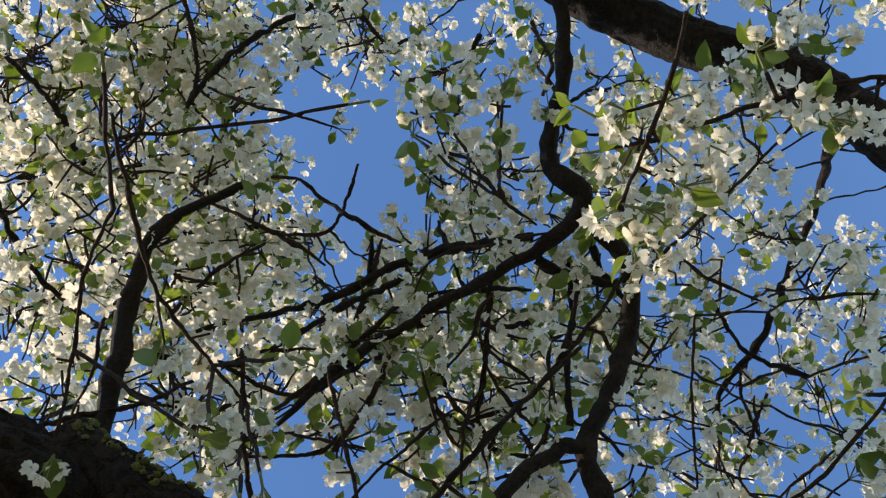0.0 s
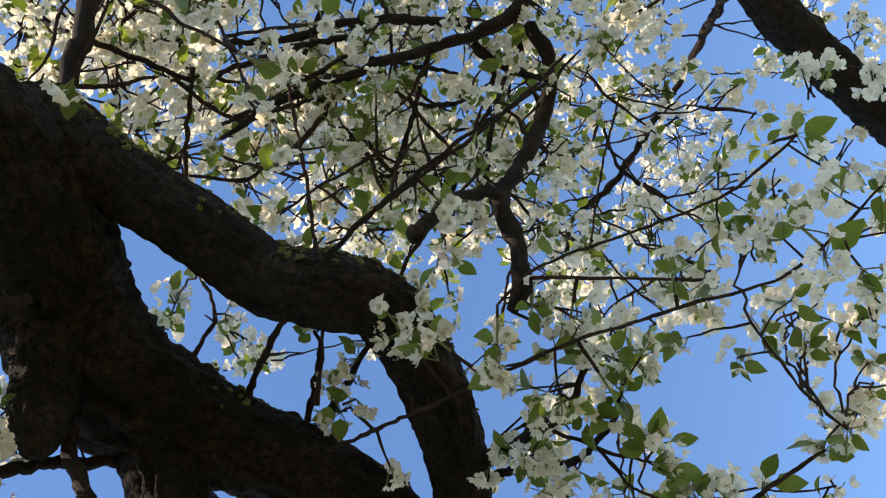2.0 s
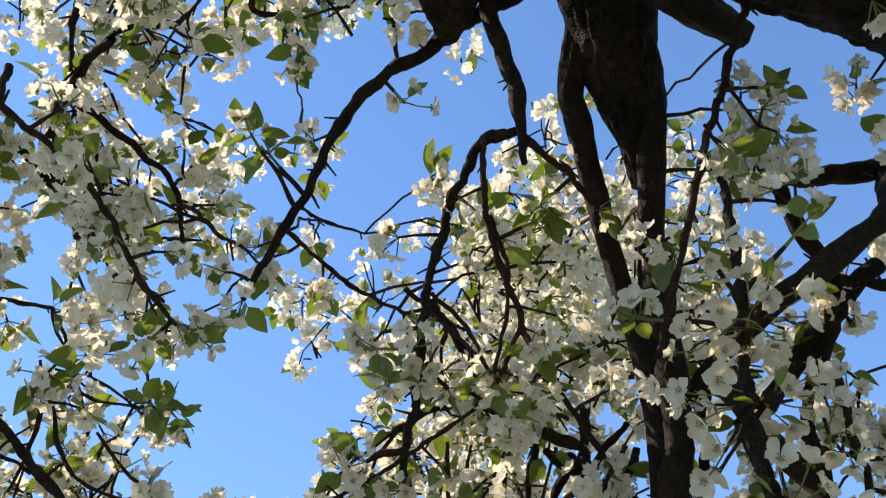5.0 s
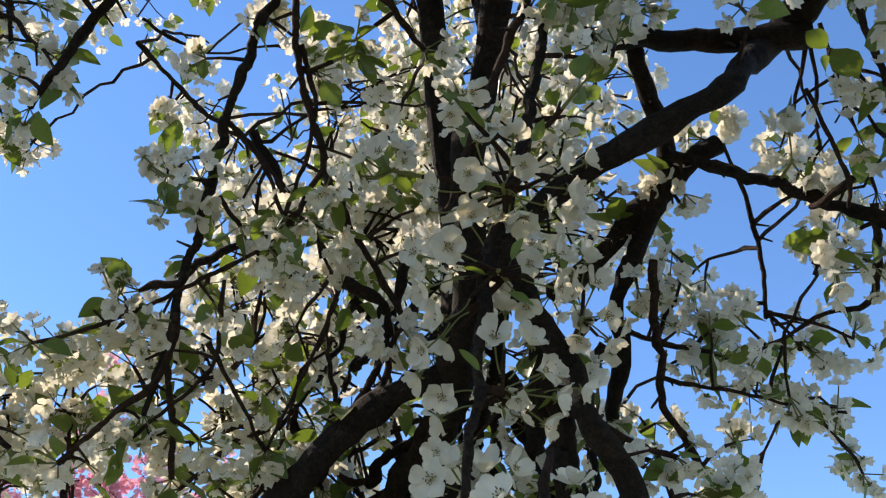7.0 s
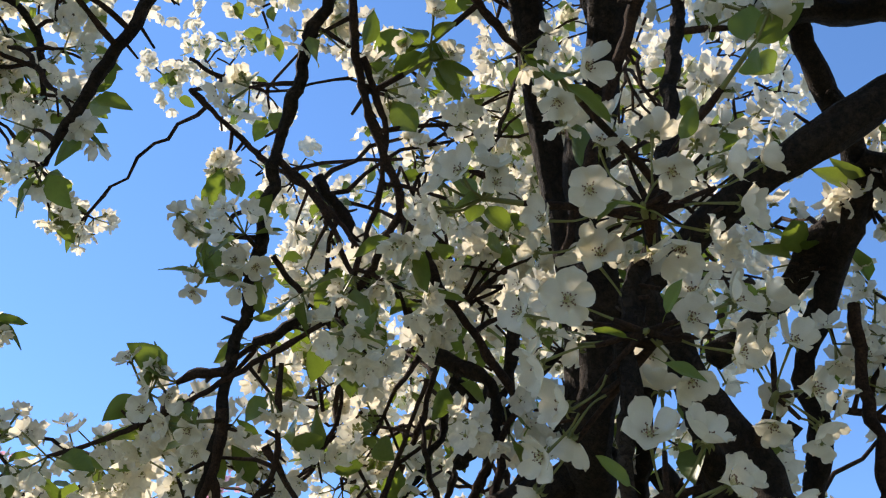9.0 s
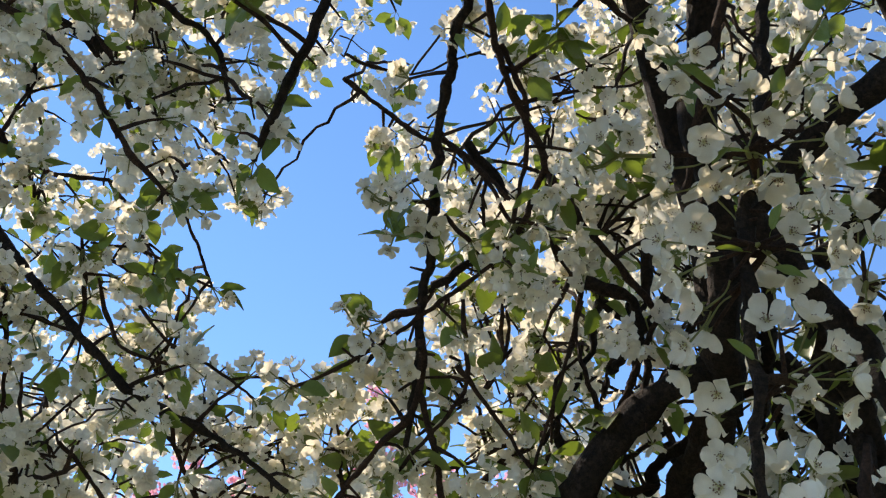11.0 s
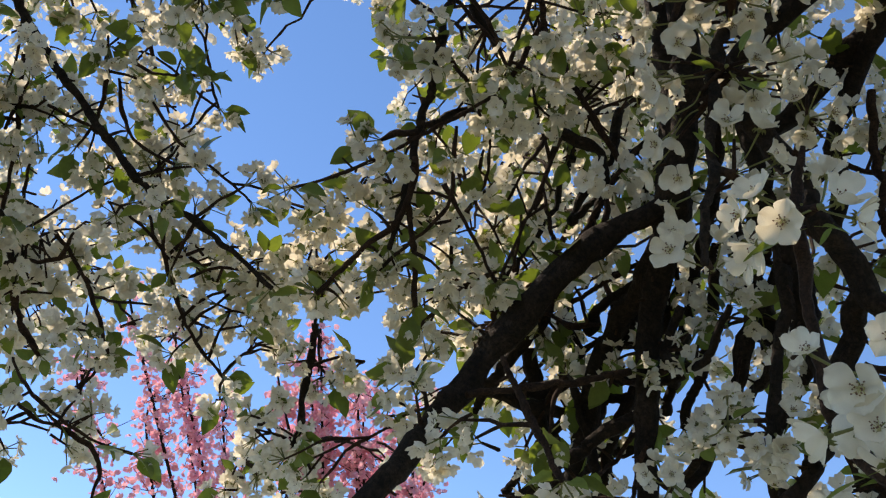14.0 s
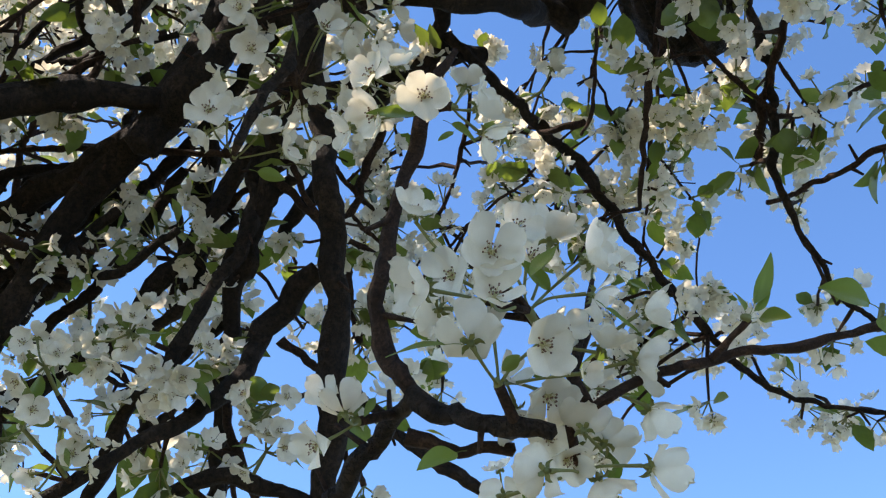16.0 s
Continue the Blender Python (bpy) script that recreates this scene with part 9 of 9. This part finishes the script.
# ---- the pink tree behind ----
PINK = [
    (-0.565, 2.854, 3.357, 0.044),
    (-0.683, 2.985, 3.103, 0.081),
    (-0.468, 3.102, 3.050, 0.091),
    (-0.215, 3.176, 3.082, 0.081),
    (0.075, 3.158, 3.267, 0.081),
    (0.009, 3.215, 3.148, 0.071),
    (0.271, 3.269, 3.214, 0.081),
    (0.391, 3.350, 3.162, 0.081),
    (0.513, 3.315, 3.280, 0.051),
    (0.343, 3.414, 3.043, 0.091),
    (0.117, 3.327, 3.045, 0.061),
    (0.532, 3.487, 3.042, 0.081),
    (-0.053, 3.160, 3.299, 0.057),
    (0.070, 2.995, 3.478, 0.051),
    (0.121, 3.228, 3.148, 0.057),
    (0.255, 3.160, 3.193, 0.081),
    (0.272, 3.292, 3.011, 0.091),
    (-0.452, 3.201, 3.380, 0.051),
    (-0.393, 3.282, 3.252, 0.051),
    (0.463, 3.181, 3.095, 0.040),
    (-0.001, 3.418, 2.936, 0.061),
]


def pink_tree():
    foot = np.array([0.6, 4.3, 0.0])
    tree = new("pink_blossom_tree")
    tree.location = foot
    tagged(tree, "ornamental tree covered in bright pink blossom", "tree")
    bpy.context.view_layer.update()
    trunk = spline([(*foot, 0.09), (*(foot + (0.02, -0.05, 0.6)), 0.075), (*(foot + (0, -0.2, 1.2)), 0.06)], 0.03)
    part("trunk", make_mesh("trunk", *tube(trunk, 16, True, 0.06), BRANCH_BARK), tree)
    top = trunk[-1, :3]
    bloom, green = Heap(), Heap()
    for x, y, z, r in PINK:
        c = np.array([x, y, z])
        end = c + np.array([rng.normal() * 0.3, rng.normal() * 0.3, 1.0]) * r
        mid = (top + c) / 2 + (rng.normal() * 0.1, rng.normal() * 0.1, -0.15)
        line = spline([(*top, 0.016), (*mid, 0.008), (*(c - (0, 0, r * 1.2)), 0.0045), (*end, 0.002)], 0.03)
        part("branch", make_mesh("branch", *tube(line, 6), BRANCH_BARK), tree)
        for _ in range(int(70 + 2300 * r)):
            i = rng.randint(int(len(line) * 0.72), len(line))
            p = line[i, :3] + rng.normal(size=3) * r * 0.5
            rot = basis(rng.normal(size=3), rng.uniform(0, 6))
            bloom.add(TINY_FLOWER[rng.randint(5)], rot, p, rng.uniform(0.011, 0.017))
            if rng.rand() < 0.25:
                green.add(tube([(*line[i, :3], 0.0018), (*p, 0.0012)], 4))
    part("blossoms", bloom.mesh("blossoms", PINK_PETAL), tree, "dense pink blossoms", "stuff")
    part("twigs", green.mesh("twigs", TWIG_BARK), tree, "", "stuff")


pink_tree()
